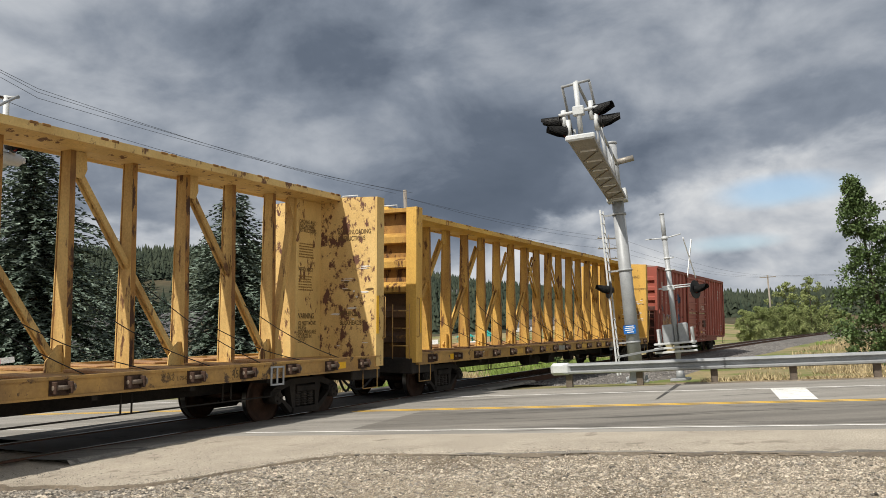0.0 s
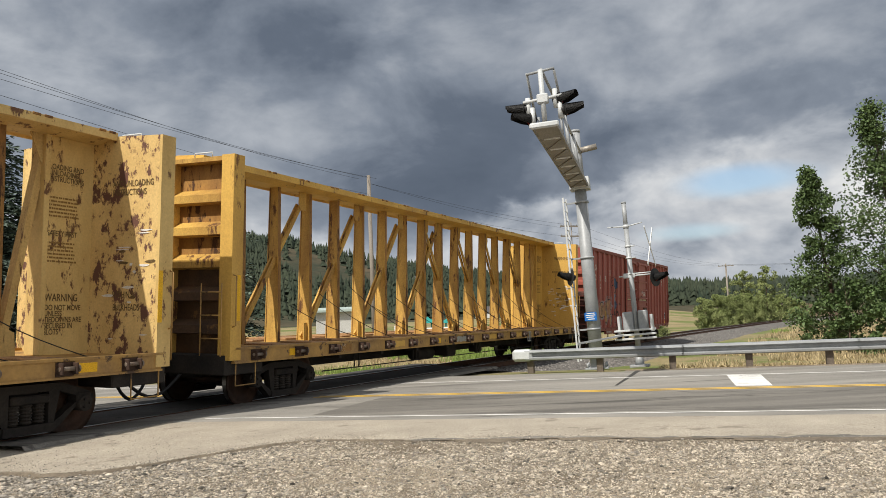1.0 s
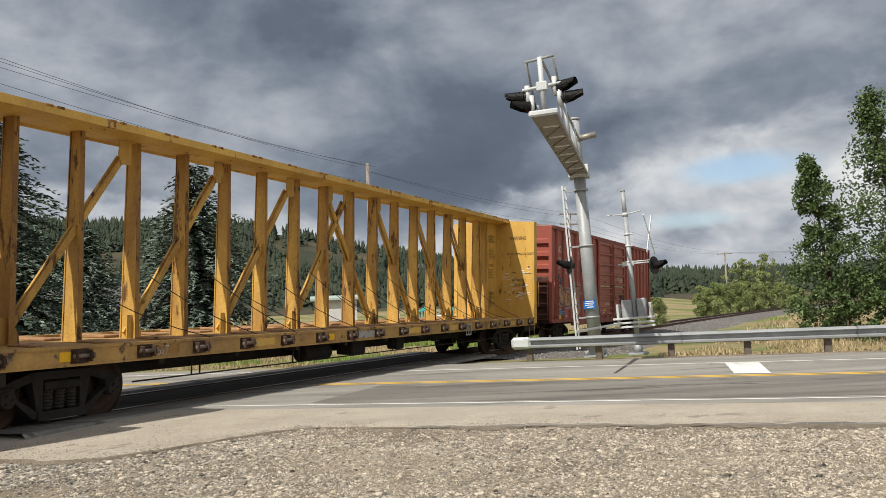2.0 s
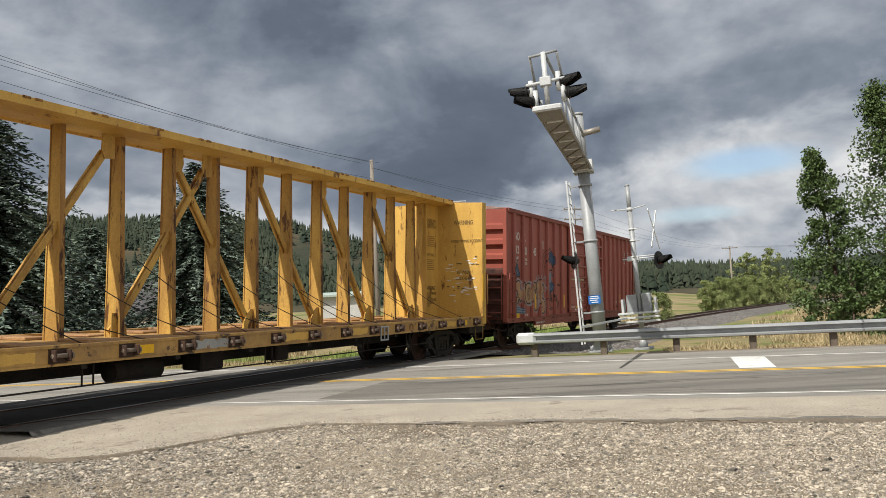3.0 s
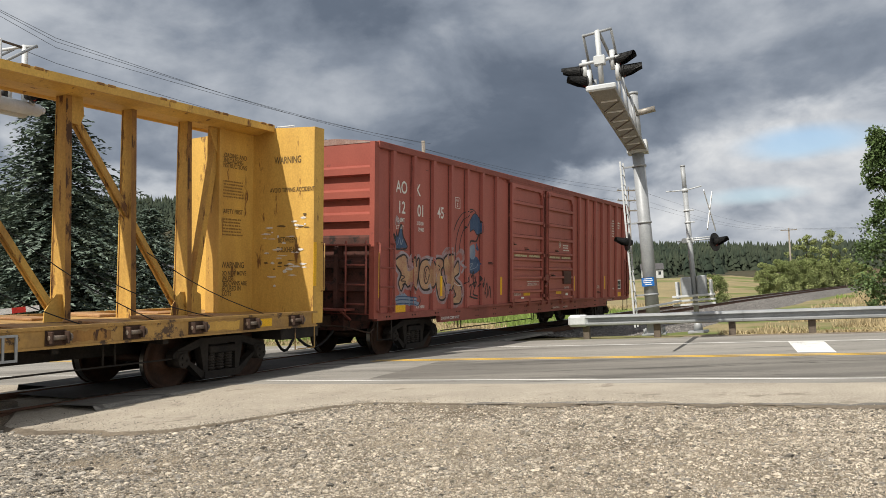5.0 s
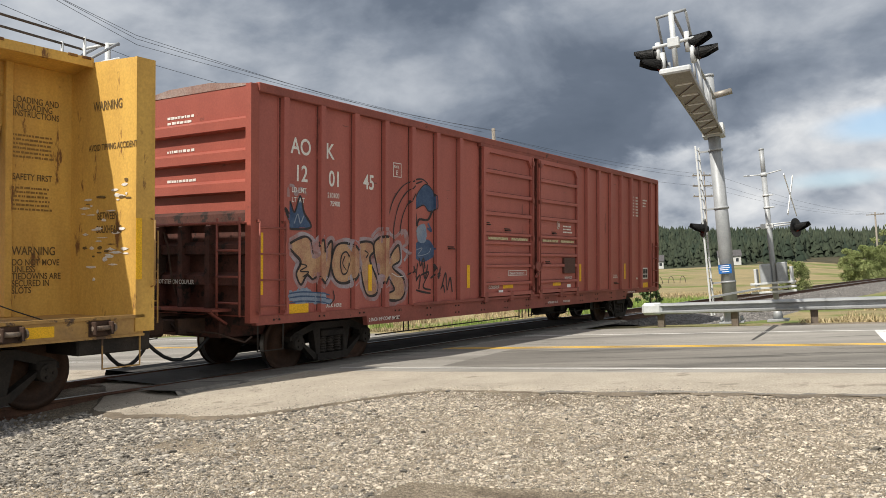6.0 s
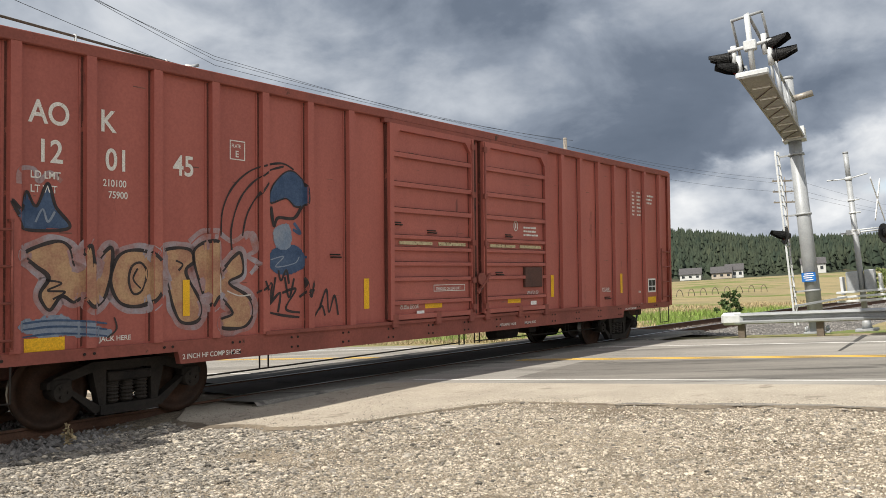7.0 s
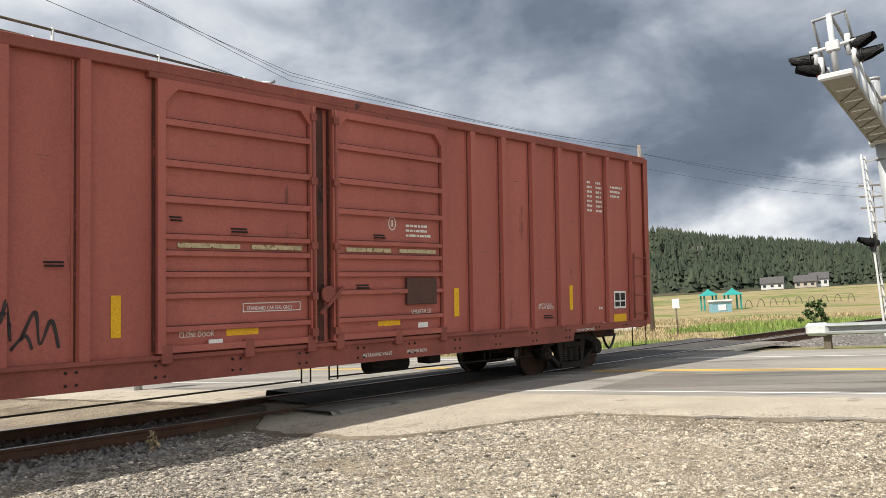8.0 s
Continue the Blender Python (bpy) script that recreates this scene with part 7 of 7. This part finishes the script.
def build_field_things():
    rnd = random.Random(31)
    # tufts of dry and green grass beyond the road
    for name, mt, count, label in (("dry_grass", "straw", 42000, "tall dry straw-coloured grass"), ("green_grass", "blade", 22000, "lush green weeds and grass")):
        vs, fs = [], []
        n = 0
        while n < count:
            az, d = rnd.uniform(-32, 36), 23.5 + 62 * rnd.random() ** 1.5
            p = bearing(az, d)
            lat = p.dot(TN) - LINE
            if p.dot(RN) < 24.0 or -6.5 < lat < 3.6:
                continue
            if noise.noise((p.x * 0.35, p.y * 0.35, 2)) < -0.05:
                continue
            g = noise.noise((p.x * 0.06, p.y * 0.06, 9))
            green = (lat > 3.6 and g > -0.12 and 30 < d < 60 and p.dot(RN) > 27.5) or (lat < -6 and g > 0.33)
            if green != (name == "green_grass"):
                continue
            z = ground_z(p.x, p.y)
            h = rnd.uniform(0.12, 0.42) * (1.15 if green else 0.8) * (0.45 + 0.55 * smooth(27, 36, d))
            w = 0.010 + 0.0004 * d
            a = rnd.uniform(0, 3.14)
            dx, dy = math.cos(a) * w, math.sin(a) * w
            lx, ly = rnd.uniform(-0.15, 0.15), rnd.uniform(-0.15, 0.15)
            k = len(vs)
            vs += [(p.x - dx, p.y - dy, z - 0.03), (p.x + dx, p.y + dy, z - 0.03), (p.x + lx + dx * 0.2, p.y + ly + dy * 0.2, z + h)]
            fs.append((k, k + 1, k + 2))
            n += 1
        tagged(raw(name, vs, fs, M[mt]), label, "grass", kind="stuff")
    # covered play shelters with teal roofs
    for az, d, w in ((1.55, 118, 1.6), (3.05, 116, 1.6)):
        th = tagged(new("shelter"), "open shelter with a teal pyramid roof", "shelter", group="shelters in the field")
        p = bearing(az, d)
        th.matrix_world = pose(p.x, p.y, ground_z(p.x, p.y), 0, 0, 15)
        for x in (-w / 2, w / 2):
            for y in (-w / 2, w / 2):
                bm = B()
                box(bm, x - 0.09, x + 0.09, y - 0.09, y + 0.09, -0.3, 2.0)
                part("post", bm, M["teal"], th)
        bm = B()
        e = w / 2 + 0.35
        v = [bm.verts.new(q) for q in ((-e, -e, 1.95), (e, -e, 1.95), (e, e, 1.95), (-e, e, 1.95), (-0.3, -0.3, 2.55), (0.3, -0.3, 2.55), (0.3, 0.3, 2.55), (-0.3, 0.3, 2.55), (0, 0, 2.9))]
        bm.faces.new(v[3::-1])
        for i in range(4):
            bm.faces.new([v[i], v[(i + 1) % 4], v[4 + (i + 1) % 4], v[4 + i]])
            bm.faces.new([v[4 + i], v[4 + (i + 1) % 4], v[8]])
        part("roof", bm, M["teal"], th)
    p = bearing(2.25, 108)
    th = tagged(new("kiosk"), "low pale kiosk between the shelters", "kiosk")
    th.matrix_world = pose(p.x, p.y, ground_z(p.x, p.y), 0, 0, 10)
    bm = B()
    box(bm, -1.2, 1.2, -0.8, 0.8, -0.3, 1.2)
    part("body", bm, M["pale_blue"], th)
    bm = B()
    box(bm, -1.4, 1.4, -1.0, 1.0, 1.2, 1.5, 0.14)
    part("roof", bm, M["siding"], th, "rounded white roof")
    bm = B()
    box(bm, -0.4, 0.5, -0.86, -0.8, 0.2, 0.9)
    part("notice_board", bm, M["sign_white"], th)
    for k in range(9):
        p = bearing(4.0 + 0.75 * k, 122 + 1.5 * k)
        bm = B()
        pts = [(0.5 * math.cos(a), 0, 1.1 * math.sin(a)) for a in [math.pi * i / 10 for i in range(11)]]
        path_tube(bm, pts, 0.05, 6)
        o = make("hoop", bm, M["post_wood"], pose(p.x, p.y, ground_z(p.x, p.y) - 0.05, 0, 0, 20))
        tagged(o, "dark metal hoop standing in the field", "hoop", group="hoops in the field")
    # small signpost in the grass
    p = bearing(-0.55, 46)
    th = tagged(new("signpost"), "small white sign on a thin post", "sign")
    th.matrix_world = pose(p.x, p.y, ground_z(p.x, p.y))
    bm = B()
    tube(bm, (0, 0, -0.3), (0, 0, 2.0), 0.04, seg=8)
    part("post", bm, M["post_wood"], th)
    bm = B()
    box(bm, -0.18, 0.18, -0.06, -0.04, 1.5, 2.0)
    part("board", bm, M["sign_white"], th)
    vs, fs = leaf_cloud(random.Random(3), [(Vector((0, 0, 0.05 + 0.035 * i)), 0.05) for i in range(7)], 12, 0.06, 1.0)
    q = on_track(4.75, -1.6, -0.18)
    o = raw("weed", vs, fs, M["straw"])
    o.matrix_world = Matrix.Translation(q)
    tagged(o, "small dry weed growing beside the rail", "weed")
    # striped barrier seen under the flatcars
    th = tagged(new("barrier_arm"), "lowered red and white crossing gate arm", "barrier")
    a = bearing(-36.5, 19.5, 1.12)
    b = bearing(-27.2, 19.8, 1.36)
    for k in range(12):
        bm = B()
        beam(bm, a.lerp(b, k / 12), a.lerp(b, (k + 1) / 12), 0.03, 0.12, (a - b).cross(Vector((0, 0, 1))))
        part("stripe", bm, M["sign_white"] if k % 2 else M["gate_red"], th)
    bm = B()
    tube(bm, a + Vector((0, 0, -1.4)), a + Vector((0, 0, 0.3)), 0.09, seg=12)
    box(bm, a.x - 0.2, a.x + 0.2, a.y - 0.2, a.y + 0.2, 0.7, 1.4, 0.03)
    part("machine", bm, M["galv"], th)


M["ballast_stone"] = mat("crushed_stone", (0.24, 0.225, 0.21), (0.14, 0.13, 0.125), 0.9, 0, 6, 60, 0.3, per_island=True)
M["straw"] = mat("straw_blades", (0.44, 0.345, 0.20), (0.31, 0.255, 0.15), 0.8, 0, 0.3, 20, 0, per_island=True)
M["blade"] = mat("green_blades", (0.16, 0.25, 0.05), (0.22, 0.28, 0.08), 0.7, 0, 0.3, 20, 0, per_island=True)
M["pale_blue"] = mat("pale_blue_paint", (0.22, 0.40, 0.46), (0.19, 0.35, 0.42), 0.6, 0, 2, 30, 0)
M["gate_red"] = mat("gate_red", (0.55, 0.04, 0.03), (0.48, 0.035, 0.03), 0.4, 0, 3, 30, 0)


# ---------------------------------------------------------------- put the place together
build_ground()
build_lot()
build_road()
build_hills()
build_forest()
build_guardrail()
ROAD_YAW = math.degrees(math.atan2(RN.y, RN.x)) - 90
mast_at = bearing(12.95, 25.3, -0.12)
build_cantilever((mast_at.x, mast_at.y, mast_at.z), ROAD_YAW + 2.9, 8.3)
gate_at = bearing(15.75, 25.3, -0.12)
build_gate_mast((gate_at.x, gate_at.y, gate_at.z), ROAD_YAW)
build_cantilever((-10.9, 7.9, -0.40), ROAD_YAW + 180, 8.0, False, True, "galvanised cantilever crossing signal on the near side of the road")

for az, d, h, r, sd in ((-13.9, 46, 10.7, 5.6, 3), (-26.2, 43, 12.4, 6.8, 8), (-34.5, 48, 11.0, 5.6, 21), (-20.6, 60, 8.8, 5.2, 14)):
    q = bearing(az, d)
    spruce((q.x, q.y, ground_z(q.x, q.y)), h, r, sd, "tall dark blue-green spruce with drooping branches")

slim = lambda t: 0.36 * (1.04 - t) ** 1.05 * min(1, 0.3 + 2.4 * t)
full = lambda t: 0.33 * math.sin(math.pi * (0.15 + 0.8 * t)) ** 0.6
low = lambda t: 0.55 * math.sin(math.pi * (0.25 + 0.7 * t)) ** 0.5
for az, d, h, sd, sh, ln in ((28.3, 40, 8.3, 1, slim, -0.13), (31.9, 38, 10.6, 2, slim, -0.07), (36.5, 42, 9.0, 12, slim, 0.0)):
    q = bearing(az, d)
    broadleaf((q.x, q.y, ground_z(q.x, q.y)), h, sd, "slender young poplar with dense dark green leaves", sh, 0.13, 165, 100, lean=ln, clump=1.1, group="poplars by the guardrail")
for az, d, h, sd in ((28.6, 37, 3.1, 4), (31.0, 36, 2.8, 5), (33.5, 38, 3.3, 6)):
    q = bearing(az, d)
    broadleaf((q.x, q.y, ground_z(q.x, q.y)), h, sd, "leafy green shrub at the foot of the poplars", low, 0.13, 110, 55, "poplar", "shrub", "shrub")
for k, (az, d, h) in enumerate(((20.2, 112, 4.4), (21.1, 122, 5.0), (22.0, 132, 5.0), (22.9, 142, 5.6), (23.8, 156, 5.8), (24.7, 172, 5.6), (25.6, 190, 5.0), (16.9, 60, 2.6))):
    q = bearing(az, d)
    broadleaf((q.x, q.y, -0.5), h * 0.95, 40 + k, "rounded grey-green bush beside the track", low, 0.0011 * d, 420, 60, "bush", "bush", "bush", "bushes beside the track", clump=2.0)
for az, d, h, sd in ((22.6, 150, 9.6, 60), (24.0, 152, 10.2, 62)):
    q = bearing(az, d)
    broadleaf((q.x, q.y, -0.5), h, sd, "pale thin tree rising above the bushes", full, 0.26, 80, 60, "bush")
q = bearing(7.9, 44)
broadleaf((q.x, q.y, ground_z(q.x, q.y)), 1.6, 61, "round dark green bush in dry grass", low, 0.12, 90, 40, "poplar", "bush", "bush")

q = bearing(-2.15, 52)
utility_pole((q.x, q.y, -0.5), 11.6, 0, 20)
q = bearing(21.65, 140)
utility_pole((q.x, q.y, -0.5), 10.0, 1, -20, 0.17)
q = bearing(11.75, 75)
utility_pole((q.x, q.y, 0), 10.2, 3, 20, 0.06)
P_MID = bearing(-2.15, 52, 10.9)
for off, dz in ((-0.6, 0), (0.0, 0.05), (0.5, -0.02)):
    wire([bearing(-62, 18, 11.8) + Vector((off, 0, dz)), bearing(-26, 32.2 + off, 10.9 + dz), P_MID + Vector((off, 0, dz))])
wire([bearing(-60, 17, 9.5), bearing(-26, 32, 10.1), P_MID + Vector((0, 0, -1.0))])
P_FAR = bearing(11.75, 75, 9.8)
for off, dz in ((-1.0, 0), (1.0, 0), (0, -0.9)):
    wire([P_MID + Vector((0, 0, -0.3 + dz)), P_FAR + Vector((off, 0, dz))])
    wire([P_FAR + Vector((off, 0, dz)), bearing(21.65, 140, 9.3) + Vector((off, 0, dz * 0.2)), bearing(40, 150, 9)])
for dz in (0, -0.9, -1.3):
    wire([bearing(-40, 120, 15.5 + dz), bearing(-2, 90, 7.6 + dz)])

q = bearing(-4.7, 62)
house((q.x, q.y, -0.5), 6, 3.0, 3.2, 3.3, "siding", "teal_pale", "shed", "small white metal shed with low roof", 0, 0.06)
q = bearing(-19.5, 75)
house((q.x, q.y, -0.6), -15, 11, 7, 3.0, "tan_siding", "roof_dark", "house", "tan single-storey house behind the spruces", 4)
for az, d, w, hh, wl in ((5.55, 322, 7.5, 2.3, "siding"), (7.5, 321, 7, 2.3, "tan_siding"), (8.3, 323, 6, 3.0, "siding"), (1.0, 470, 7, 4.0, "siding"), (13.0, 330, 8, 3.5, "siding")):
    q = bearing(az, d)
    house((q.x, q.y, max(ground_z(q.x, q.y), hill_z(az, d))), -10, w, 6, hh, wl, "roof_dark", "house", "distant house below the wooded hill", 3)

wheels_a, wheels_c, wheels_b = [], [], []
car_a = build_centerbeam(wheels_a, True)
car_c = build_centerbeam(wheels_c, False)
car_b = build_boxcar(wheels_b)
dress_boxcar(car_b)
stand_off_ladder(car_b)
dress_centerbeam(car_a, True)
dress_centerbeam(car_c, False)
sill_patches(car_c)
build_stones()
build_field_things()
build_track()


# ---------------------------------------------------------------- what moves
def travelled(t):
    w = t - 5.5
    return -(5.337 * w + 0.033 * w * w / 2 + 0.004 * w ** 3 / 6)


def motions():
    steps = [i * 0.1 for i in range(81)]
    for car, s0, ws, length in ((car_a, -35.63, wheels_a, BEAM_LEN), (car_c, -12.14, wheels_c, BEAM_LEN), (car_b, 11.46, wheels_b, BOX_LEN)):
        rows = []
        for t in steps[::5]:
            s = s0 + travelled(t)
            b0, b1 = bend(s + 2), bend(s + length - 2)
            turn = math.degrees((b1 - b0) / (length - 4))
            p = TD * s + TN * (LINE + b0) + Vector((0, 0, 0.012))
            rows.append((t, pose(p.x, p.y, p.z, LEAN, 0, TRACK_YAW + turn)))
        walk(car, rows)
        for w, x in ws:
            a0 = x * 57.0
            walk(w, [(t, pose(x, 0, 0.457, 0, a0 + math.degrees(travelled(t) / 0.457), 0)) for t in steps])


motions()
